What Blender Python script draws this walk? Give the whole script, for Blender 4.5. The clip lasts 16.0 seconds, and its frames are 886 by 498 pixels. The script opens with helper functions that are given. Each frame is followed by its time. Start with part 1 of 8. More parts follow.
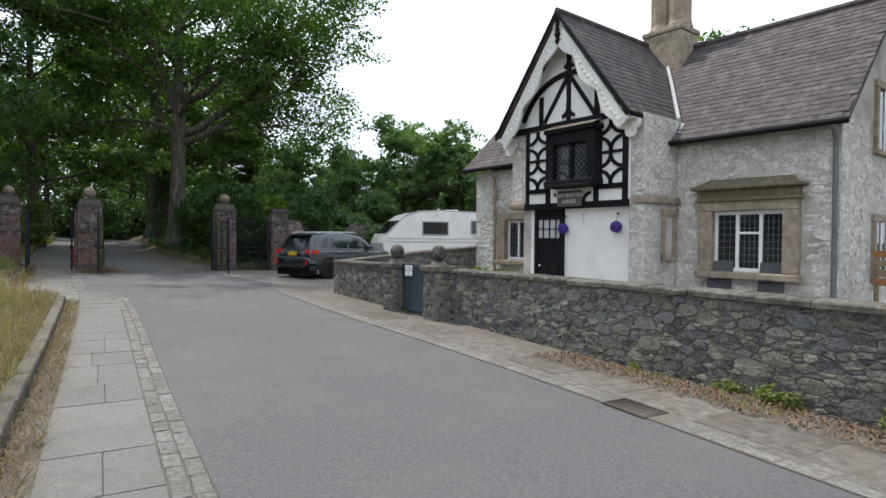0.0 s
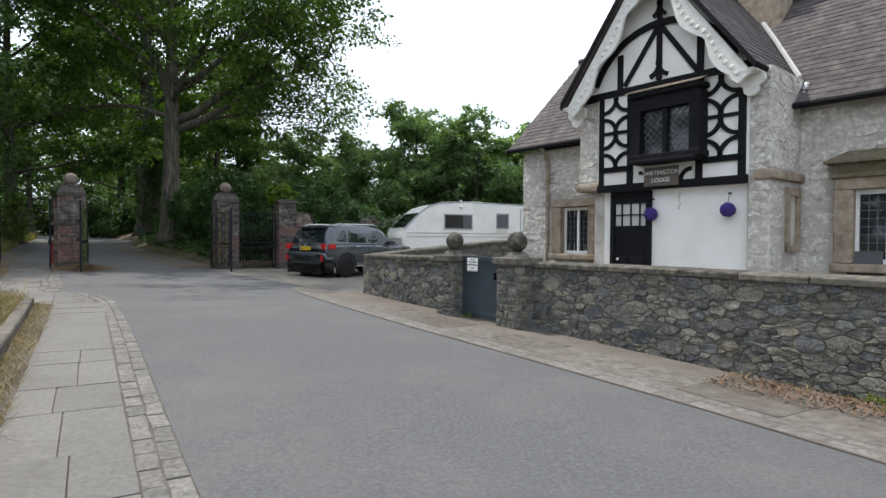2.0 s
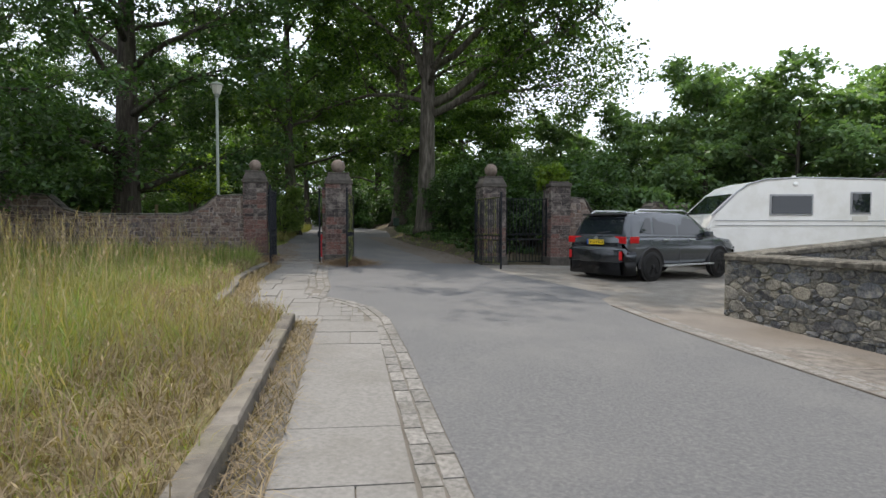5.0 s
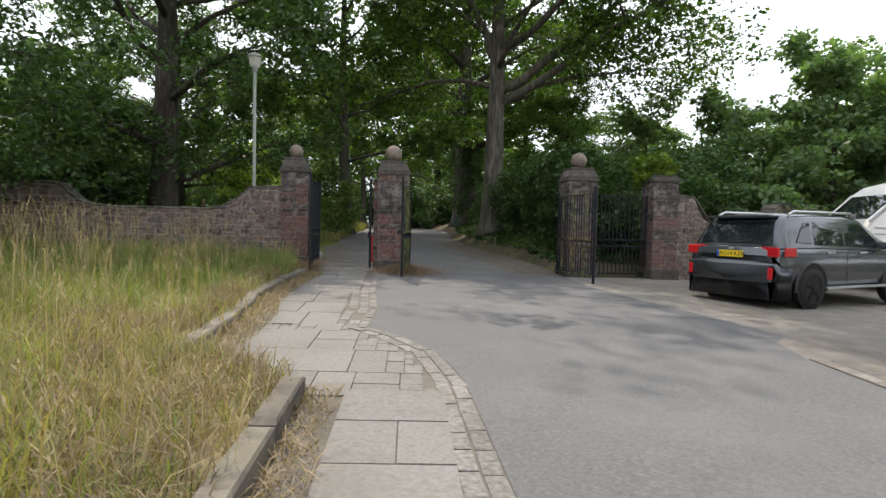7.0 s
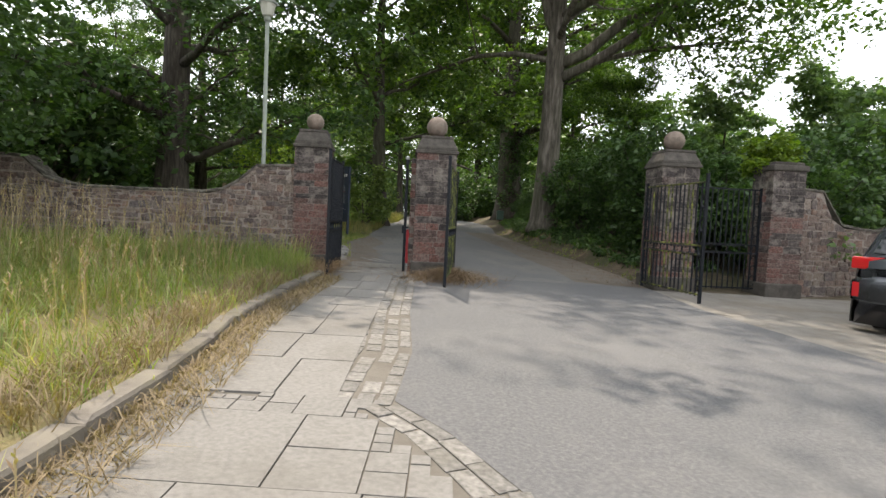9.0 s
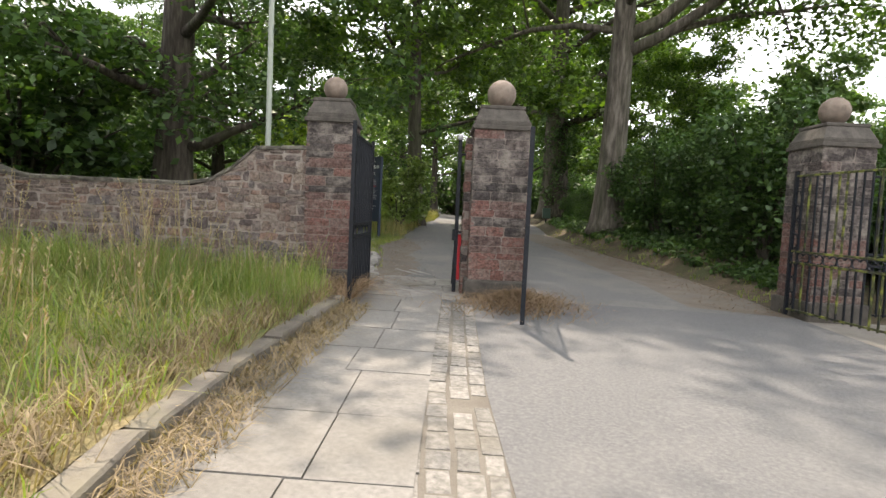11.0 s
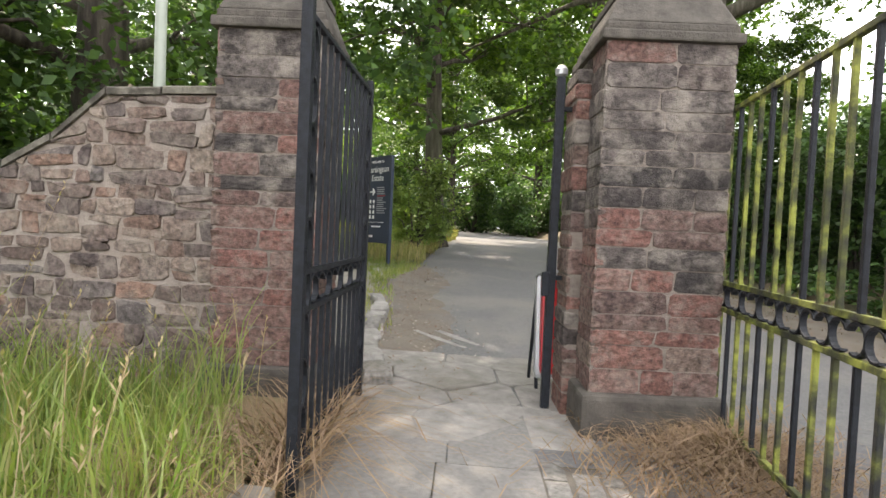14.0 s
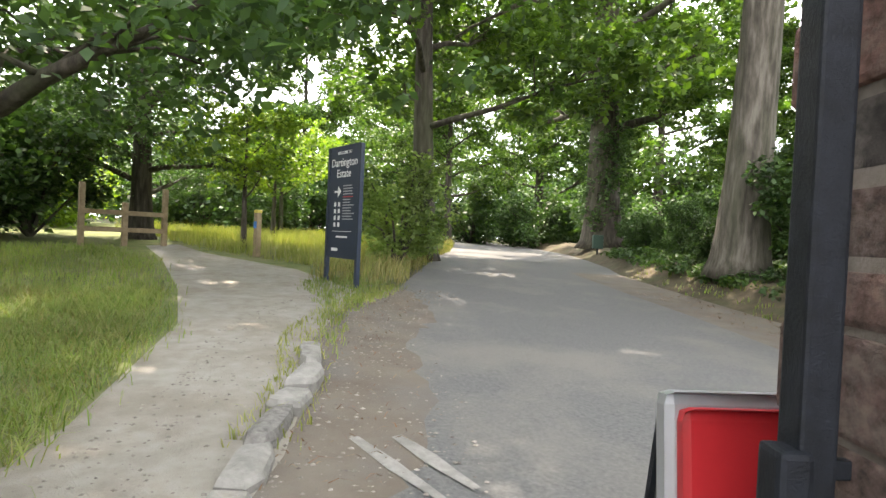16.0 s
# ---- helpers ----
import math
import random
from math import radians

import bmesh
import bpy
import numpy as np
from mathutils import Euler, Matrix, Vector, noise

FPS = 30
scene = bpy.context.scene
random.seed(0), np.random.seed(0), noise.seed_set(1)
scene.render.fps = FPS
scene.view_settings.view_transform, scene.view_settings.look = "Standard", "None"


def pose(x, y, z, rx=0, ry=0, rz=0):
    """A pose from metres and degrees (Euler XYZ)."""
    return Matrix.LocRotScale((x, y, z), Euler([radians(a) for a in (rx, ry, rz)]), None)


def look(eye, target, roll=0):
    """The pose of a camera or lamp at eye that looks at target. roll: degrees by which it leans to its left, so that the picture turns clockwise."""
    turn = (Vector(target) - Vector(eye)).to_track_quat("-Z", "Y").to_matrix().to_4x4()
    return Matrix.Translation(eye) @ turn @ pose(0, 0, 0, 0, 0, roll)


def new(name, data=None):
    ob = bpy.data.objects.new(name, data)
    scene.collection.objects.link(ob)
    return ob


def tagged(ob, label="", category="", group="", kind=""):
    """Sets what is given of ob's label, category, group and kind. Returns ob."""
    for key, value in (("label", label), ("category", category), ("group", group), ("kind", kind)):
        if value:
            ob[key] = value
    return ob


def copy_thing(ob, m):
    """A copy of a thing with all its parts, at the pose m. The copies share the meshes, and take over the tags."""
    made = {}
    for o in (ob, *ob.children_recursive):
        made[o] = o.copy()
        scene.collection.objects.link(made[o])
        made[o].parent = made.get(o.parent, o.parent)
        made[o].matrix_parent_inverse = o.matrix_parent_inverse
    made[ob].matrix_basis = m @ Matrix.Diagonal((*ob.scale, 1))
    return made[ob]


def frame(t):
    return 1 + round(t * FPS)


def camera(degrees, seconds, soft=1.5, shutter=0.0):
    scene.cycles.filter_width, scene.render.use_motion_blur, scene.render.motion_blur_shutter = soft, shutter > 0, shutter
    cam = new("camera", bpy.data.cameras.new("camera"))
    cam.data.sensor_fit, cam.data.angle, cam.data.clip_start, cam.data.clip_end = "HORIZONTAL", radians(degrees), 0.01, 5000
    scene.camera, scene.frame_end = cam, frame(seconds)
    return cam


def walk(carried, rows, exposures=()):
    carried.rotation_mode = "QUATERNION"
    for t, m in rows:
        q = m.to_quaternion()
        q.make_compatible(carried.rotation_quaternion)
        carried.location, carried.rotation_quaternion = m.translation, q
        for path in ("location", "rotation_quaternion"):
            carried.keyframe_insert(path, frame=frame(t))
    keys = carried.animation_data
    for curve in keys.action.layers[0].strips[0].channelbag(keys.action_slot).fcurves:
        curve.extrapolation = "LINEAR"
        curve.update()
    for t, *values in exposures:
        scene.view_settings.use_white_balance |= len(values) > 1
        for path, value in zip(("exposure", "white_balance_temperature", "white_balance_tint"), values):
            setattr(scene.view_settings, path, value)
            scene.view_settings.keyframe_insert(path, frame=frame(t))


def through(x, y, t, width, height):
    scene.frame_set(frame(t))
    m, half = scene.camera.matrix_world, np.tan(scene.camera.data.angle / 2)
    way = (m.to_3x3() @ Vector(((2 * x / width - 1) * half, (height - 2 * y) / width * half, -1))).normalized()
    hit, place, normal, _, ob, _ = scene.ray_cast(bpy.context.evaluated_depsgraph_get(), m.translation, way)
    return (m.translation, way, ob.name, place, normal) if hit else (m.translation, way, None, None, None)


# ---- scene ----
cam = camera(76.6, 16.0)
METRES, EYE, TILT, LEAN, TURN = 23.4, 1.7, 0.0, 0.0, 0.0
ROWS = [
    (0.0, 0.0, 0.0, 0.0, 0.01, -1.09, -0.48),
    (0.5, -0.0101, 0.0266, -0.0011, -0.26, -1.07, -0.22),
    (1.0, -0.0239, 0.0523, -0.0046, -0.86, -1.07, -0.32),
    (1.5, -0.0386, 0.0783, -0.0081, -1.34, -1.12, -0.27),
    (2.0, -0.0578, 0.1054, -0.011, -0.85, -1.05, -0.38),
    (2.5, -0.0756, 0.1334, -0.0102, 2.11, -1.18, -0.37),
    (3.0, -0.094, 0.1595, -0.0093, 7.96, -1.23, -0.41),
    (3.5, -0.1103, 0.1873, -0.0093, 12.73, -1.76, -0.32),
    (4.0, -0.1276, 0.2116, -0.0088, 16.44, -2.24, -0.36),
    (4.5, -0.1438, 0.2384, -0.0094, 18.97, -2.24, -0.17),
    (5.0, -0.1599, 0.265, -0.0096, 22.13, -2.27, -0.11),
    (7.5, -0.243, 0.4014, -0.009, 28.78, -2.35, -1.69),
    (8.0, -0.2606, 0.4263, -0.0085, 29.85, -2.59, -2.19),
    (10.5, -0.3577, 0.5511, -0.0066, 33.85, -3.82, -2.7),
    (11.0, -0.3801, 0.5724, -0.0062, 34.78, -3.67, -2.73),
    (11.5, -0.4035, 0.5935, -0.0057, 35.6, -3.49, -2.62),
    (12.0, -0.4238, 0.6159, -0.0056, 35.93, -3.2, -2.54),
    (12.5, -0.4448, 0.6392, -0.0052, 36.09, -3.05, -2.43),
    (13.0, -0.463, 0.6638, -0.0057, 36.11, -2.6, -2.41),
    (13.5, -0.4837, 0.689, -0.0056, 36.09, -2.27, -2.43),
    (14.0, -0.501, 0.7137, -0.0051, 36.04, -2.02, -2.62),
    (14.5, -0.5188, 0.7389, -0.0046, 36.02, -1.59, -2.64),
    (15.0, -0.5344, 0.7648, -0.0045, 35.85, -1.32, -2.68),
    (15.5, -0.551, 0.7897, -0.004, 35.83, -1.12, -2.69),
    (16.0, -0.5667, 0.8171, -0.004, 35.82, -0.96, -2.66),
]
# the clip's camera opens up as it goes in under the trees
EXPOSURES = [(0.0, -0.19, 6300, 12), (5.0, 0.02, 6500, 13), (8.0, 0.42, 6900, 14), (10.5, 0.97, 7200, 15), (12.5, 1.38, 7400, 18), (14.5, 1.82, 7300, 16), (16.0, 2.0, 7200, 15)]
walk(cam, [(t, pose(0, 0, EYE, TILT, LEAN, TURN) @ pose(METRES * x, METRES * y, METRES * z, 90 + pitch, roll, yaw)) for t, x, y, z, yaw, pitch, roll in ROWS], EXPOSURES)

# world, sun
SUN_AZ, SUN_EL = (-0.74, 0.67), radians(61)
world = bpy.data.worlds.new("world")
scene.world = world
world.use_nodes = True
wn, wl = world.node_tree.nodes, world.node_tree.links
sky = wn.new("ShaderNodeTexSky")
sky.sky_type, sky.sun_disc = "NISHITA", False
sky.sun_elevation, sky.sun_rotation = SUN_EL, math.atan2(SUN_AZ[0], SUN_AZ[1])
cloud = wn.new("ShaderNodeTexNoise")
cloud.inputs["Scale"].default_value, cloud.inputs["Detail"].default_value = 2.2, 6
wcoord = wn.new("ShaderNodeTexCoord")
wl.new(wcoord.outputs["Generated"], cloud.inputs["Vector"])
cover = wn.new("ShaderNodeMapRange")
cover.inputs["From Min"].default_value, cover.inputs["From Max"].default_value = 0.12, 0.40
wl.new(cloud.outputs["Fac"], cover.inputs["Value"])
haze = wn.new("ShaderNodeMix")
haze.data_type = "RGBA"
haze.inputs[7].default_value = (11.0, 12.0, 13.2, 1)
wl.new(cover.outputs[0], haze.inputs[0])
wl.new(sky.outputs[0], haze.inputs[6])
wl.new(haze.outputs[2], wn["Background"].inputs[0])
wn["Background"].inputs[1].default_value = 0.135
sun = new("sun", bpy.data.lights.new("sun", "SUN"))
sun.data.energy, sun.data.angle, sun.data.color = 4.8, radians(0.6), (1.0, 0.93, 0.82)
sun.matrix_world = look((0, 0, 30), (-SUN_AZ[0], -SUN_AZ[1], 30 - math.tan(SUN_EL)))

# helpers for meshes
A0 = Vector((-14.72, 19.0))          # foot of the first gate pillar
ROW = Vector((0.815, 0.579))        # the line of the gate pillars
AHEAD = Vector((-0.579, 0.815))     # through the gates
RISE = (2.0, 16.0, 0.030)           # the steeper stretch beyond the gates: from, to, slope


def G(x, y):
    """Height of the gently rising ground, steeper for a stretch beyond the gates."""
    b = (x - A0.x) * AHEAD.x + (y - A0.y) * AHEAD.y
    return 0.08 - 0.026 * min(12.0, max(-70.0, x)) + RISE[2] * (min(RISE[1], max(RISE[0], b)) - RISE[0])


def drape(bm, dz):
    """Cut a flat mesh where the slope changes and lay it on the ground."""
    for b in RISE[:2]:
        p = A0 + AHEAD * b
        bmesh.ops.bisect_plane(bm, geom=bm.verts[:] + bm.edges[:] + bm.faces[:], plane_co=(p.x, p.y, 0), plane_no=(AHEAD.x, AHEAD.y, 0))
    for v in bm.verts:
        v.co.z = G(v.co.x, v.co.y) + dz


def part(name, bm, material, parent, label="", smooth=False):
    me = bpy.data.meshes.new(name)
    bmesh.ops.recalc_face_normals(bm, faces=bm.faces[:])
    bm.to_mesh(me)
    bm.free()
    return mesh_part(name, me, material, parent, label, smooth)


def mesh_part(name, me, material, parent, label="", smooth=False):
    if material and not me.materials:
        me.materials.append(material)
    if smooth:
        me.polygons.foreach_set("use_smooth", [True] * len(me.polygons))
    ob = new(name, me)
    if parent:
        ob.parent = parent
    if label:
        ob["label"] = label
    return ob


def raw_mesh(name, verts, faces):
    me = bpy.data.meshes.new(name)
    me.from_pydata(verts, [], faces)
    me.update()
    return me


def thing(name, m, label, category, group="", kind=""):
    ob = new(name)
    ob.empty_display_size = 0.2
    ob.matrix_basis = m
    return tagged(ob, label, category, group, kind)


def solo(name, bm, material, m, label, category, group="", kind="", smooth=False):
    ob = part(name, bm, material, None, "", smooth)
    ob.matrix_basis = m
    return tagged(ob, label, category, group, kind)


def box(bm, x, y, z, sx, sy, sz, bevel=0.0, m=None, taper=None):
    """A box by its centre and size, with rounded edges."""
    vs = bmesh.ops.create_cube(bm, size=1.0)["verts"]
    for v in vs:
        if taper and v.co.z > 0:
            v.co.x *= taper
            v.co.y *= taper
        v.co = Vector((v.co.x * sx + x, v.co.y * sy + y, v.co.z * sz + z))
        if m:
            v.co = m @ v.co
    if bevel:
        es = list({e for v in vs for e in v.link_edges})
        bmesh.ops.bevel(bm, geom=es, offset=bevel, segments=2, affect="EDGES", profile=0.6)


def prism(bm, pts, vec, m=None):
    """A closed outline pushed along vec."""
    a = [bm.verts.new((m @ Vector(p)) if m else p) for p in pts]
    q = [Vector(p) + Vector(vec) for p in pts]
    b = [bm.verts.new((m @ p) if m else p) for p in q]
    n = len(pts)
    bm.faces.new(a)
    bm.faces.new(b[::-1])
    for i in range(n):
        bm.faces.new((a[i], b[i], b[(i + 1) % n], a[(i + 1) % n]))


def lathe(bm, profile, x, y, z, sides=24):
    rings = []
    for r, h in profile:
        rings.append([bm.verts.new((x + r * math.cos(2 * math.pi * i / sides), y + r * math.sin(2 * math.pi * i / sides), z + h)) for i in range(sides)])
    for a, b in zip(rings, rings[1:]):
        for i in range(sides):
            bm.faces.new((a[i], a[(i + 1) % sides], b[(i + 1) % sides], b[i]))
    bm.faces.new(rings[0][::-1])
    bm.faces.new(rings[-1])


def tube_data(pts, radii, sides=8):
    """Verts and faces of a tube along pts."""
    verts, faces = [], []
    pts = [Vector(p) for p in pts]
    side = None
    for i, p in enumerate(pts):
        d = (pts[min(i + 1, len(pts) - 1)] - pts[max(i - 1, 0)]).normalized()
        if side is None:
            side = d.orthogonal().normalized()
        side = (side - d * side.dot(d)).normalized()
        up = d.cross(side)
        for k in range(sides):
            a = 2 * math.pi * k / sides
            verts.append(p + (side * math.cos(a) + up * math.sin(a)) * radii[i])
    for i in range(len(pts) - 1):
        for k in range(sides):
            k2 = (k + 1) % sides
            faces.append((i * sides + k, i * sides + k2, (i + 1) * sides + k2, (i + 1) * sides + k))
    faces.append(tuple(range(sides))[::-1])
    faces.append(tuple((len(pts) - 1) * sides + k for k in range(sides)))
    return verts, faces


def tube(bm, pts, r, sides=8):
    v, f = tube_data(pts, r if isinstance(r, (list, tuple)) else [r] * len(pts), sides)
    vs = [bm.verts.new(c) for c in v]
    for q in f:
        bm.faces.new([vs[i] for i in q])


def along(line, step):
    """Points every step metres along a polyline, with the direction there."""
    out, left = [], 0.0
    for a, b in zip(line, line[1:]):
        a, b = Vector(a), Vector(b)
        n = (b - a).length
        while left < n:
            out.append((a + (b - a) * (left / n), (b - a).normalized()))
            left += step
        left -= n
    return out


def offset(line, d):
    """A polyline moved sideways by d to its left."""
    out = []
    for i, p in enumerate(line):
        a, b = Vector(line[max(i - 1, 0)]), Vector(line[min(i + 1, len(line) - 1)])
        t = (b - a).normalized()
        out.append((p[0] - t.y * d, p[1] + t.x * d))
    return out


def sheet(bm, outline, dz=0.0, thick=0.0):
    """A flat piece of ground that follows G."""
    vs = [bm.verts.new((x, y, G(x, y) + dz)) for x, y in outline]
    f = bm.faces.new(vs)
    if f.normal.z < 0:
        f.normal_flip()
    bm.normal_update()
    if not thick:
        drape(bm, dz)
    if thick:
        r = bmesh.ops.extrude_face_region(bm, geom=[f])
        for v in r["geom"]:
            if isinstance(v, bmesh.types.BMVert):
                v.co.z += thick
    bmesh.ops.triangulate(bm, faces=bm.faces[:])


# materials
def material(name, colours, scale=3.0, detail=6, rough=0.85, bump=0.3, bump_scale=None, metal=0.0, by="noise", stains=None, stain_scale=0.6, stain_amount=0.5, spread=0.25, grain=(0.55, 1.4), stretch=1.0, coat=0.0, spec=0.35):
    """A node material: colours mixed by noise (or per piece), a second scale of stains, and a fine bump."""
    mat = bpy.data.materials.new(name)
    mat.use_nodes = True
    nt = mat.node_tree
    N, Lk = nt.nodes, nt.links
    bsdf = N["Principled BSDF"]
    co = N.new("ShaderNodeTexCoord")
    geo = N.new("ShaderNodeNewGeometry")
    info = N.new("ShaderNodeObjectInfo")
    pos = geo.outputs["Position"]
    if stretch != 1.0:
        vm = N.new("ShaderNodeVectorMath")
        vm.operation = "MULTIPLY"
        vm.inputs[1].default_value = (1.0, 1.0, stretch)
        Lk.new(pos, vm.inputs[0])
        pos = vm.outputs[0]
    nz = N.new("ShaderNodeTexNoise")
    nz.inputs["Scale"].default_value, nz.inputs["Detail"].default_value, nz.inputs["Roughness"].default_value = scale, detail, 0.6
    Lk.new(pos, nz.inputs["Vector"])
    ramp = N.new("ShaderNodeValToRGB")
    cr = ramp.color_ramp
    while len(cr.elements) < len(colours):
        cr.elements.new(0.5)
    lo = 0.5 - spread if by == "noise" else 0.0
    hi = 0.5 + spread if by == "noise" else 1.0
    for i, c in enumerate(colours):
        cr.elements[i].position = lo + (hi - lo) * i / max(1, len(colours) - 1)
        cr.elements[i].color = (*c, 1)
    if by == "noise":
        Lk.new(nz.outputs["Fac"], ramp.inputs["Fac"])
    elif by == "island":
        Lk.new(geo.outputs["Random Per Island"], ramp.inputs["Fac"])
    else:
        Lk.new(info.outputs["Random"], ramp.inputs["Fac"])
    out = ramp.outputs["Color"]
    if by != "noise":
        mul = N.new("ShaderNodeMix")
        mul.data_type, mul.blend_type = "RGBA", "MULTIPLY"
        mul.inputs[0].default_value = 1.0
        r2 = N.new("ShaderNodeMapRange")
        r2.inputs["From Min"].default_value, r2.inputs["From Max"].default_value = 0.3, 0.7
        r2.inputs["To Min"].default_value, r2.inputs["To Max"].default_value = grain
        Lk.new(nz.outputs["Fac"], r2.inputs["Value"])
        Lk.new(out, mul.inputs[6])
        Lk.new(r2.outputs[0], mul.inputs[7])
        out = mul.outputs[2]
    if stains:
        n2 = N.new("ShaderNodeTexNoise")
        n2.inputs["Scale"].default_value, n2.inputs["Detail"].default_value, n2.inputs["Roughness"].default_value = stain_scale, 8, 0.65
        Lk.new(pos, n2.inputs["Vector"])
        m2 = N.new("ShaderNodeMapRange")
        m2.inputs["From Min"].default_value, m2.inputs["From Max"].default_value = 0.48, 0.66
        m2.inputs["To Max"].default_value = stain_amount
        Lk.new(n2.outputs["Fac"], m2.inputs["Value"])
        mx = N.new("ShaderNodeMix")
        mx.data_type = "RGBA"
        mx.inputs[7].default_value = (*stains, 1)
        Lk.new(m2.outputs[0], mx.inputs[0])
        Lk.new(out, mx.inputs[6])
        out = mx.outputs[2]
    Lk.new(out, bsdf.inputs["Base Color"])
    bsdf.inputs["Roughness"].default_value, bsdf.inputs["Metallic"].default_value = rough, metal
    bsdf.inputs["Specular IOR Level"].default_value = spec
    if coat:
        bsdf.inputs["Coat Weight"].default_value = coat
        bsdf.inputs["Coat Roughness"].default_value = 0.08
    if bump:
        n3 = N.new("ShaderNodeTexNoise")
        n3.inputs["Scale"].default_value, n3.inputs["Detail"].default_value, n3.inputs["Roughness"].default_value = bump_scale or scale * 5, 8, 0.7
        Lk.new(pos, n3.inputs["Vector"])
        bp = N.new("ShaderNodeBump")
        bp.inputs["Strength"].default_value, bp.inputs["Distance"].default_value = bump, 0.02
        Lk.new(n3.outputs["Fac"], bp.inputs["Height"])
        Lk.new(bp.outputs["Normal"], bsdf.inputs["Normal"])
    return mat


def foliage(name, colours, through=0.4, rough=0.5):
    mat = material(name, colours, scale=0.6, by="island", rough=rough, bump=0.0, spec=0.5, grain=(0.7, 1.3))
    nt = mat.node_tree
    N, Lk = nt.nodes, nt.links
    bsdf, outp = N["Principled BSDF"], N["Material Output"]
    src = bsdf.inputs["Base Color"].links[0].from_socket
    tr = N.new("ShaderNodeBsdfTranslucent")
    br = N.new("ShaderNodeMix")
    br.data_type, br.blend_type = "RGBA", "MULTIPLY"
    br.inputs[0].default_value = 1.0
    br.inputs[7].default_value = (1.3, 1.45, 0.5, 1)
    Lk.new(src, br.inputs[6])
    Lk.new(br.outputs[2], tr.inputs["Color"])
    mix = N.new("ShaderNodeMixShader")
    mix.inputs[0].default_value = through
    Lk.new(bsdf.outputs[0], mix.inputs[1])
    Lk.new(tr.outputs[0], mix.inputs[2])
    Lk.new(mix.outputs[0], outp.inputs["Surface"])
    return mat


def plain(name, c, rough=0.5, metal=0.0, bump=0.0, coat=0.0, vary=0.08, scale=8.0, spec=0.4):
    d = tuple(v * (1 - vary) for v in c)
    e = tuple(min(1.0, v * (1 + vary)) for v in c)
    return material(name, [d, c, e], scale=scale, rough=rough, metal=metal, bump=bump, coat=coat, spec=spec)


def glass(name, tint=(0.05, 0.06, 0.07), rough=0.03):
    """Dark window glass with a clear reflection."""
    mat = bpy.data.materials.new(name)
    mat.use_nodes = True
    b = mat.node_tree.nodes["Principled BSDF"]
    b.inputs["Base Color"].default_value = (*tint, 1)
    b.inputs["Roughness"].default_value = rough
    b.inputs["Specular IOR Level"].default_value = 0.6
    return mat


ASPHALT = material("asphalt", [(0.068, 0.070, 0.073), (0.100, 0.101, 0.103), (0.145, 0.143, 0.140)], scale=38.0, detail=10, rough=0.88, bump=0.5, bump_scale=150, stains=(0.160, 0.156, 0.148), stain_scale=0.5, stain_amount=0.36)
# paler asphalt: dust, plus the sunlight on the inner lane as colour
DUSTYLITASPHALT = material("dusty_asphalt", [(0.078, 0.079, 0.080), (0.116, 0.116, 0.114), (0.160, 0.157, 0.151)], scale=38.0, detail=10, rough=0.9, bump=0.5, bump_scale=150, stains=(0.20, 0.185, 0.16), stain_scale=0.6, stain_amount=0.5)
TURF = material("turf", [(0.10, 0.085, 0.04), (0.17, 0.14, 0.07), (0.25, 0.20, 0.11)], scale=2.0, detail=10, rough=0.95, bump=0.8, bump_scale=35, stains=(0.06, 0.09, 0.02), stain_scale=0.4, stain_amount=0.8)
FOREST = material("forest_floor", [(0.03, 0.035, 0.013), (0.06, 0.06, 0.025), (0.10, 0.085, 0.045)], scale=0.8, detail=10, rough=0.95, bump=0.8, bump_scale=12)
GRAVEL = material("gravel", [(0.135, 0.124, 0.107), (0.175, 0.163, 0.143), (0.22, 0.207, 0.184)], scale=3.0, detail=10, rough=0.95, bump=0.7, bump_scale=60, stains=(0.13, 0.108, 0.082), stain_scale=0.7, stain_amount=0.6)
SLAB = material("paving_slab", [(0.142, 0.137, 0.128), (0.156, 0.151, 0.141), (0.170, 0.164, 0.153)], scale=30.0, by="object", rough=0.88, bump=0.4, bump_scale=90, stains=(0.108, 0.100, 0.086), stain_scale=0.9, stain_amount=0.5, grain=(0.8, 1.2))
SETT = material("sett", [(0.135, 0.130, 0.12), (0.165, 0.158, 0.146), (0.195, 0.187, 0.172)], scale=24.0, by="object", rough=0.88, bump=0.6, bump_scale=70, stains=(0.105, 0.095, 0.075), stain_scale=1.8, stain_amount=0.5)
KERB = material("kerb_stone", [(0.105, 0.093, 0.078), (0.130, 0.117, 0.098), (0.155, 0.140, 0.120)], scale=4.0, by="object", rough=0.9, bump=0.5, bump_scale=30, stains=(0.13, 0.12, 0.08), stain_scale=2.0, stain_amount=0.6)
RUBBLE = material("rubble_stone", [(0.046, 0.052, 0.062), (0.135, 0.128, 0.112), (0.070, 0.074, 0.082), (0.195, 0.180, 0.145), (0.092, 0.098, 0.108), (0.150, 0.155, 0.158), (0.055, 0.056, 0.060), (0.235, 0.222, 0.190), (0.115, 0.105, 0.080)], scale=42.0, by="object", rough=0.85, bump=1.0, bump_scale=48, stains=(0.27, 0.26, 0.215), stain_scale=13.0, stain_amount=0.6, grain=(0.35, 1.6))
MORTAR = material("old_mortar", [(0.10, 0.095, 0.075), (0.17, 0.16, 0.125), (0.24, 0.225, 0.18)], scale=11.0, rough=0.95, bump=1.0, bump_scale=34, stains=(0.13, 0.14, 0.065), stain_scale=1.2, stain_amount=0.5)
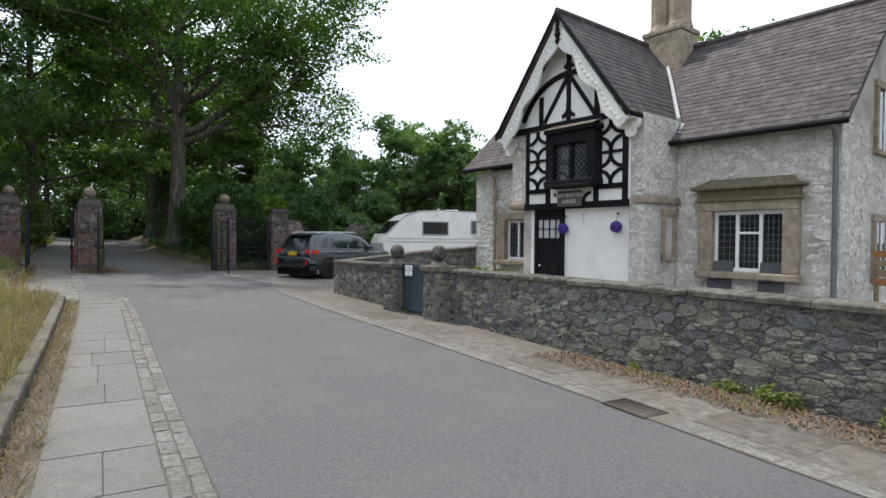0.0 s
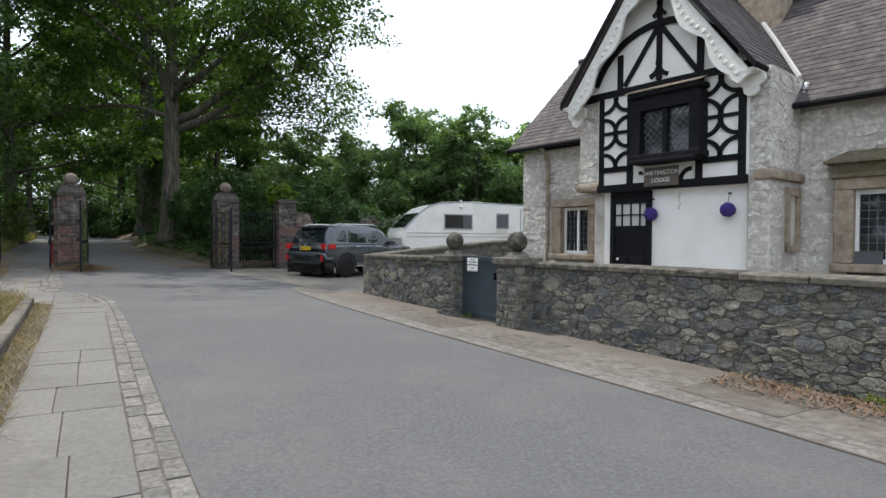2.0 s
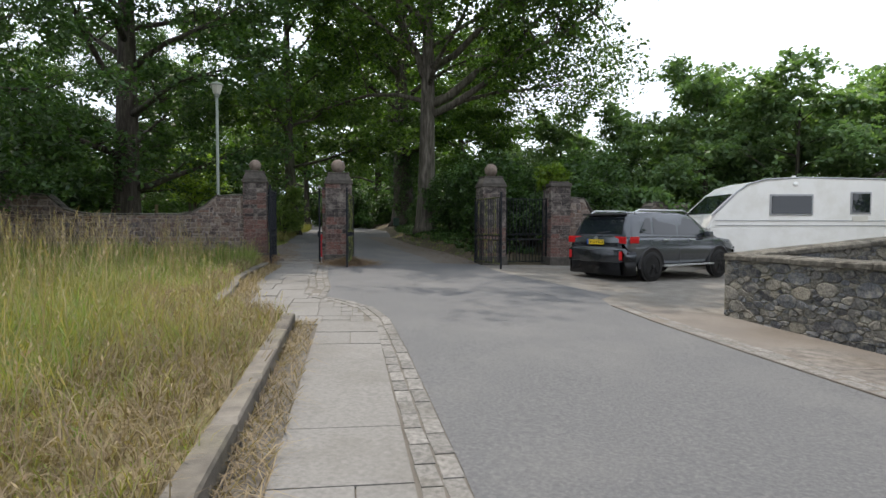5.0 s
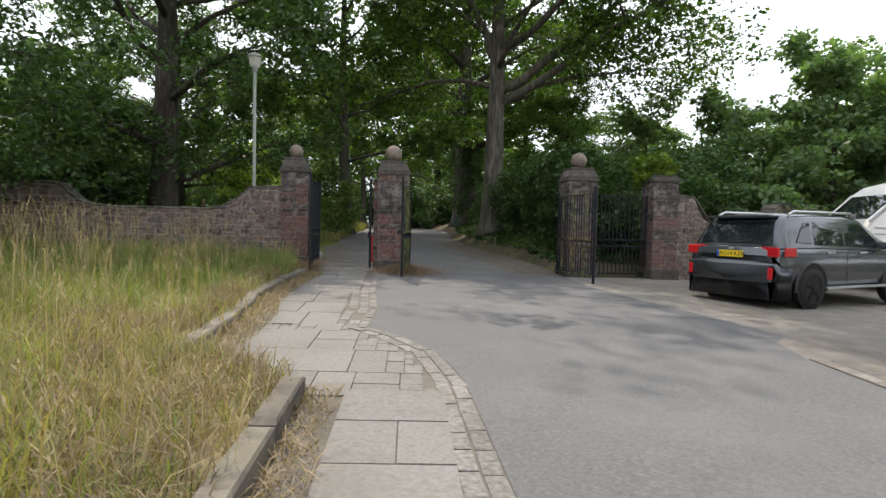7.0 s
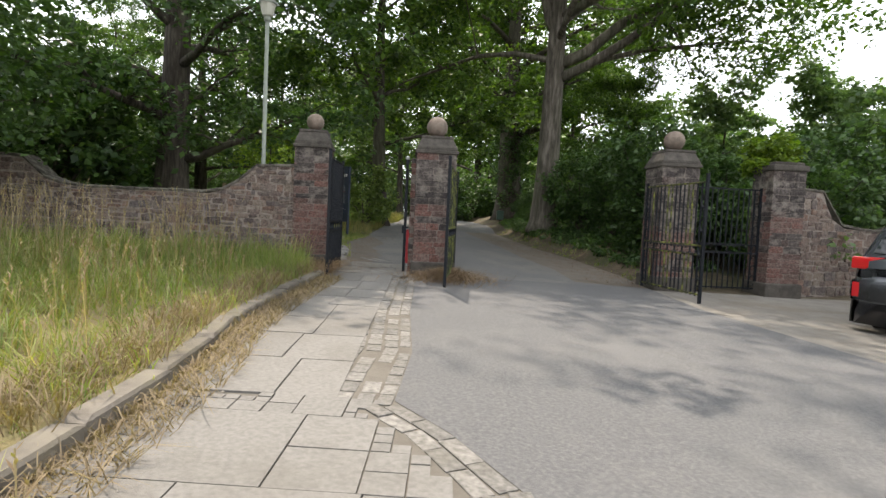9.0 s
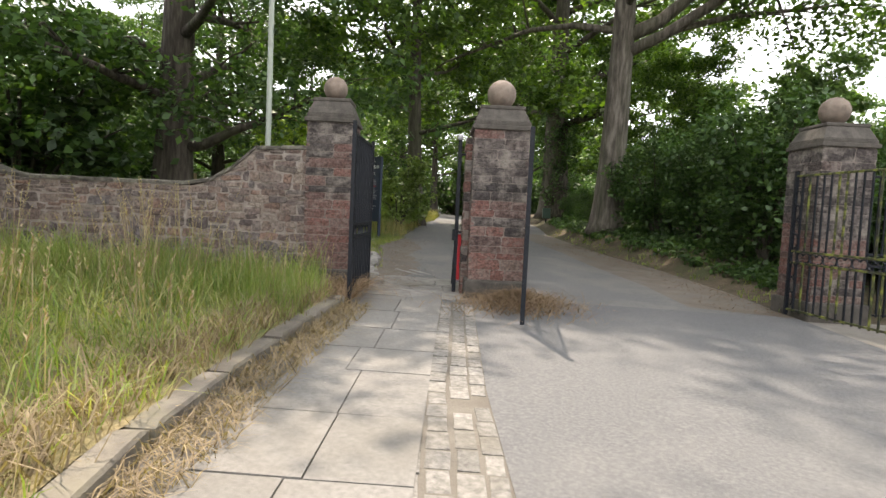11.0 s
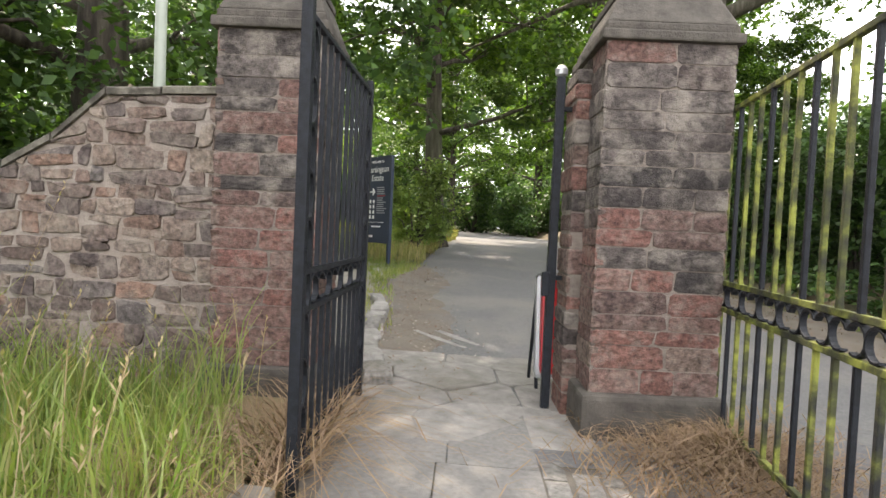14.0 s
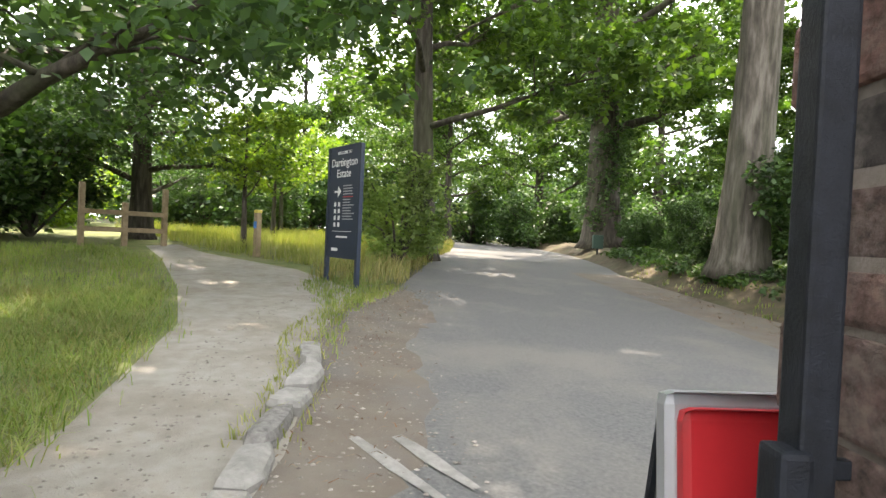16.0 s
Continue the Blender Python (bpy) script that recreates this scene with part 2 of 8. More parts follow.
PINKMORTAR = material("pink_lime_mortar", [(0.178, 0.148, 0.130), (0.244, 0.211, 0.185), (0.311, 0.277, 0.248)], scale=9.0, rough=0.95, bump=1.0, bump_scale=30, stains=(0.20, 0.155, 0.125), stain_scale=1.6, stain_amount=0.6)
COPING = material("coping_stone", [(0.052, 0.047, 0.038), (0.08, 0.073, 0.06), (0.11, 0.102, 0.083)], scale=9.0, by="object", rough=0.92, bump=0.8, bump_scale=26, stains=(0.22, 0.21, 0.175), stain_scale=9.0, stain_amount=0.45, grain=(0.5, 1.5))
SANDSTONE = material("red_sandstone", [(0.128, 0.062, 0.052), (0.150, 0.076, 0.062), (0.078, 0.052, 0.047), (0.150, 0.092, 0.078), (0.100, 0.058, 0.050), (0.140, 0.104, 0.086)], scale=30.0, by="object", rough=0.92, bump=1.0, bump_scale=34, stains=(0.25, 0.205, 0.175), stain_scale=11.0, stain_amount=0.5, grain=(0.3, 1.6), stretch=1.25)
BLACKENED = material("blackened_sandstone", [(0.034, 0.030, 0.029), (0.060, 0.050, 0.047), (0.104, 0.090, 0.082), (0.046, 0.039, 0.037), (0.080, 0.058, 0.052)], scale=22.0, by="object", rough=0.92, bump=1.0, bump_scale=34, stains=(0.33, 0.295, 0.255), stain_scale=5.0, stain_amount=0.55, grain=(0.3, 1.6), stretch=1.25)
PINKRUBBLE = material("pink_rubble", [(0.120, 0.086, 0.072), (0.170, 0.128, 0.105), (0.062, 0.048, 0.047), (0.205, 0.165, 0.136), (0.132, 0.094, 0.078), (0.095, 0.083, 0.080), (0.178, 0.112, 0.085), (0.075, 0.058, 0.053)], scale=30.0, by="object", rough=0.9, bump=1.0, bump_scale=36, stains=(0.27, 0.24, 0.205), stain_scale=9.0, stain_amount=0.45, grain=(0.35, 1.55))
DARKSTONE = material("weathered_cap_stone", [(0.036, 0.032, 0.028), (0.066, 0.059, 0.051), (0.104, 0.094, 0.080)], scale=9.0, rough=0.9, bump=0.7, bump_scale=30, stains=(0.075, 0.07, 0.06), stain_scale=2.5, stain_amount=0.6)
HOUSESTONE = material("limewashed_stone", [(0.30, 0.28, 0.25), (0.46, 0.44, 0.40), (0.60, 0.575, 0.53)], scale=2.4, detail=10, rough=0.9, bump=1.0, bump_scale=9, stains=(0.22, 0.195, 0.16), stain_scale=1.4, stain_amount=0.6)
DRESSED = material("dressed_stone", [(0.195, 0.156, 0.112), (0.305, 0.250, 0.189), (0.415, 0.360, 0.287)], scale=7.0, detail=9, rough=0.9, bump=0.6, bump_scale=22, stains=(0.105, 0.082, 0.058), stain_scale=2.6, stain_amount=0.55)
SLATE = material("roof_slate", [(0.046, 0.038, 0.041), (0.066, 0.054, 0.057), (0.056, 0.047, 0.050), (0.082, 0.069, 0.070)], scale=9.0, by="island", rough=0.8, bump=0.5, bump_scale=30, stains=(0.20, 0.185, 0.155), stain_scale=3.2, stain_amount=0.38)
BLACKTIMBER = plain("black_timber", (0.010, 0.010, 0.012), rough=0.7, bump=0.3, vary=0.4, scale=12, spec=0.12)
WHITEPAINT = material("white_render", [(0.74, 0.73, 0.70), (0.80, 0.79, 0.77), (0.83, 0.825, 0.81)], scale=1.6, rough=0.75, bump=0.15, bump_scale=30, stains=(0.66, 0.64, 0.58), stain_scale=1.0, stain_amount=0.35)
CREAMTRIM = plain("white_carved_wood", (0.72, 0.71, 0.67), rough=0.6, bump=0.4, vary=0.12, scale=15)
WINDOWFRAME = plain("white_window_frame", (0.78, 0.78, 0.77), rough=0.45, vary=0.03)
LEADED = plain("lead_came", (0.16, 0.165, 0.17), rough=0.5, metal=0.3)
PANE = glass("window_glass", (0.018, 0.022, 0.028))
IRON = plain("black_iron", (0.008, 0.010, 0.014), rough=0.5, spec=0.22, bump=0.35, vary=0.6, scale=30)
MOSSIRON = material("mossy_iron", [(0.012, 0.013, 0.014), (0.05, 0.056, 0.018), (0.19, 0.21, 0.04)], scale=7, rough=0.8, bump=0.4, bump_scale=60, spread=0.14)
GATEPAINT = plain("slate_blue_paint", (0.033, 0.048, 0.062), rough=0.5, bump=0.1, vary=0.12, scale=4)
BARK = material("bark", [(0.022, 0.018, 0.014), (0.050, 0.042, 0.033), (0.095, 0.083, 0.068)], scale=9.0, detail=10, rough=0.95, bump=1.0, bump_scale=16, stretch=0.16, spread=0.16, stains=(0.07, 0.08, 0.04), stain_scale=0.9, stain_amount=0.5)
OAKLEAF = foliage("oak_leaf", [(0.028, 0.062, 0.012), (0.048, 0.098, 0.017), (0.075, 0.140, 0.024), (0.125, 0.205, 0.034)], 0.42)
DARKLEAF = foliage("dark_leaf", [(0.028, 0.062, 0.022), (0.046, 0.094, 0.030), (0.078, 0.145, 0.040)], 0.42)
SHRUBLEAF = foliage("sycamore_leaf", [(0.098, 0.168, 0.080), (0.135, 0.215, 0.104), (0.172, 0.252, 0.128)], 0.5)
PALELEAF = foliage("pale_leaf", [(0.125, 0.190, 0.062), (0.180, 0.255, 0.088), (0.240, 0.310, 0.118)], 0.55)
BRIGHTLEAF = foliage("bright_leaf", [(0.088, 0.156, 0.019), (0.150, 0.237, 0.031), (0.225, 0.312, 0.050)], 0.5)
GRASS = foliage("grass_blade", [(0.10, 0.13, 0.03), (0.19, 0.18, 0.065), (0.28, 0.23, 0.105), (0.15, 0.17, 0.045), (0.36, 0.29, 0.15)], 0.35, 0.7)
GREENGRASS = foliage("green_grass_blade", [(0.100, 0.165, 0.034), (0.150, 0.220, 0.048), (0.225, 0.250, 0.085), (0.128, 0.195, 0.045), (0.245, 0.230, 0.105), (0.145, 0.200, 0.042)], 0.42, 0.6)
STRAW = foliage("straw_blade", [(0.17, 0.125, 0.075), (0.25, 0.195, 0.12), (0.11, 0.078, 0.05)], 0.25, 0.8)
DEADLEAF = material("dead_leaf", [(0.12, 0.065, 0.035), (0.18, 0.11, 0.065), (0.09, 0.055, 0.032), (0.22, 0.16, 0.10)], by="island", scale=20, rough=0.85, bump=0.0)
CARPAINT = plain("graphite_car_paint", (0.060, 0.068, 0.078), rough=0.22, metal=0.45, coat=0.7, vary=0.02)
CARPLASTIC = plain("dark_bumper_plastic", (0.022, 0.022, 0.023), rough=0.65, bump=0.1)
CARGLASS = glass("tinted_car_glass", (0.012, 0.016, 0.02))
TYRE = plain("tyre_rubber", (0.012, 0.012, 0.012), rough=0.85, bump=0.2)
RIM = plain("dark_alloy", (0.03, 0.03, 0.032), rough=0.35, metal=0.8)
SILVER = plain("silver_trim", (0.55, 0.56, 0.57), rough=0.3, metal=0.8)
REDLENS = plain("red_lamp_lens", (0.45, 0.012, 0.015), rough=0.15, coat=0.5)
YELLOW = plain("yellow_plate", (0.75, 0.52, 0.02), rough=0.45)
BLACKINK = plain("black_ink", (0.01, 0.01, 0.01), rough=0.6)
WHITEINK = plain("white_lettering", (0.78, 0.78, 0.76), rough=0.6)
CARAVAN = material("caravan_white", [(0.70, 0.69, 0.65), (0.77, 0.765, 0.735), (0.80, 0.795, 0.77)], scale=1.2, rough=0.35, bump=0.05, stains=(0.58, 0.56, 0.49), stain_scale=1.5, stain_amount=0.35)
PURPLE = plain("purple_flower_ball", (0.06, 0.035, 0.22), rough=0.9, bump=1.0, vary=0.4, scale=60)
LAMPGREEN = plain("grey_green_paint", (0.20, 0.225, 0.19), rough=0.5, bump=0.1)
NAVY = plain("navy_sign_paint", (0.016, 0.026, 0.045), rough=0.5)
REDSIGN = plain("red_sign_sheet", (0.42, 0.02, 0.025), rough=0.4)
GREYMETAL = plain("grey_metal", (0.33, 0.34, 0.35), rough=0.4, metal=0.5)
TIMBER = material("weathered_timber", [(0.16, 0.115, 0.07), (0.25, 0.19, 0.12), (0.33, 0.26, 0.17)], scale=6, rough=0.85, bump=0.5, bump_scale=30)
ORANGEWOOD = plain("orange_stained_wood", (0.30, 0.135, 0.05), rough=0.6, bump=0.3, vary=0.2)
CHAIRCLOTH = plain("grey_chair_mesh", (0.075, 0.08, 0.088), rough=0.8, bump=0.3)

# ground and roads
ROAD_L = [(6.2, -9.0), (0.7, 0.0), (-1.34, 3.37), (-2.74, 5.63), (-4.8, 9.03), (-6.17, 11.23), (-7.17, 12.76), (-7.79, 13.46), (-8.5, 13.88), (-9.06, 14.1)]
ROAD_R = [(10.5, -9.0), (5.0, 0.2), (2.75, 3.75), (2.02, 5.01), (1.61, 5.71), (0.83, 7.0), (-0.29, 8.71), (-1.75, 10.85), (-3.06, 12.9), (-3.95, 14.35), (-4.62, 15.6), (-4.86, 16.4), (-4.75, 17.0)]
KERB_L = [(4.6, -9.0), (-0.7, 0.0), (-3.21, 4.1), (-4.8, 6.74), (-6.45, 9.4), (-7.98, 11.85)]
KERB_F = [(-9.3, 11.8), (-9.93, 12.8), (-10.5, 13.6), (-11.27, 14.5), (-11.95, 15.5), (-12.5, 16.4), (-13.5, 18.1)]
DRIVE_L = [(-9.06, 14.1), (-9.69, 15.21), (-10.76, 16.7), (-11.7, 18.13), (-12.6, 19.5)]
BEYOND_L = [(-14.25, 19.2), (-15.6, 20.9), (-16.3, 21.8), (-17.4, 22.7), (-18.1, 23.8), (-19.3, 26.3), (-22.2, 31.0), (-25.5, 36.5), (-30.5, 44.0), (-37.0, 53.0), (-52.0, 69.0), (-80.0, 92.0)]
BEYOND_R = [(-9.2, 22.6), (-10.3, 24.6), (-12.2, 26.9), (-14.2, 28.9), (-15.7, 30.7), (-17.9, 33.4), (-20.9, 39.0), (-24.2, 44.8), (-32.5, 56.0), (-48.5, 72.0), (-77.0, 96.0)]

bm = bmesh.new()
xs, ys = [-900, -300, -70, -40, -20, 0, 12, 60, 300, 900], [-900, -200, -40, 0, 20, 40, 80, 200, 900]
grid = [[bm.verts.new((x, y, G(x, y) - 0.03)) for y in ys] for x in xs]
for i in range(len(xs) - 1):
    for j in range(len(ys) - 1):
        bm.faces.new((grid[i][j], grid[i + 1][j], grid[i + 1][j + 1], grid[i][j + 1]))
drape(bm, -0.03)
solo("ground", bm, FOREST, Matrix(), "dark leaf-littered woodland ground around the road", "ground", kind="structure")

bm = bmesh.new()
sheet(bm, ROAD_L + DRIVE_L[1:] + [(-13.3, 19.0), (-14.25, 19.2), (-9.2, 22.6), (-8.0, 20.6), (-6.2, 18.6)] + ROAD_R[::-1], 0.0)
solo("road", bm, ASPHALT, Matrix(), "worn grey asphalt lane with faint lighter patches", "road", kind="structure")

bm = bmesh.new()
sheet(bm, [(-5.3, 17.0), (-6.4, 18.6), (-8.0, 20.6), (-9.2, 22.6), (-6.8, 24.3), (-4.6, 26.2), (-2.6, 28.6), (4.2, 24.0), (1.6, 17.9), (-2.9, 15.4), (-4.3, 15.3), (-5.2, 15.6)], -0.006)
solo("driveway", bm, GRAVEL, Matrix(), "dusty brown earth and gravel driveway beside the lane", "driveway", kind="structure")

# strip between lane and garden wall
bm = bmesh.new()
sheet(bm, ROAD_R[:-2] + [(-2.9, 15.5), (-0.9, 12.4), (-0.2, 11.5), (1.8, 8.3), (4.0, 5.0), (8.2, -1.5), (13.0, -9.0)], -0.006, 0.02)
solo("pavement_right", bm, material("worn_pavement", [(0.10, 0.09, 0.08), (0.138, 0.122, 0.106), (0.17, 0.153, 0.132)], scale=1.5, detail=10, rough=0.92, bump=0.5, bump_scale=40, stains=(0.115, 0.096, 0.075), stain_scale=0.7, stain_amount=0.6), Matrix(), "cracked brownish footway below the garden wall", "pavement", kind="structure")

# bed of the left footway
bm = bmesh.new()
sheet(bm, KERB_L + KERB_F + [(-14.25, 19.2), (-13.3, 19.0), (-12.6, 19.5)] + DRIVE_L[::-1][1:] + ROAD_L[::-1][1:], -0.004)
solo("pavement_left", bm, material("sandy_bed", [(0.085, 0.075, 0.062), (0.115, 0.104, 0.088), (0.15, 0.137, 0.118)], scale=3, detail=10, rough=0.95, bump=0.6, bump_scale=50), Matrix(), "sandy footway bed with straw in the joints", "pavement", kind="structure")

# grass verge behind the kerb
WALL_END = A0 - ROW * 22
bm = bmesh.new()
sheet(bm, [(p[0], p[1]) for p in offset(KERB_L, 0.14)] + [(-8.4, 11.7), (-9.3, 11.6)] + offset(KERB_F, 0.14) + [(-14.4, 18.9), tuple(WALL_END), (-30.0, -9.0)], 0.10)
solo("verge", bm, TURF, Matrix(), "rough dry grass verge behind the kerb", "grass verge", kind="structure")

# beyond the gates: grass, and the worn path that leaves the lane
bm = bmesh.new()
sheet(bm, [(-14.6, 19.6), (-15.7, 21.3), (-16.4, 22.1), (-18.6, 24.5), (-19.8, 26.6), (-22.6, 31.3), (-26.0, 36.8), (-40, 40), (-46, 30), (-40, 12), (-28, 9)], -0.002)
solo("meadow", bm, material("green_turf", [(0.08, 0.105, 0.03), (0.12, 0.145, 0.045), (0.18, 0.18, 0.08)], scale=3.0, detail=10, rough=0.95, bump=0.8, bump_scale=35, stains=(0.19, 0.16, 0.09), stain_scale=0.8, stain_amount=0.5), Matrix(), "sunlit rough grass beside the path", "grass", kind="structure")
bm = bmesh.new()
sheet(bm, [(-14.5, 19.5), (-15.5, 20.95), (-16.3, 21.8), (-17.3, 22.7), (-18.2, 23.9), (-19.3, 25.3), (-21.9, 26.3), (-25.2, 26.4), (-27.5, 27.0), (-27.2, 26.0), (-24.3, 24.9), (-20.6, 23.2), (-18.6, 22.1), (-16.6, 20.4), (-15.3, 18.95)], 0.006)
solo("footpath", bm, material("trodden_gravel", [(0.20, 0.182, 0.155), (0.255, 0.237, 0.208), (0.31, 0.292, 0.262)], scale=6.0, detail=12, rough=0.95, bump=0.7, bump_scale=70, stains=(0.18, 0.15, 0.115), stain_scale=1.3, stain_amount=0.55), Matrix(), "pale trodden gravel footpath forking off the lane", "path", kind="structure")

# overgrown bank on the far side of the lane beyond the gates
BANK_H = ((0.0, -0.02), (0.3, 0.10), (0.75, 0.36), (1.3, 0.50), (2.4, 0.55), (6.0, 0.55), (14.0, 0.35))


def side_of(line, x, y):
    """Distance to the right of a polyline (negative: to its left)."""
    best, side = 1e9, 0.0
    q = Vector((x, y))
    for a, b in zip(line, line[1:]):
        a, b = Vector(a), Vector(b)
        t_ = max(0.0, min(1.0, (q - a).dot(b - a) / (b - a).length_squared))
        o = q - a - (b - a) * t_
        if o.length < best:
            best, side = o.length, (b - a).x * o.y - (b - a).y * o.x
    return best if side < 0 else -best


def bank_ramp(x, y):
    """The bank rises out of the flat just past the gate pillars."""
    return min(1.0, max(0.0, ((x - A0.x) * AHEAD.x + (y - A0.y) * AHEAD.y - 0.6) / 4.5))


def H(x, y):
    """Height of the ground with the bank."""
    d = side_of(BEYOND_R, x, y)
    ramp = bank_ramp(x, y)
    h = 0.0
    for (a, p), (b, q) in zip(BANK_H, BANK_H[1:]):
        if a <= d <= b:
            h = (p + (q - p) * (d - a) / (b - a)) * ramp
    return G(x, y) + h


bm = bmesh.new()
rng_b = random.Random(31)
rows_b = []
for p, d in along(BEYOND_R[:9], 0.45):
    rows_b.append([bm.verts.new((p.x + d.y * o, p.y - d.x * o, G(p.x + d.y * o, p.y - d.x * o) - 0.01 + (h + (rng_b.uniform(-0.05, 0.06) if h > 0 else 0)) * bank_ramp(p.x, p.y))) for o, h in BANK_H])
for u, v in zip(rows_b, rows_b[1:]):
    for k in range(len(BANK_H) - 1):
        bm.faces.new((u[k], u[k + 1], v[k + 1], v[k]))
solo("bank", bm, material("bank_earth", [(0.035, 0.030, 0.018), (0.075, 0.058, 0.036), (0.13, 0.098, 0.065)], scale=5.0, detail=10, rough=0.95, bump=0.8, bump_scale=30, stains=(0.045, 0.06, 0.02), stain_scale=1.2, stain_amount=0.7), Matrix(), "low earth bank with leaf litter below the hedge", "bank", kind="structure", smooth=True)

# dust and earth along the lane, and old repair strips
DUST = material("brown_dust", [(0.098, 0.080, 0.062), (0.132, 0.112, 0.090), (0.165, 0.146, 0.122)], scale=2.2, detail=10, rough=0.95, bump=0.5, bump_scale=70, stains=(0.13, 0.12, 0.11), stain_scale=1.6, stain_amount=0.8)
rng_d = random.Random(8)
bm = bmesh.new()
inner = [(p[0] + rng_d.uniform(-0.25, 0.25), p[1] + rng_d.uniform(-0.2, 0.2)) for p in offset(BEYOND_R[:6], 1.35)]
sheet(bm, BEYOND_R[:6] + inner[::-1], 0.004)
solo("dusty_edge", bm, DUST, Matrix(), "brown dusty earth along the lane edge", "ground", kind="structure")
bm = bmesh.new()
sheet(bm, [(-14.3, 19.2), (-15.65, 20.9), (-16.35, 21.8), (-17.45, 22.7), (-18.15, 23.8), (-19.3, 26.2), *[(x + 0.22 + rng_d.uniform(-0.09, 0.09) + 0.16 * math.sin(3.1 * x), y + 0.05 + rng_d.uniform(-0.06, 0.06)) for x, y in [tuple(Vector((-18.7, 25.9)).lerp(Vector((-13.9, 19.6)), k / 40)) for k in range(41)]]], 0.004)
solo("dusty_edge", bm, DUST, Matrix(), "brown dusty earth beside the edging stones", "ground", kind="structure")
# the lane beyond the gates, paler with dust and with sunlight put into its colour
bm = bmesh.new()
sheet(bm, BEYOND_L + BEYOND_R[::-1], 0.0)
solo("inner_lane", bm, DUSTYLITASPHALT, Matrix(), "worn grey asphalt lane beyond the gates", "road", kind="structure")

STRIP = material("pale_concrete", [(0.19, 0.182, 0.168), (0.235, 0.226, 0.21), (0.28, 0.27, 0.252)], scale=22.0, rough=0.9, bump=0.4, bump_scale=80, stains=(0.13, 0.125, 0.115), stain_scale=5.0, stain_amount=0.7)
for a, b, w in (((-15.42, 21.32), (-14.62, 21.10), 0.06), ((-15.27, 21.50), (-14.60, 21.30), 0.07)):
    bm = bmesh.new()
    n_ = (Vector(b) - Vector(a)).normalized()
    o_ = Vector((-n_.y, n_.x)) * w
    sheet(bm, [a, tuple(Vector(a).lerp(Vector(b), 0.5) - o_ * 0.3), b, tuple(Vector(b) + o_ * 0.7), tuple(Vector(a).lerp(Vector(b), 0.45) + o_ * 1.2), tuple(Vector(a) + o_)], 0.009)
    solo("lane_strip", bm, STRIP, Matrix(), "pale concrete strip let into the lane", "road", kind="structure")

# trees
def leaf_mesh(name, clusters, per, size, rng, flat=0.6, droop=0.35):
    """Many small folded leaves scattered round cluster centres."""
    cs = np.repeat(np.array([c[:3] for c in clusters]), per, axis=0)
    rs = np.repeat(np.array([c[3] for c in clusters]), per)
    n = len(cs)
    d = rng.normal(size=(n, 3))
    d /= np.linalg.norm(d, axis=1)[:, None]
    d *= (rng.random(n) ** 0.45 * rs)[:, None]
    d[:, 2] *= flat
    p = cs + d
    ax = rng.normal(size=(n, 3))
    ax[:, 2] = ax[:, 2] * 0.5 - droop
    ax /= np.linalg.norm(ax, axis=1)[:, None]
    up = rng.normal(size=(n, 3)) * 0.6 + np.array([0, 0, 1.0])
    sd = np.cross(ax, up)
    sd /= np.linalg.norm(sd, axis=1)[:, None]
    nr = np.cross(sd, ax)
    s = (size * (0.6 + 0.8 * rng.random(n)))[:, None]
    v = np.stack([p, p + ax * s * 0.5 + sd * s * 0.32 + nr * s * 0.10, p + ax * s, p + ax * s * 0.5 - sd * s * 0.32 + nr * s * 0.10], axis=1).reshape(-1, 3)
    me = bpy.data.meshes.new(name)
    me.vertices.add(4 * n)
    me.vertices.foreach_set("co", v.astype(np.float32).ravel())
    me.loops.add(4 * n)
    me.loops.foreach_set("vertex_index", np.arange(4 * n, dtype=np.int32))
    me.polygons.add(n)
    me.polygons.foreach_set("loop_start", np.arange(0, 4 * n, 4, dtype=np.int32))
    me.update(calc_edges=True)
    return me


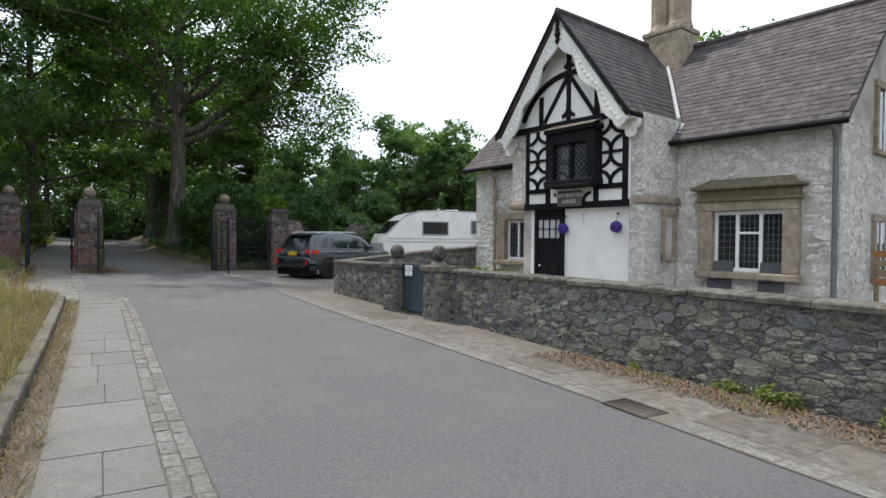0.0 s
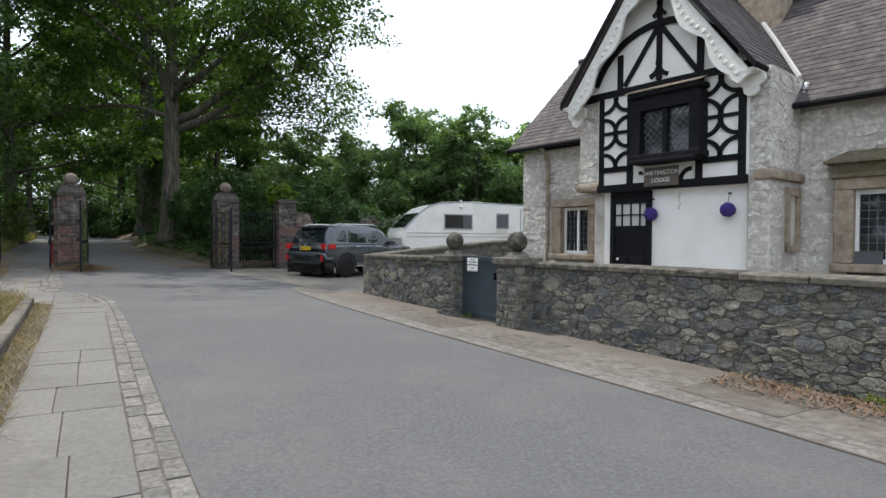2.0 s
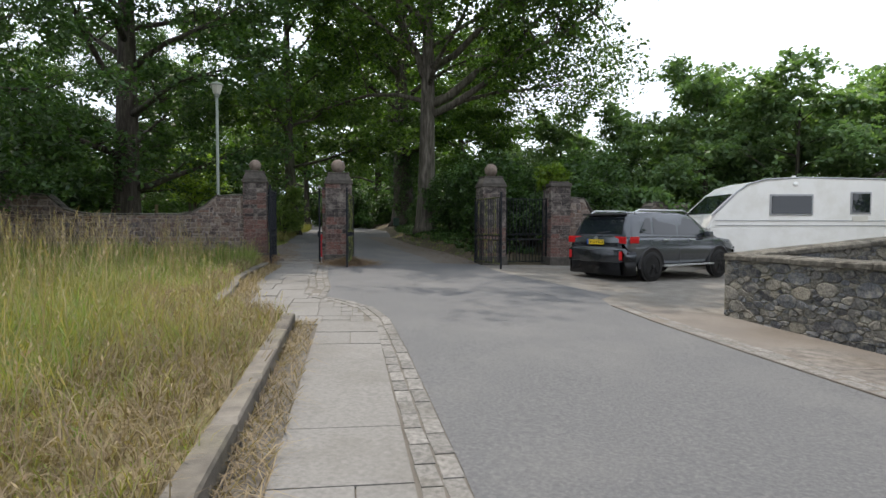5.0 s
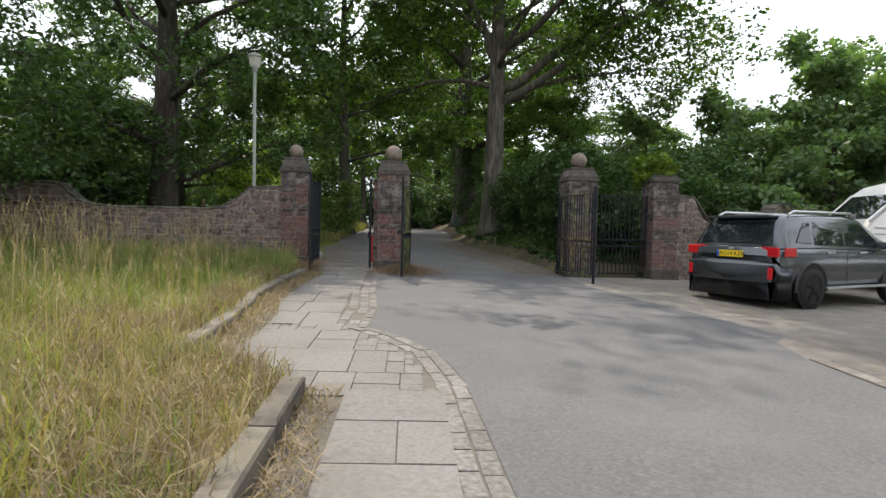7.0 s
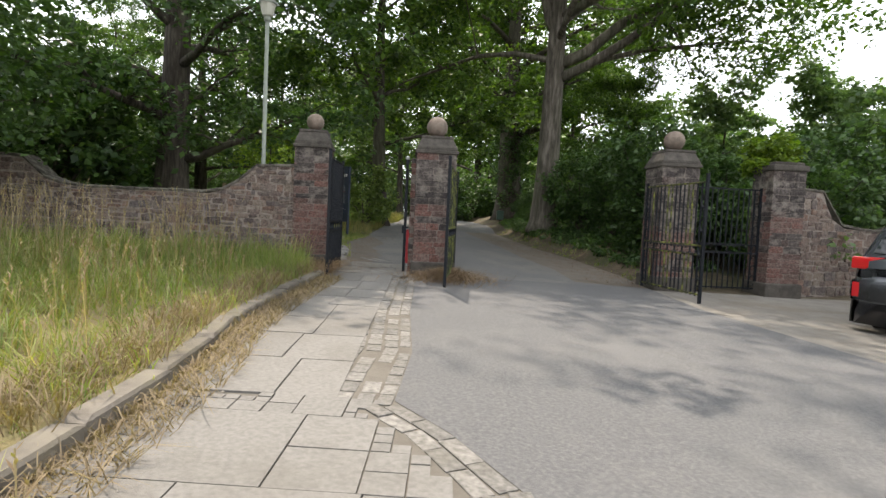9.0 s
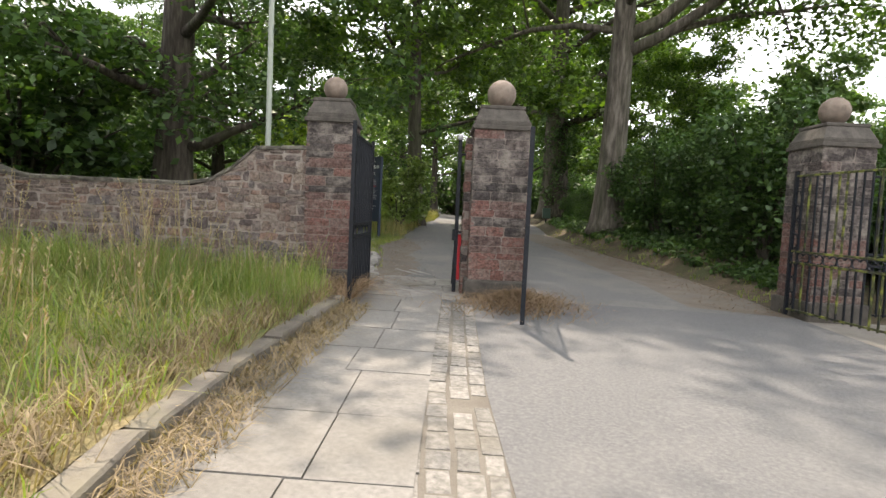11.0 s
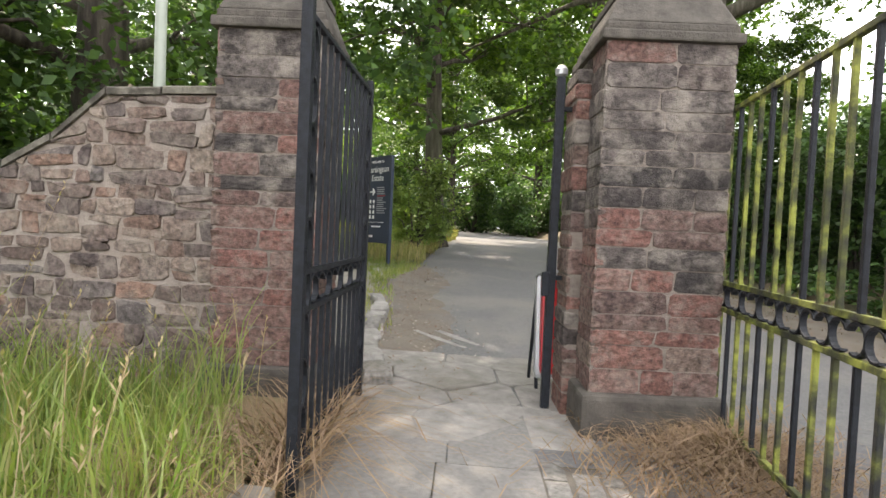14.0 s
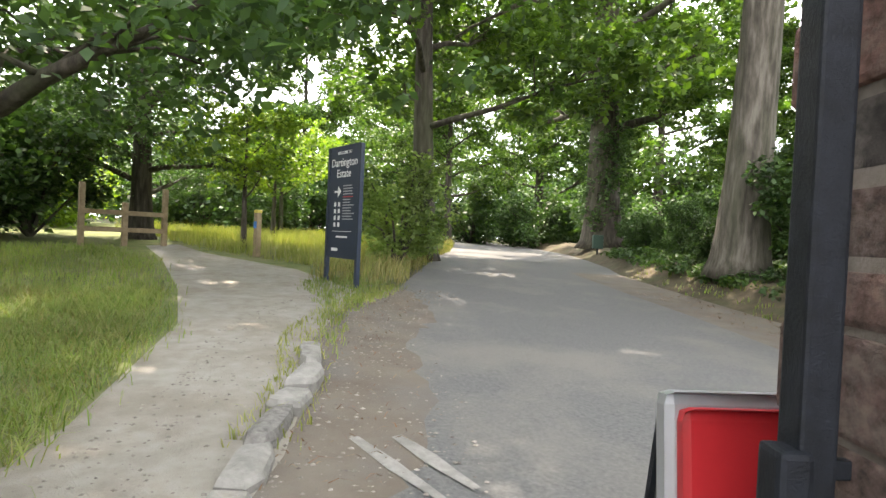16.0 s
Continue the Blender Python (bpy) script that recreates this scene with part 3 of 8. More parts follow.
def tree(name, x, y, height, trunk, low, reach, seed, leaf, size, per, label, category="tree", limbs=13, bark=None, squash=1.0, forks=(), lean=0.0, dens=5):
    """A tapered, slightly bent trunk with limbs, branches and clumps of leaves at their ends."""
    rng = np.random.default_rng(seed)
    ob = thing(name, pose(x, y, H(x, y) - 0.06), label, category)
    verts, faces, clusters = [], [], []

    def add(pts, rad, sides):
        v, f = tube_data(pts, rad, sides)
        k = len(verts)
        verts.extend(v)
        faces.extend([tuple(i + k for i in q) for q in f])

    top = height * 0.82
    bend = rng.normal(size=2) * 0.012 * height
    spine = []
    for i in range(9):
        f = i / 8
        w = math.sin(f * 2.6) * 0.6
        spine.append(Vector((bend[0] * w + lean * f * height, bend[1] * w, top * f)))
    radii = [trunk * (1.0 - 0.78 * (i / 8)) for i in range(9)]
    pts = [spine[0], spine[0].lerp(spine[1], 0.18), spine[0].lerp(spine[1], 0.45)] + spine[1:]
    add(pts, [trunk * 1.5, trunk * 1.2, trunk * 1.05] + radii[1:], 14)

    def spot(f):
        k = min(7, int(f * 8))
        return spine[k].lerp(spine[k + 1], f * 8 - k)

    for i in range(limbs):
        f = low / top + (1 - low / top) * ((i + 0.3) / limbs)
        a = i * 2.4 + rng.random() * 0.7
        prof = math.sin(math.pi * min(1.0, 0.22 + 0.78 * ((f - low / top) / (1 - low / top)) ** 0.8)) ** 0.6
        length = reach * (0.45 + 0.6 * prof) * (0.8 + 0.4 * rng.random())
        rise = 0.22 + 0.7 * f + rng.normal() * 0.12
        d = Vector((math.cos(a), math.sin(a), rise)).normalized()
        p = spot(min(0.98, f))
        r = trunk * 0.34 * (1 - 0.5 * f)
        line = [p]
        for k in range(1, 6):
            d = (d + Vector(rng.normal(size=3)) * 0.13 + Vector((0, 0, -0.05))).normalized()
            line.append(line[-1] + d * (length / 5))
        add(line, [r * (1 - 0.17 * k) for k in range(6)], 7)
        for k in range(2, 6):
            for j in range(3):
                b = Vector(rng.normal(size=3)) + d * 0.8
                b.z = abs(b.z) * 0.5 - 0.15
                b.normalize()
                q = line[k] + b * length * (0.20 + 0.2 * rng.random())
                mid = line[k].lerp(q, 0.5) + Vector((0, 0, 0.08 * length * rng.random()))
                rr = r * (1 - 0.15 * k) * 0.45
                add([line[k], mid, q], [rr, rr * 0.6, rr * 0.25], 5)
                cr = reach * (0.11 + 0.07 * rng.random())
                for _ in range(dens):
                    o = Vector(rng.normal(size=3)) * cr * 0.8
                    clusters.append((q.x + o.x, q.y + o.y, (q.z + o.z * 0.5) * squash, cr * (0.5 + 0.4 * rng.random())))
    for f, dx, dy, dz, r in forks:
        p, e = spot(f), Vector((dx, dy, dz))
        line = [p]
        for k in range(1, 7):
            q = p + e * (k / 6) + Vector((0, 0, dz * 0.22 * ((k / 6) ** 2 - k / 6))) + Vector(rng.normal(size=3)) * 0.14
            line.append(q)
        add(line, [r * (1 - 0.12 * k) for k in range(7)], 9)
        for k in range(3, 7):
            for j in range(3):
                b = Vector(rng.normal(size=3)) + e.normalized() * 0.6
                b.normalize()
                q = line[k] + b * reach * (0.14 + 0.16 * rng.random())
                add([line[k], line[k].lerp(q, 0.5) + Vector((0, 0, 0.2)), q], [r * 0.3, r * 0.2, r * 0.08], 5)
                cr = reach * (0.10 + 0.06 * rng.random())
                for _ in range(dens):
                    o = Vector(rng.normal(size=3)) * cr * 0.8
                    clusters.append((q.x + o.x, q.y + o.y, q.z + o.z * 0.5, cr * (0.5 + 0.4 * rng.random())))
    mesh_part("trunk", raw_mesh("trunk", [tuple(v) for v in verts], faces), bark or BARK, ob, "", True)
    mesh_part("crown", leaf_mesh("crown", clusters, per, size, rng), leaf, ob)
    return ob


def bush(name, x, y, height, width, seed, leaf, size, count, label, category="bush"):
    """A many-stemmed bush: stems from one base and leaf clumps, with an uneven outline."""
    rng = np.random.default_rng(seed)
    ob = thing(name, pose(x, y, H(x, y) - 0.04), label, category)
    verts, faces, clusters = [], [], []
    for i in range(16):
        a, e = rng.random() * 6.28, 0.25 + rng.random() * 0.75
        rad = width * 0.5 * (1 - e * 0.35) * (0.5 + 0.6 * rng.random())
        tip = Vector((math.cos(a) * rad, math.sin(a) * rad, height * e))
        mid = tip * 0.5 + Vector((0, 0, height * 0.12))
        v, f = tube_data([Vector((0, 0, 0)), mid, tip], [0.012 * height, 0.008 * height, 0.003 * height], 5)
        k = len(verts)
        verts.extend(v)
        faces.extend([tuple(q + k for q in fc) for fc in f])
        for s in (0.45, 0.7, 0.88, 1.0):
            c = tip * s + Vector(rng.normal(size=3)) * width * 0.06
            clusters.append((c.x, c.y, max(0.1 * height, c.z), width * (0.09 + 0.10 * rng.random())))
    mesh_part("stem", raw_mesh("stem", [tuple(v) for v in verts], faces), BARK, ob)["kind"] = "stuff"
    mesh_part("crown", leaf_mesh("crown", clusters, count // 64, size, rng, 0.8), leaf, ob)
    return ob


OAKBARK = material("oak_bark", [(0.040, 0.034, 0.027), (0.092, 0.081, 0.066), (0.165, 0.148, 0.124)], scale=9.0, detail=10, rough=0.95, bump=1.0, bump_scale=16, stretch=0.16, spread=0.16, stains=(0.08, 0.09, 0.05), stain_scale=0.9, stain_amount=0.45)
oak = tree("oak_tree", -15.0, 31.6, 21, 0.47, 5.6, 9.4, 3, OAKLEAF, 0.20, 62, "tall spreading oak with a pale ridged trunk", limbs=19, bark=OAKBARK, forks=((0.36, 6.2, 3.4, 6.0, 0.24), (0.42, -1.6, -1.2, 5.0, 0.2), (0.33, 7.6, 1.2, 4.2, 0.2), (0.46, 8.2, -1.0, 5.0, 0.18)))
ivied = tree("oak_tree", -22.5, 44.5, 21, 0.85, 5.0, 6.8, 5, OAKLEAF, 0.28, 46, "old ivy-clad oak with a broad trunk beside the lane", limbs=15)
fork = tree("oak_tree", -22.6, 31.2, 18, 0.33, 3.4, 5.0, 8, OAKLEAF, 0.21, 42, "forked oak with dark lower leaves beside the sign", limbs=16, forks=((0.46, -1.7, -1.2, 3.6, 0.17),))
dark = tree("lime_tree", -22.4, 21.0, 18.0, 0.5, 1.9, 5.6, 11, DARKLEAF, 0.17, 38, "dense dark broadleaf tree behind the boundary wall", limbs=24, dens=5)
# first two copies: trunks out of view, added to shade verge and road
for x, y, s, r in [(-19.4, 12.4, 0.68, 40), (-19.5, 2.0, 0.95, 170), (-29.5, 27.0, 0.62, 100)]:
    copy_thing(dark, pose(x, y, G(x, y) - 0.06, 0, 0, r) @ Matrix.Scale(s, 4))
far = tree("beech_tree", -36.5, 66.0, 21, 0.5, 3.5, 7.6, 14, OAKLEAF, 0.42, 20, "distant tall broadleaf tree in the wood", limbs=16)
for x, y, s, r in [(-50.0, 64.0, 0.9, 200), (-26.0, 66.0, 1.0, 120), (-66, 80, 1.0, 20), (-50, 95, 1.2, 150), (25, 45, 0.92, 200)]:
    copy_thing(far, pose(x, y, G(x, y) - 0.06, 0, 0, r) @ Matrix.Scale(s, 4))
for x, y, s, r in [(-34.5, 49.0, 0.85, 60), (-47.0, 47.0, 0.95, 200), (-57, 38, 1.0, 30), (-14.4, 41.0, 0.52, 80)]:
    copy_thing(fork, pose(x, y, H(x, y) - 0.06, 0, 0, r) @ Matrix.Scale(s, 4))

syc = tree("sycamore_tree", -2.4, 33.5, 8.4, 0.14, 0.6, 2.9, 21, SHRUBLEAF, 0.21, 18, "bushy young sycamore with broad leaves", limbs=18, dens=5)
for x, y, s, r in [(1.0, 32.5, 0.95, 100), (6.0, 33.8, 1.05, 200), (-5.6, 35.5, 0.85, 40), (11.0, 32.0, 1.05, 300), (-9.5, 38.0, 0.85, 150), (12.5, 24.5, 1.0, 20), (3.4, 35.5, 0.98, 250), (7.2, 32.5, 0.95, 130), (-0.4, 36.5, 0.95, 10)]:
    copy_thing(syc, pose(x, y, G(x, y) - 0.06, 0, 0, r) @ Matrix.Scale(s, 4))
hedge = bush("hedge_bush", -10.0, 26.8, 3.2, 3.4, 31, DARKLEAF, 0.13, 11000, "dense dark shrub lining the lane")
hrow = [(p.x, p.y, 0.9) for p, _d in along(offset(BEYOND_R, -1.9), 2.3) if 27.8 < p.y < 31.2] + [(p.x, p.y, 0.38) for p, _d in along(offset(BEYOND_R, -1.7), 2.1) if 33.0 < p.y < 42] + [(p.x, p.y, 0.95 if p.y < 32.5 else 0.6) for p, _d in along(offset(BEYOND_R, -4.4), 2.9) if 26.5 < p.y < 46]
for k, (x, y, f) in enumerate(hrow):
    if min(math.hypot(x + 15.0, y - 31.6), math.hypot(x + 22.5, y - 44.5)) > 1.5:
        copy_thing(hedge, pose(x, y, H(x, y) - 0.04, 0, 0, 77 * k) @ Matrix.Scale(f * (0.88 + 0.08 * (k * 5 % 4)), 4))
shrub = bush("hazel_shrub", -4.6, 29.6, 3.0, 3.6, 37, SHRUBLEAF, 0.20, 6400, "leafy green shrub behind the boundary wall")
for x, y, s, r in [(-1.6, 30.6, 1.0, 60), (0.4, 31.6, 1.0, 160), (-6.6, 27.8, 0.9, 250), (2.6, 33.0, 1.0, 300), (-7.2, 26.2, 0.7, 20), (9.4, 32.4, 1.0, 90)]:
    copy_thing(shrub, pose(x, y, G(x, y) - 0.04, 0, 0, r) @ Matrix.Scale(s, 4))
# DARKLEAF here puts the canopy's shade into the shrubs' leaf colour
under = bush("woodland_shrub", -31.0, 22.0, 4.6, 6.5, 33, DARKLEAF, 0.26, 6400, "tall green woodland shrub below the trees")
rngu = random.Random(5)
for x, y in [(-39, 22), (-41, 28), (-43, 34), (-42, 40), (-40, 46.5), (-36, 54), (-30.5, 53), (-27, 55), (-22, 52), (-18, 48), (-14, 44.5), (-45, 60), (-56, 66), (-62, 74), (-70, 84), (-82, 92), (-84, 102), (-60, 88), (-46, 78), (-36, 66), (-9, 41), (-48, 53), (-60, 48), (-37.5, 33.5), (-38.5, 37.5), (-45, 38), (-40.5, 42.5)]:
    k = rngu.uniform(0.75, 1.15)
    copy_thing(under, pose(x, y, G(x, y) - 0.04, 0, 0, rngu.uniform(0, 360)) @ Matrix.Scale(k, 4))
for x, y in [(-100, 105), (-95, 120), (-80, 118), (-66, 108), (-54, 104), (-42, 98), (-30, 88), (-20, 78), (-10, 66), (0, 58), (10, 52), (-90, 75), (-75, 62), (-70, 48), (-66, 34), (-27, 72), (-44, 84), (-66, 63), (-74, 70)]:
    copy_thing(under, pose(x, y, G(x, y) - 0.04, 0, 0, rngu.uniform(0, 360)) @ Matrix.Scale(rngu.uniform(1.7, 2.4), 4))
tree("ash_tree", 10.9, 8.4, 10.5, 0.2, 4.8, 2.3, 61, OAKLEAF, 0.22, 14, "leafy tree beside the lodge yard", limbs=11, dens=3)
thick = bush("laurel_thicket", -24.5, 18.5, 5.0, 6.5, 35, DARKLEAF, 0.24, 9600, "dense dark thicket behind the boundary wall")
for x, y, k in [(-22.5, 13.5, 0.7), (-25, 10, 1.1), (-23.5, 5, 1.0), (-25, 0, 1.1), (-32, 15, 0.8), (-31, 8, 1.2), (-30, 24.5, 0.7)]:
    copy_thing(thick, pose(x, y, G(x, y) - 0.04, 0, 0, rngu.uniform(0, 360)) @ Matrix.Scale(k, 4))
# the sunlight on these bushes is put into their brighter leaf colour
sunny = bush("elder_bush", -29.0, 20.0, 3.4, 4.6, 71, BRIGHTLEAF, 0.15, 9600, "sunlit bright green bush behind the boundary wall")
for x, y, k in [(-33.0, 21.8, 1.0), (-26.5, 14.5, 0.8), (-31.5, 18.0, 0.9), (-36.0, 26.5, 1.1)]:
    copy_thing(sunny, pose(x, y, G(x, y) - 0.04, 0, 0, rngu.uniform(0, 360)) @ Matrix.Scale(k, 4))
ivy_rng = np.random.default_rng(4)
wrap = [(0.95 * math.cos(a), 0.95 * math.sin(a), z, 0.42) for a, z in [(ivy_rng.random() * 6.28, 0.8 + 6.5 * ivy_rng.random()) for _ in range(110)]]
mesh_part("ivy", leaf_mesh("ivy", wrap, 42, 0.17, ivy_rng, 1.0), DARKLEAF, ivied, "dark ivy wrapped round the trunk")

# stone pieces: a few shared shapes, scaled for each stone
def stone_shape(seed, sharp):
    """An irregular rounded block of unit size: back at y 0, face at y -1."""
    rng = random.Random(seed)
    n = 8
    j = lambda k: rng.uniform(-k, k)
    if sharp:
        ring = [(0.5 + j(0.03), 0.38), (0.42, 0.5 + j(0.02)), (-0.42, 0.5 + j(0.02)), (-0.5 + j(0.03), 0.38), (-0.5 + j(0.03), -0.38), (-0.42, -0.5 + j(0.02)), (0.42, -0.5 + j(0.02)), (0.5 + j(0.03), -0.38)]
    else:
        c = [rng.uniform(0.03, 0.34) for _ in range(8)]
        ring = [(0.5, 0.5 - c[0]), (0.5 - c[1], 0.5), (-0.5 + c[2], 0.5), (-0.5, 0.5 - c[3]), (-0.5, -0.5 + c[4]), (-0.5 + c[5], -0.5), (0.5 - c[6], -0.5), (0.5, -0.5 + c[7])]
        ring = [(x + j(0.055), z + j(0.055)) for x, z in ring]
    verts = []
    for y, k in ((0.0, 1.0), (-0.72, 1.0), (-0.94, 0.982 if sharp else 0.86)):
        verts += [(p[0] * k, y + (j(0.05) if y < -0.5 else 0), p[1] * k) for p in ring]
    verts.append((j(0.2), -1.0 - rng.random() * 0.06, j(0.2)))
    faces = []
    for r in range(2):
        for i in range(n):
            faces.append((r * n + i, r * n + (i + 1) % n, (r + 1) * n + (i + 1) % n, (r + 1) * n + i))
    for i in range(n):
        faces.append((2 * n + i, 2 * n + (i + 1) % n, 3 * n))
    return verts, faces


ROUGH_STONES = [stone_shape(s, False) for s in range(12)]
SQUARE_STONES = [stone_shape(100 + s, True) for s in range(8)]
SHARED = {}


def stone_mesh(kind, i, mat):
    key = (kind, i, mat.name)
    if key not in SHARED:
        v, f = (ROUGH_STONES if kind == "stone" else SQUARE_STONES)[i]
        me = raw_mesh(kind, v, f)
        me.materials.append(mat)
        SHARED[key] = me
    return SHARED[key]


def split(x0, z0, x1, z1, wmax, hmax, rng, out):
    """Break a wall face into uneven stones."""
    w, h = x1 - x0, z1 - z0
    wl, hl = wmax * rng.uniform(0.4, 1.25), hmax * rng.uniform(0.4, 1.25)
    if w > wl and (w / wmax >= h / hmax):
        f = rng.uniform(0.38, 0.62)
        split(x0, z0, x0 + w * f, z1, wmax, hmax, rng, out)
        split(x0 + w * f, z0, x1, z1, wmax, hmax, rng, out)
    elif h > hl:
        f = rng.uniform(0.38, 0.62)
        split(x0, z0, x1, z0 + h * f, wmax, hmax, rng, out)
        split(x0, z0 + h * f, x1, z1, wmax, hmax, rng, out)
    else:
        out.append((x0, z0, x1, z1))


def lay(rects, kind, mat, parent, place, depth, rng, near=None, limit=300, joint=0.022):
    """Stones as objects up to the limit (nearest first), the rest joined. place: wall coordinates to the parent's space, as a matrix."""
    rects = sorted(rects, key=near) if near else rects
    jv, jf = [], []
    shapes = ROUGH_STONES if kind == "stone" else SQUARE_STONES
    for k, (x0, z0, x1, z1) in enumerate(rects):
        i = rng.randrange(len(shapes))
        d = depth * (rng.uniform(0.85, 1.2) if kind == "stone" else rng.uniform(0.95, 1.08))
        m = place @ Matrix.Translation(((x0 + x1) / 2, 0, (z0 + z1) / 2)) @ pose(0, 0, 0, 0, rng.uniform(-9, 9) if kind == "stone" else rng.uniform(-0.7, 0.7), 0) @ Matrix.Diagonal((x1 - x0 - joint, d, z1 - z0 - joint, 1))
        if k < limit:
            ob = new(kind, stone_mesh(kind, i, mat))
            ob.parent = parent
            ob.matrix_basis = m
        else:
            v, f = shapes[i]
            b = len(jv)
            jv.extend([tuple(m @ Vector(p)) for p in v])
            jf.extend([tuple(q + b for q in fc) for fc in f])
    if jv:
        isl = joined_material(mat)
        ob = mesh_part("stones", raw_mesh("stones", jv, jf), isl, parent)
        ob["kind"] = "stuff"


def rubble_cells(length, z0, z1, cw, ch, rng):
    """Uneven stone outlines, large and small, that fill a wall face: weighted cells round scattered points."""
    k = cw / ch
    pts, bins = [], {}
    tries = int(length * (z1 - z0) / (cw * ch) * 14)
    for i in range(tries):
        x, z = rng.uniform(0, length), rng.uniform(z0, z1)
        f = i / tries
        r = cw * (rng.uniform(1.3, 2.1) if f < 0.025 else rng.uniform(0.65, 1.15) if f < 0.35 else rng.uniform(0.30, 0.55))
        b = int(x / (2 * cw))
        ok = True
        for q in bins.get(b - 1, []) + bins.get(b, []) + bins.get(b + 1, []):
            if math.hypot(q[0] - x, (q[1] - z) * k) < (q[2] + r) * 0.5:
                ok = False
                break
        if ok:
            pts.append((x, z, r))
            bins.setdefault(b, []).append((x, z, r))
    cells = []
    for x, z, r in pts:
        b = int(x / (2 * cw))
        poly = [(max(0, x - 2.2 * cw), max(z0, z - 2.2 * ch)), (min(length, x + 2.2 * cw), max(z0, z - 2.2 * ch)), (min(length, x + 2.2 * cw), min(z1, z + 2.2 * ch)), (max(0, x - 2.2 * cw), min(z1, z + 2.2 * ch))]
        for q in bins.get(b - 1, []) + bins.get(b, []) + bins.get(b + 1, []):
            dx, dz = q[0] - x, (q[1] - z) * k
            if dx == 0 and dz == 0:
                continue
            lim = (dx * dx + dz * dz + (r * r - q[2] * q[2]) * 0.25) / 2
            out = []
            for i in range(len(poly)):
                a, c = poly[i], poly[(i + 1) % len(poly)]
                fa = (a[0] - x) * dx + (a[1] - z) * k * dz - lim
                fc = (c[0] - x) * dx + (c[1] - z) * k * dz - lim
                if fa <= 0:
                    out.append(a)
                if (fa < 0 < fc) or (fc < 0 < fa):
                    t = fa / (fa - fc)
                    out.append((a[0] + (c[0] - a[0]) * t, a[1] + (c[1] - a[1]) * t))
            poly = out
            if len(poly) < 3:
                break
        if len(poly) >= 3:
            cells.append(poly)
    return cells


def coursed_cells(length, z0, z1, cw, ch, rng, slack=0.021):
    """Roughly squared stones in uneven courses, some of them split into two thin ones."""
    cells = []
    z = z0
    while z < z1:
        h = ch * rng.uniform(0.7, 1.35)
        x = -rng.random() * cw
        while x < length:
            w = cw * rng.uniform(0.45, 1.5)
            parts = [(z, z + h)]
            if w > cw * 0.7 and rng.random() < 0.22:
                c = z + h * rng.uniform(0.4, 0.6)
                parts = [(z, c), (c, z + h)]
            for a, b in parts:
                j = lambda: rng.uniform(-slack, slack)
                x0, x1 = max(0.0, x), min(length, x + w)
                if x1 - x0 > 0.04:
                    cells.append([(x0 + j(), a + j()), (x1 + j(), a + j()), (x1 + j(), b + j()), (x0 + j(), b + j())])
            x += w
        z += h
    return cells


def cell_stone(poly, depth, joint, rng, soft=0.24, uneven=1.0):
    """A stone with that outline: worn corners, a slightly domed uneven face."""
    cx, cz = sum(p[0] for p in poly) / len(poly), sum(p[1] for p in poly) / len(poly)
    ring = []
    for i, p in enumerate(poly):
        q = poly[(i + 1) % len(poly)]
        if math.hypot(q[0] - p[0], q[1] - p[1]) < 0.012:
            ring.append(((p[0] + q[0]) / 2, (p[1] + q[1]) / 2))
            continue
        for f in (soft * rng.uniform(0.6, 1.3), 1 - soft * rng.uniform(0.6, 1.3)):
            ring.append((p[0] + (q[0] - p[0]) * f + rng.uniform(-0.004, 0.004), p[1] + (q[1] - p[1]) * f + rng.uniform(-0.004, 0.004)))
    verts = []
    n = len(ring)
    tilt, lean = rng.uniform(-0.08, 0.08) * uneven, rng.uniform(-0.10, 0.10) * uneven
    for y, inset in ((0.03, 0.0), (0.03 - depth * 0.86, 0.0), (0.03 - depth * 0.99, 0.006)):
        for x, z in ring:
            d = math.hypot(x - cx, z - cz)
            f = max(0.25, (d - joint - inset) / max(d, 1e-4))
            y2 = y + (rng.uniform(-0.004, 0.004) * uneven + (x - cx) * tilt + (z - cz) * lean if y < 0.01 else 0)
            verts.append((cx + (x - cx) * f, y2, cz + (z - cz) * f))
    verts.append((cx + rng.uniform(-0.02, 0.02), 0.03 - depth - rng.uniform(-0.003, 0.008) * uneven, cz + rng.uniform(-0.015, 0.015)))
    faces = []
    for r in range(2):
        for i in range(n):
            faces.append((r * n + i, r * n + (i + 1) % n, (r + 1) * n + (i + 1) % n, (r + 1) * n + i))
    for i in range(n):
        faces.append((2 * n + i, 2 * n + (i + 1) % n, 3 * n))
    return verts, faces


def lay_cells(cells, mat, parent, depth, rng, near, limit, joint=0.011, soft=0.24, place=None, uneven=1.0, name="stone"):
    cells = sorted(cells, key=lambda p: near((p[0][0], 0, p[0][0], 0))) if near else cells
    jv, jf = [], []
    for k, poly in enumerate(cells):
        v, f = cell_stone(poly, depth * rng.uniform(0.9, 1.3), joint, rng, soft, uneven)
        if place:
            v = [tuple(place @ Vector(q)) for q in v]
        if k < limit:
            mesh_part(name, raw_mesh(name, v, f), mat, parent)
        else:
            b = len(jv)
            jv.extend(v)
            jf.extend([tuple(q + b for q in fc) for fc in f])
    if jv:
        ob = mesh_part("stones", raw_mesh("stones", jv, jf), joined_material(mat), parent)
        ob["kind"] = "stuff"


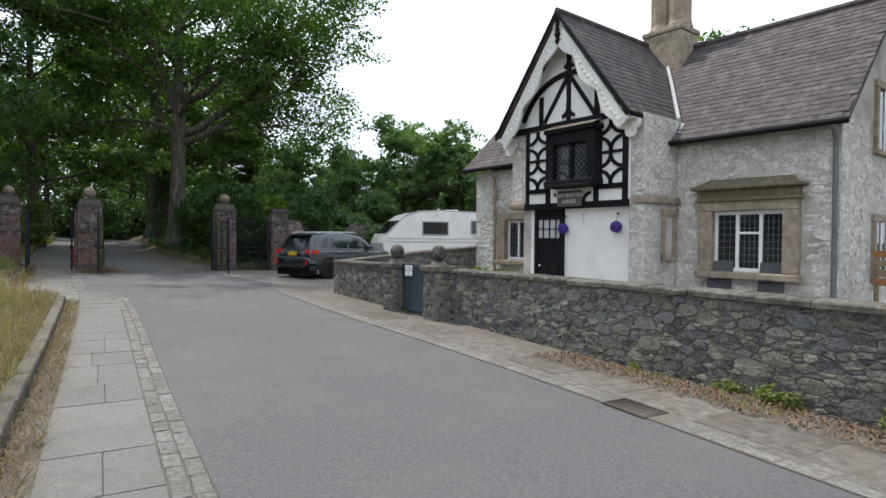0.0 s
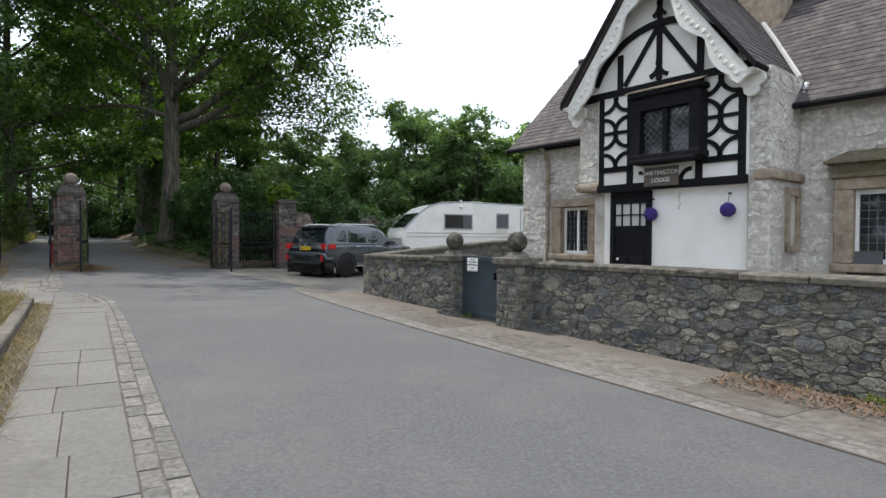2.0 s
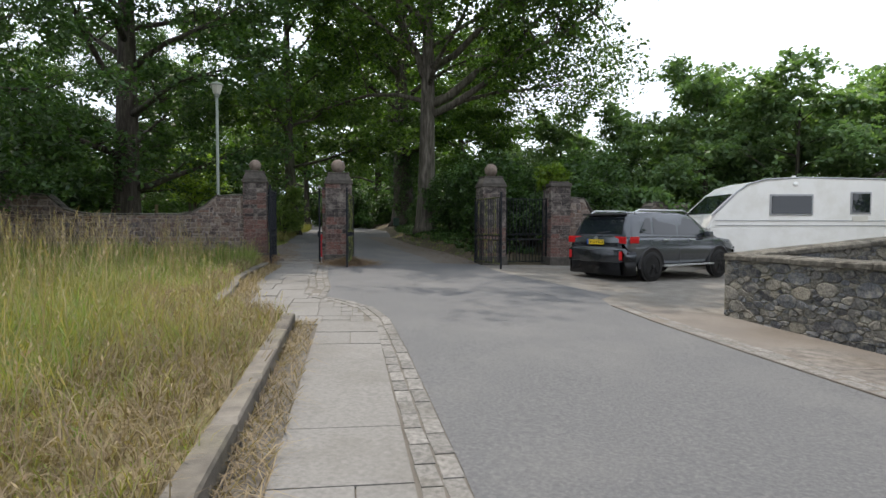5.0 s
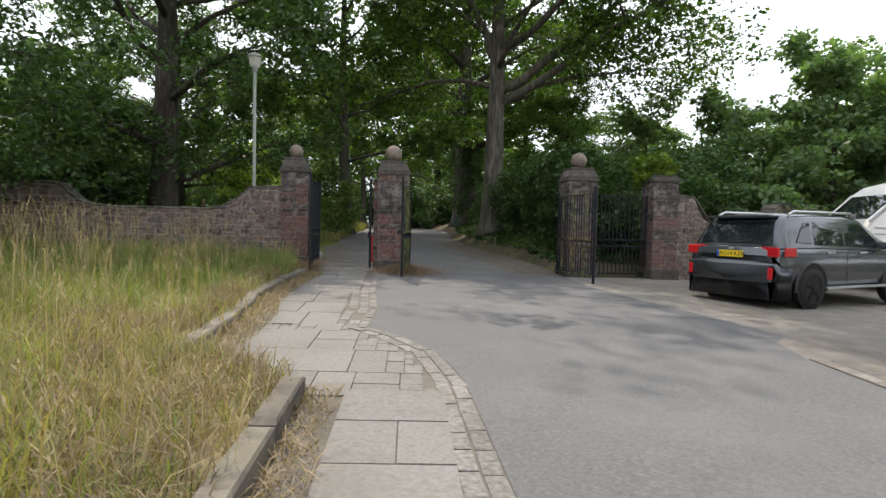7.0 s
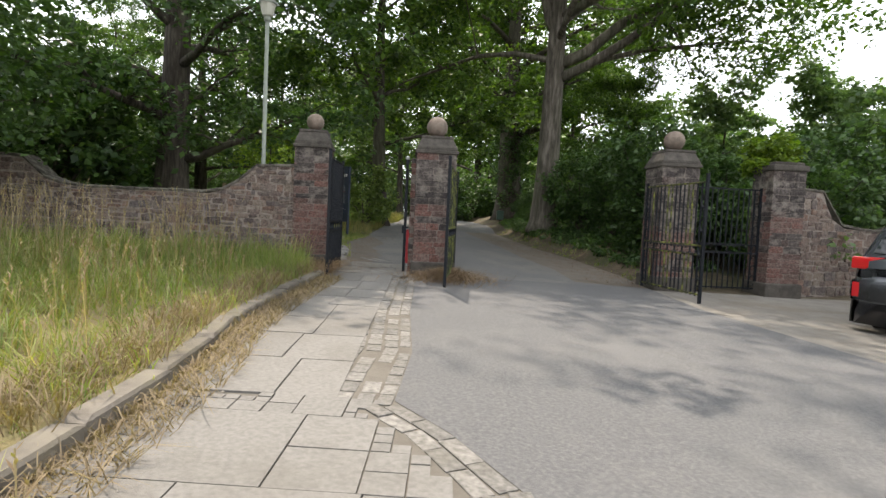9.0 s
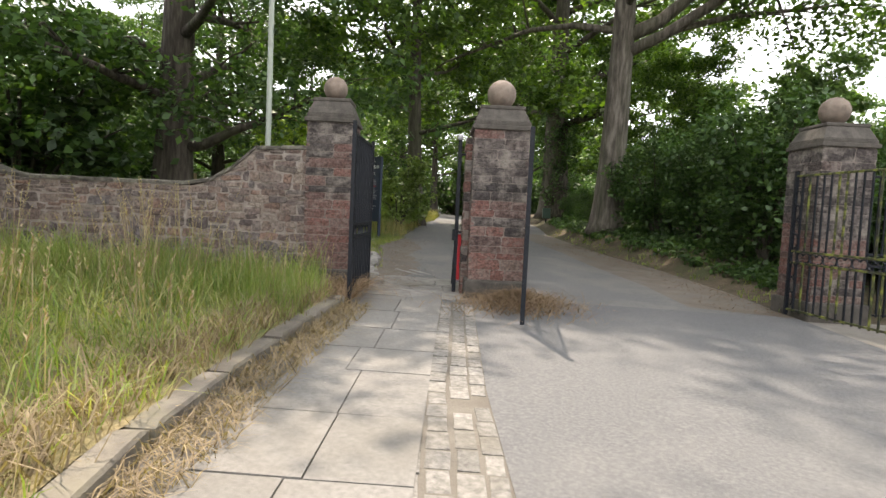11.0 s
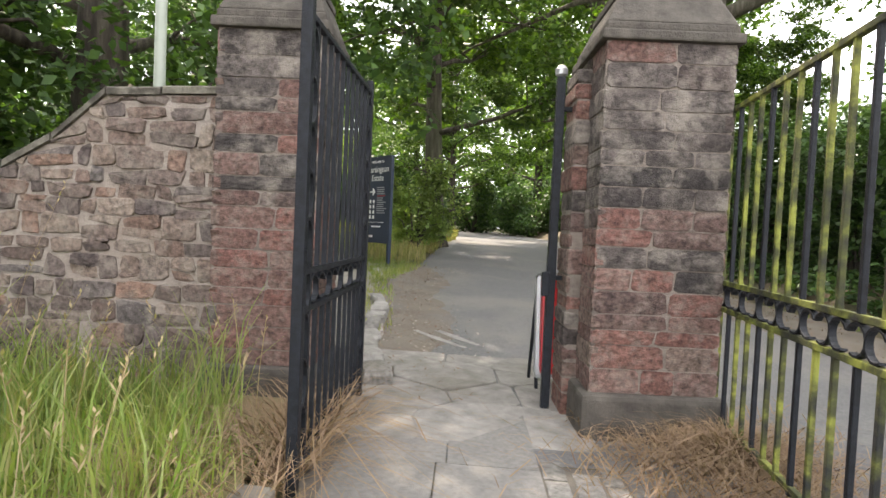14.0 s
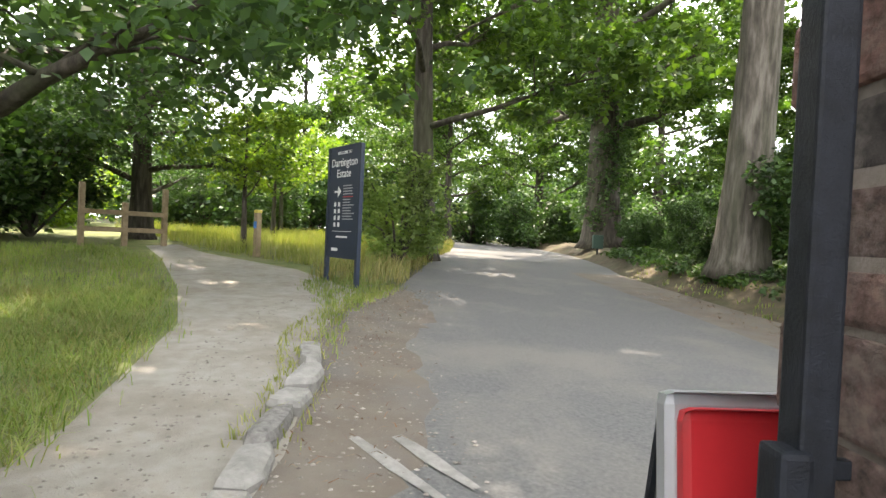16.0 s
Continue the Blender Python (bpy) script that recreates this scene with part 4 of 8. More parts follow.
def joined_material(mat):
    """The same stone, with its colour chosen for each joined piece."""
    key = mat.name + "_joined"
    if key not in SHARED:
        isl = mat.copy()
        isl.name = key
        nt = isl.node_tree
        g = [n for n in nt.nodes if n.type == "NEW_GEOMETRY"][0]
        r = [n for n in nt.nodes if n.type == "VALTORGB"][0]
        nt.links.new(g.outputs["Random Per Island"], r.inputs["Fac"])
        SHARED[key] = isl
    return SHARED[key]


def wall_frame(p, q):
    """Pose at p on the ground with x along the wall to q and y away from the viewer's side; and the length."""
    p, q = Vector(p), Vector(q)
    d = q - p
    return pose(p.x, p.y, 0, 0, 0, math.degrees(math.atan2(d.y, d.x))), d.length


def rubble_wall(name, p, q, tops, label, stone, mat, seed, thick=0.42, wmax=0.165, hmax=0.090, depth=0.043, cop_over=0.05, cop_h=0.07, piece=0.62, near=None, limit=300, kind="stone", capping=True, core=None):
    """A wall from p to q; tops: (distance, height) along it. Its viewed face is on the right-hand side going from p to q."""
    rng = random.Random(seed)
    m, n = wall_frame(p, q)
    ob = thing(name, m, label, "wall", kind="structure")
    inv = m.inverted()

    def base(s):
        w = m @ Vector((s, 0, 0))
        return G(w.x, w.y) - 0.06

    def top(s):
        for (a, h), (b, k) in zip(tops, tops[1:]):
            if s <= b:
                return h + (k - h) * (s - a) / max(1e-6, b - a)
        return tops[-1][1]

    steps = sorted({0.0, n, *[a for a, _ in tops if 0 < a < n]})
    bm = bmesh.new()
    low = [(s, 0, base(s)) for s in steps]
    high = [(s, 0, top(s)) for s in steps]
    prism(bm, low + high[::-1], (0, thick, 0))
    part("core", bm, core or MORTAR, ob)
    keep = []
    for poly in (coursed_cells if kind == "block" else rubble_cells)(n, min(base(0), base(n)), max(t for _, t in tops), wmax, hmax, rng):
        c = sum(p[0] for p in poly) / len(poly)
        lo, hi = base(c), top(c)
        if max(p[1] for p in poly) < lo + 0.04 or min(p[1] for p in poly) > hi - 0.04:
            continue
        keep.append([(x, min(max(z, lo), top(x) - 0.004)) for x, z in poly])
    lay_cells(keep, mat, ob, depth, rng, near, limit, 0.009 if kind == "block" else 0.007, 0.13 if kind == "block" else 0.15)
    if capping:
        s = 0.0
        while s < n - 0.05:
            e = min(n, s + piece * rng.uniform(0.75, 1.2))
            if n - e < 0.25:
                e = n
            bm = bmesh.new()
            a, b = top(s + 0.006), top(e - 0.006)
            prof = [(-cop_over, 0.0), (-cop_over, cop_h * 0.75), (-cop_over * 0.5, cop_h), (thick * 0.5, cop_h * 1.25), (thick + cop_over * 0.5, cop_h), (thick + cop_over, cop_h * 0.75), (thick + cop_over, 0.0)]
            j = rng.uniform(-0.006, 0.006)
            v0 = [bm.verts.new((s + 0.006, y + j, a + z + j)) for y, z in prof]
            v1 = [bm.verts.new((e - 0.006, y + j, b + z + j)) for y, z in prof]
            bm.faces.new(v0)
            bm.faces.new(v1[::-1])
            for i in range(len(prof)):
                k = (i + 1) % len(prof)
                bm.faces.new((v0[i], v1[i], v1[k], v0[k]))
            part("coping_stone", bm, COPING, ob)
            s = e
    return ob


# garden wall of the lodge
WALL_G = ((-0.25, 11.55), (8.3, -1.35))
WALL_W = ((-2.98, 15.42), (-0.98, 12.42))
rubble_wall("garden_wall", WALL_G[0], WALL_G[1], [(0, 1.03), (16, 1.06)], "low rubble stone garden wall with flat copings", None, RUBBLE, 4, near=lambda r: abs((r[0] + r[2]) / 2 - 4.2))
rubble_wall("garden_wall", WALL_W[0], WALL_W[1], [(0, 1.0), (4, 1.05)], "rubble stone garden wall beside the blue gate", None, RUBBLE, 5, limit=200)
rubble_wall("garden_wall", (-2.75, 15.55), (1.55, 17.95), [(0, 1.0), (2.6, 1.25), (5.2, 1.45)], "rubble garden wall that climbs towards the lodge", None, RUBBLE, 6, limit=0)


def row(s, b=0.0):
    p = A0 + ROW * s + AHEAD * b
    return p.x, p.y


TURN_ROW = math.degrees(math.atan2(ROW.y, ROW.x))


PILLARMORTAR = material("pillar_mortar", [(0.13, 0.105, 0.092), (0.19, 0.163, 0.142), (0.25, 0.22, 0.195)], scale=14, rough=0.95, bump=0.7, bump_scale=40, stains=(0.08, 0.07, 0.06), stain_scale=1.5, stain_amount=0.6)


def gate_pillar(s, w, label, seed, ball=True, top=2.70, deep=None, r=0.20, smoky=0.35):
    """A pillar of coursed red stone blocks on a plinth, with a stepped cap and a stone ball."""
    rng = random.Random(seed)
    x, y = row(s)
    z = G(x, y)
    d = deep or w
    ob = thing("gate_pillar", pose(x, y, 0, 0, 0, TURN_ROW), label, "gate pillar", "pillars of the gateway", "structure")
    bm = bmesh.new()
    box(bm, 0, 0, (z - 0.1 + top) / 2, w - 0.005, d - 0.005, top - z + 0.1)
    part("core", bm, PILLARMORTAR, ob)
    bm = bmesh.new()
    box(bm, 0, 0, z + 0.08, w + 0.10, d + 0.13, 0.36, 0.03)
    part("plinth", bm, DARKSTONE, ob)
    courses = []
    h = z + 0.26
    while h < top - 0.03:
        k = rng.uniform(0.085, 0.145)
        if top - (h + k) < 0.09:
            k = top - h
        courses.append((h, min(top, h + k)))
        h += k
    for side in range(4):
        wide, out = ((w, d / 2), (d, w / 2))[side % 2]
        place = pose(0, 0, 0, 0, 0, 90 * side) @ Matrix.Translation((0, -out + 0.045, 0))
        rects = []
        for i, (a, b) in enumerate(courses):
            cuts = [-wide / 2 - 0.004, wide / 2 + 0.004]
            n = rng.choice((2, 2, 3)) if wide > 0.65 else rng.choice((1, 2, 2))
            for c in range(1, n):
                cuts.append(-wide / 2 + wide * (c + rng.uniform(-0.22, 0.22)) / n)
            cuts.sort()
            rects += [(p, a, q, b) for p, q in zip(cuts, cuts[1:])]
        dark = [r for r in rects if 0.5 + 0.9 * noise.noise(Vector(((r[0] + r[2]) * 0.8 + seed * 3.7, r[1] * 2.1, side * 1.9))) < smoky * min(1.0, max(0.12, (r[1] - 0.95) / 0.85)) + rng.uniform(-0.15, 0.15)]
        lay([r for r in rects if r not in dark], "block", SANDSTONE, ob, place, 0.051, rng, None, 300, 0.006)
        lay(dark, "block", BLACKENED, ob, place, 0.051, rng, None, 300, 0.006)
    if ball:
        bm = bmesh.new()
        for hh, ww, hz, tp in ((top + 0.03, w + 0.07, 0.06, None), (top + 0.085, w + 0.02, 0.05, None), (top + 0.20, w + 0.01, 0.18, 0.78), (top + 0.312, w * 0.82, 0.05, None)):
            box(bm, 0, 0, hh, ww, ww * d / w, hz, 0.012, None, tp)
        part("cap", bm, DARKSTONE, ob)
        bm = bmesh.new()
        prof = [(0.11, 0.0), (0.125, 0.015), (r * 0.5, 0.04)]
        prof += [(r * math.cos(a), r * 1.04 + r * math.sin(a)) for a in [radians(-58 + 148 * i / 14) for i in range(14)]] + [(0.01, r * 2.045)]
        lathe(bm, prof, 0, 0, top + 0.328, 28)
        part("ball_finial", bm, material("ball_stone", [(0.125, 0.095, 0.075), (0.19, 0.15, 0.122), (0.25, 0.21, 0.175)], scale=9, rough=0.9, bump=0.5, bump_scale=40, stains=(0.10, 0.085, 0.07), stain_scale=4, stain_amount=0.6) if "ball_stone" not in bpy.data.materials else bpy.data.materials["ball_stone"], ob, "round weathered stone ball", True)
    else:
        bm = bmesh.new()
        box(bm, 0, 0, top + 0.06, w + 0.08, d + 0.08, 0.12, 0.03)
        box(bm, 0, 0, top + 0.15, w - 0.05, d - 0.05, 0.06, 0.02)
        part("cap", bm, DARKSTONE, ob)
    return ob


gate_pillar(0.02, 0.62, "red sandstone gate pillar with a ball finial, joined to the boundary wall", 1, r=0.165, smoky=0.6)
gate_pillar(2.33, 0.74, "free-standing red sandstone gate pillar with a ball finial between two gates", 2, smoky=0.84)
gate_pillar(7.03, 0.74, "dark weathered gate pillar with a ball finial behind an open leaf", 3, smoky=0.9)
gate_pillar(9.25, 0.66, "plain weathered gate pillar without a ball, overgrown with ivy", 4, ball=False, top=2.74, smoky=0.75)
# narrower hinge pier on the footway side of the middle pillar
px, py = row(1.955, 0.10)
pier = thing("hinge_pier", pose(px, py, 0, 0, 0, TURN_ROW), "narrow stone hinge pier against the middle gate pillar", "gate pillar", kind="structure")
bm = bmesh.new()
box(bm, 0, 0, 1.45, 0.162, 0.316, 2.2, 0.02)
part("core", bm, PILLARMORTAR, pier)
prng = random.Random(77)
hh = G(px, py)
while hh < 2.55:
    k = prng.uniform(0.09, 0.17)
    bm = bmesh.new()
    box(bm, 0, 0, hh + k / 2, 0.175 + prng.uniform(-0.014, 0.014), 0.33 + prng.uniform(-0.02, 0.02), k - 0.010, 0.014)
    part("block", bm, BLACKENED if prng.random() < 0.4 else SANDSTONE, pier)
    hh += k

# boundary wall left of the gateway, with ramped copings, and its twin past the far pillar
wl_p, wl_q = row(-21.0, -0.20), row(-0.27, -0.20)
L = 20.73
prof = [(0.0, 2.35), (L - 5.9 + 0.27, 2.30), (L - 4.86, 2.26), (L - 4.72, 2.08), (L - 4.52, 1.92), (L - 4.2, 1.81), (L - 3.9, 1.77), (L - 1.6, 1.77), (L - 1.35, 1.84), (L - 1.05, 2.02), (L - 0.85, 2.22), (L - 0.78, 2.30), (L, 2.33)]
rubble_wall("boundary_wall", wl_p, wl_q, prof, "pinkish rubble boundary wall with a ramped coping", None, PINKRUBBLE, 9, thick=0.40, wmax=0.205, hmax=0.122, depth=0.038, kind="block", core=PINKMORTAR, cop_over=0.03, cop_h=0.05, piece=0.34, near=lambda r: abs((r[0] + r[2]) / 2 - (L - 1.3)))
wr_p, wr_q = row(9.58, -0.15), row(15.5, 1.9)
rubble_wall("boundary_wall", wr_p, wr_q, [(0, 2.40), (0.75, 2.38), (0.9, 2.1), (1.1, 1.85), (1.5, 1.68), (3.2, 1.62), (3.7, 1.72), (4.0, 1.95), (4.25, 2.35), (6, 2.35)], "weathered boundary wall with a ramped coping behind the parked car", None, PINKRUBBLE, 10, limit=120, cop_over=0.03, cop_h=0.05, kind="block", core=PINKMORTAR, wmax=0.26, hmax=0.15, depth=0.038)


# gate piers of the garden wall
def gate_pier(x, y, turn, label):
    ob = thing("gate_pier", pose(x, y, 0, 0, 0, turn), label, "gate pier", "piers of the garden gate", "structure")
    bm = bmesh.new()
    box(bm, 0, 0, 0.55, 0.44, 0.44, 1.04, 0.02)
    part("pier", bm, MORTAR, ob)
    prng = random.Random(int(x * 100))
    for side in range(4):
        rects = []
        split(-0.22, 0.05, 0.22, 1.04, 0.3, 0.2, prng, rects)
        lay(rects, "stone", RUBBLE, ob, pose(0, 0, 0, 0, 0, 90 * side) @ Matrix.Translation((0, -0.19, 0)), 0.05, prng)
    bm = bmesh.new()
    box(bm, 0, 0, 1.105, 0.56, 0.56, 0.11, 0.02)
    box(bm, 0, 0, 1.20, 0.32, 0.32, 0.09, 0.02, None, 0.6)
    part("cap", bm, COPING, ob)
    bm = bmesh.new()
    prof = [(0.07, 0.0), (0.06, 0.03)] + [(0.155 * math.cos(a), 0.165 + 0.155 * math.sin(a)) for a in [radians(-62 + 150 * i / 10) for i in range(11)]] + [(0.005, 0.321)]
    lathe(bm, prof, 0, 0, 1.24, 20)
    part("ball_finial", bm, COPING, ob, "lichened stone ball", True)
    return ob


GT = math.degrees(math.atan2(-0.833, 0.553))
gate_pier(-1.0, 12.28, GT, "rubble gate pier topped by a stone ball")
gate_pier(-0.08, 11.08, GT, "rubble gate pier topped by a larger lichened ball")

# the lodge: x along its front, y into it
HOUSE = pose(2.14, 14.16, 0, 0, 0, math.degrees(math.atan2(-0.785, 0.62)))
house = thing("lodge_house", HOUSE, "half-timbered stone gate lodge with steep slate roofs and black-and-white gable", "house")
YARD = 0.05


def hpart(name, bm, mat, label="", smooth=False):
    return part(name, bm, mat, house, label, smooth)


def wall_with_holes(bm, x0, x1, z0, z1, y, thick, holes):
    """An upright wall in pieces round its openings (x0, z0, x1, z1)."""
    xs = sorted({x0, x1, *[h[0] for h in holes], *[h[2] for h in holes]})
    for a, b in zip(xs, xs[1:]):
        c = (a + b) / 2
        z = z0
        for h in sorted([h for h in holes if h[0] < c < h[2]], key=lambda h: h[1]):
            if h[1] > z:
                box(bm, c, y + thick / 2, (z + h[1]) / 2, b - a, thick, h[1] - z)
            z = h[3]
        if z1 > z:
            box(bm, c, y + thick / 2, (z + z1) / 2, b - a, thick, z1 - z)
    bmesh.ops.remove_doubles(bm, verts=bm.verts[:], dist=1e-4)


bm = bmesh.new()
wall_with_holes(bm, 3.0, 6.32, YARD, 3.9, 1.3, 0.4, [(4.06, 1.08, 5.44, 2.30)])
hpart("front_wall", bm, HOUSESTONE)
bm = bmesh.new()
wall_with_holes(bm, -3.42, 0.0, YARD, 3.75, 1.3, 0.4, [(-2.06, 1.1, -1.2, 2.26)])
hpart("wing_wall", bm, HOUSESTONE)
bm = bmesh.new()
prism(bm, [(6.32, 1.7, YARD), (6.32, 6.7, YARD), (6.32, 6.7, 3.9), (6.32, 4.0, 6.75), (6.32, 1.7, 4.3)], (-0.4, 0, 0))
hpart("gable_end_wall", bm, HOUSESTONE)
bm = bmesh.new()
prism(bm, [(-3.42, 1.7, YARD), (-3.42, 6.7, YARD), (-3.42, 6.7, 3.75), (-3.42, 4.0, 6.6), (-3.42, 1.7, 4.15)], (0.4, 0, 0))
hpart("gable_end_wall", bm, HOUSESTONE)
bm = bmesh.new()
box(bm, 1.45, 6.6, 1.9, 9.7, 0.3, 3.7)
hpart("rear_wall", bm, HOUSESTONE)
# projecting bay
bm = bmesh.new()
box(bm, 3.05, 0.78, (YARD + 4.35) / 2, 0.36, 1.5, 4.35 - YARD, 0.03)
hpart("bay_wall", bm, HOUSESTONE)
bm = bmesh.new()
box(bm, -0.32, 0.78, (2.5 + 4.35) / 2, 0.56, 1.5, 1.85, 0.03)
box(bm, -0.12, 0.85, (YARD + 2.5) / 2, 0.34, 1.4, 2.5 - YARD, 0.03)
hpart("bay_wall", bm, HOUSESTONE)
bm = bmesh.new()
box(bm, 3.16, 0.66, 2.55, 0.34, 1.40, 0.16, 0.04)
hpart("corbel", bm, DRESSED)
bm = bmesh.new()
box(bm, -0.36, 0.55, 2.55, 0.6, 1.2, 0.18, 0.07)
hpart("corbel", bm, DRESSED)
bm = bmesh.new()
box(bm, 1.45, 0.24, (YARD + 2.45) / 2, 2.95, 0.2, 2.45 - YARD)
hpart("bay_front", bm, WHITEPAINT, "smooth white rendered wall below the timber gable")


# roofs
def slate_roof(name, origin, across, up, width, height, outline=None, limit=0):
    """Overlapping slates on a sloping plane."""
    rng = random.Random(len(name) + int(width * 10))
    a, u = Vector(across).normalized(), Vector(up).normalized()
    n = a.cross(u)
    if n.z < 0:
        n = -n
    o = Vector(origin)
    jv, jf = [], []
    rows = int(height / 0.17)
    for r in range(rows + 1):
        w0 = -0.25 * (r % 2) * 0.5
        x = w0 - 0.1 * rng.random()
        while x < width:
            w = rng.uniform(0.2, 0.3)
            c, h = x + w / 2, r * 0.17
            if 0 <= c <= width and (outline is None or outline(c, h + 0.08)):
                x0, x1 = max(0, x) + 0.004, min(width, x + w) - 0.004
                t, l = rng.uniform(0.001, 0.006), rng.uniform(-0.008, 0.008)
                k = len(jv)
                for px, hz, lift in ((x0, h + l, 0.015 + t), (x1, h + l, 0.015 + t), (x1, h + 0.24, 0.006), (x0, h + 0.24, 0.006), (x0, h + l, 0.008), (x1, h + l, 0.008)):
                    jv.append(tuple(o + a * px + u * min(hz, height) + n * lift))
                jf += [(k, k + 1, k + 2, k + 3), (k + 4, k + 5, k + 1, k)]
            x += w
    ob = mesh_part(name, raw_mesh(name, jv, jf), SLATE, house)
    ob["kind"] = "stuff"
    return ob


def roof_slab(name, pts, thick, mat, down=(0, 0, -1)):
    bm = bmesh.new()
    prism(bm, pts, tuple(Vector(down) * thick))
    return hpart(name, bm, mat)


SL = (6.78 - 3.85) / (4.0 - 1.0)
ridge_z = 6.78
roof_slab("main_roof", [(-3.66, 0.98, 3.84), (6.5, 0.98, 3.84), (6.5, 4.0, ridge_z), (-3.66, 4.0, ridge_z)], 0.10, SLATE)
roof_slab("rear_roof", [(-3.66, 7.02, 3.84), (6.5, 7.02, 3.84), (6.5, 4.0, ridge_z), (-3.66, 4.0, ridge_z)], 0.10, SLATE)
up = Vector((0, 4.0 - 0.98, ridge_z - 3.84))
GC, GZ, GE = 1.2, 6.92, 4.33
HALF = 1.93
gs = (GZ - GE) / HALF


def clear_of_bay(shift):
    def f(c, h):
        x, z = c + shift, 3.84 + h * up.z / up.length
        return abs(x - GC) > (GZ - z) / gs - 0.02 or z > GZ
    return f


slate_roof("main_slates", (-3.66, 0.98, 3.85), (1, 0, 0), up, 10.16, up.length, clear_of_bay(-3.66))
yb = -0.42
for sgn in (-1, 1):
    edge = (GC + sgn * HALF, yb, GE)
    roof_slab("bay_roof", [edge, (GC, yb, GZ), (GC, 4.0, GZ), (GC + sgn * HALF, 1.62, GE)], 0.09, SLATE)
    u2 = Vector((-sgn * HALF, 0, GZ - GE))
    end = lambda c, h: c < (0.98 + ((GE + h * u2.z / u2.length) - 3.84) / SL - yb) + 0.05
    slate_roof("bay_slates" if sgn > 0 else "bay_slates_far", edge, (0, 1, 0), u2, 4.3, u2.length, end)
    bm = bmesh.new()
    prism(bm, [(edge[0] + sgn * 0.03, yb + 0.02, GE - 0.12), (GC, yb + 0.02, GZ - 0.07), (GC, yb + 0.02, GZ + 0.03), (edge[0] + sgn * 0.03, yb + 0.02, GE - 0.0)], (0, -0.06, 0))
    hpart("verge_board", bm, BLACKTIMBER)
bm = bmesh.new()
tube(bm, [(-3.66, 4.0, ridge_z + 0.03), (6.5, 4.0, ridge_z + 0.03)], 0.09, 8)
hpart("ridge_tiles", bm, SLATE)
bm = bmesh.new()
tube(bm, [(GC, yb, GZ + 0.03), (GC, 4.0, GZ + 0.03)], 0.07, 8)
hpart("bay_ridge_tiles", bm, SLATE)
bm = bmesh.new()
tube(bm, [(3.16, 1.55, 4.33), (2.2, 2.85, 5.62), (1.25, 4.0, 6.8)], 0.055, 6)
hpart("lead_valley", bm, GREYMETAL, "pale lead valley strip")
# chimney
bm = bmesh.new()
box(bm, 1.62, 3.75, 6.5, 1.08, 0.9, 1.3, 0.04)
box(bm, 1.62, 3.75, 7.22, 1.16, 0.96, 0.14, 0.05)
for dx in (-0.25, 0.25):
    lathe(bm, [(0.36, 0), (0.34, 0.12), (0.30, 0.2), (0.30, 1.6), (0.36, 1.7), (0.36, 1.85)], 1.62 + dx, 3.75, 7.28, 8)
hpart("chimney", bm, DRESSED, "tall octagonal dressed-stone chimney")


# timber gable
def timbers(name, pieces, y=-0.045, t=0.06):
    for a, b, w in pieces:
        d = Vector((b[0] - a[0], 0, b[1] - a[1]))
        n = Vector((-d.z, 0, d.x)).normalized() * w / 2
        bm = bmesh.new()
        A, B = Vector((a[0], y, a[1])), Vector((b[0], y, b[1]))
        prism(bm, [A - n, B - n, B + n, A + n], (0, t, 0))
        hpart(name, bm, BLACKTIMBER)


def arc_timber(cx, cz, r, a0, a1, w, y=-0.036, t=0.05):
    bm = bmesh.new()
    n = 8
    pts = [(cx + (r + w / 2) * math.cos(radians(a0 + (a1 - a0) * i / n)), y, cz + (r + w / 2) * math.sin(radians(a0 + (a1 - a0) * i / n))) for i in range(n + 1)]
    pts += [(cx + (r - w / 2) * math.cos(radians(a1 + (a0 - a1) * i / n)), y, cz + (r - w / 2) * math.sin(radians(a1 + (a0 - a1) * i / n))) for i in range(n + 1)]
    prism(bm, pts, (0, t, 0))
    hpart("curved_timber", bm, BLACKTIMBER)


bm = bmesh.new()
prism(bm, [(-0.10, 0.0, 2.42), (2.90, 0.0, 2.42), (2.90, 0.0, 4.55), (GC, 0.0, 6.75), (-0.5, 0.0, 4.5), (-0.10, 0.0, 4.4)], (0, 0.16, 0))
hpart("gable_panel", bm, WHITEPAINT, "white plaster infill between the timbers")
timbers("timber", [((-0.10, 2.49), (2.90, 2.49), 0.15), ((-0.05, 2.86), (0.72, 2.86), 0.08), ((2.0, 2.86), (2.86, 2.86), 0.08), ((-0.4, 4.42), (2.95, 4.42), 0.13),
                   ((-0.01, 2.56), (-0.01, 4.36), 0.10), ((2.80, 2.56), (2.80, 4.36), 0.12), ((0.66, 2.56), (0.66, 4.36), 0.12), ((2.06, 2.56), (2.06, 4.36), 0.12),
                   ((0.42, 4.48), (0.42, 5.16), 0.11), ((2.06, 4.48), (2.06, 5.16), 0.12), ((1.26, 4.5), (1.26, 6.5), 0.10),
                   ((0.52, 4.52), (1.22, 5.50), 0.09), ((2.0, 4.52), (1.30, 5.50), 0.09)])
arc_timber(1.26, 4.06, 1.52, 22, 90, 0.12, -0.060)
arc_timber(1.26, 4.06, 1.52, 90, 158, 0.12, -0.060)
arc_timber(0.98, 4.86, 0.30, -70, 0, 0.08, -0.055)
arc_timber(1.54, 4.86, 0.30, 180, 250, 0.08, -0.055)
arc_timber(0.98, 5.98, 0.30, -60, 0, 0.07, -0.055)
arc_timber(1.54, 5.98, 0.30, 180, 240, 0.07, -0.055)
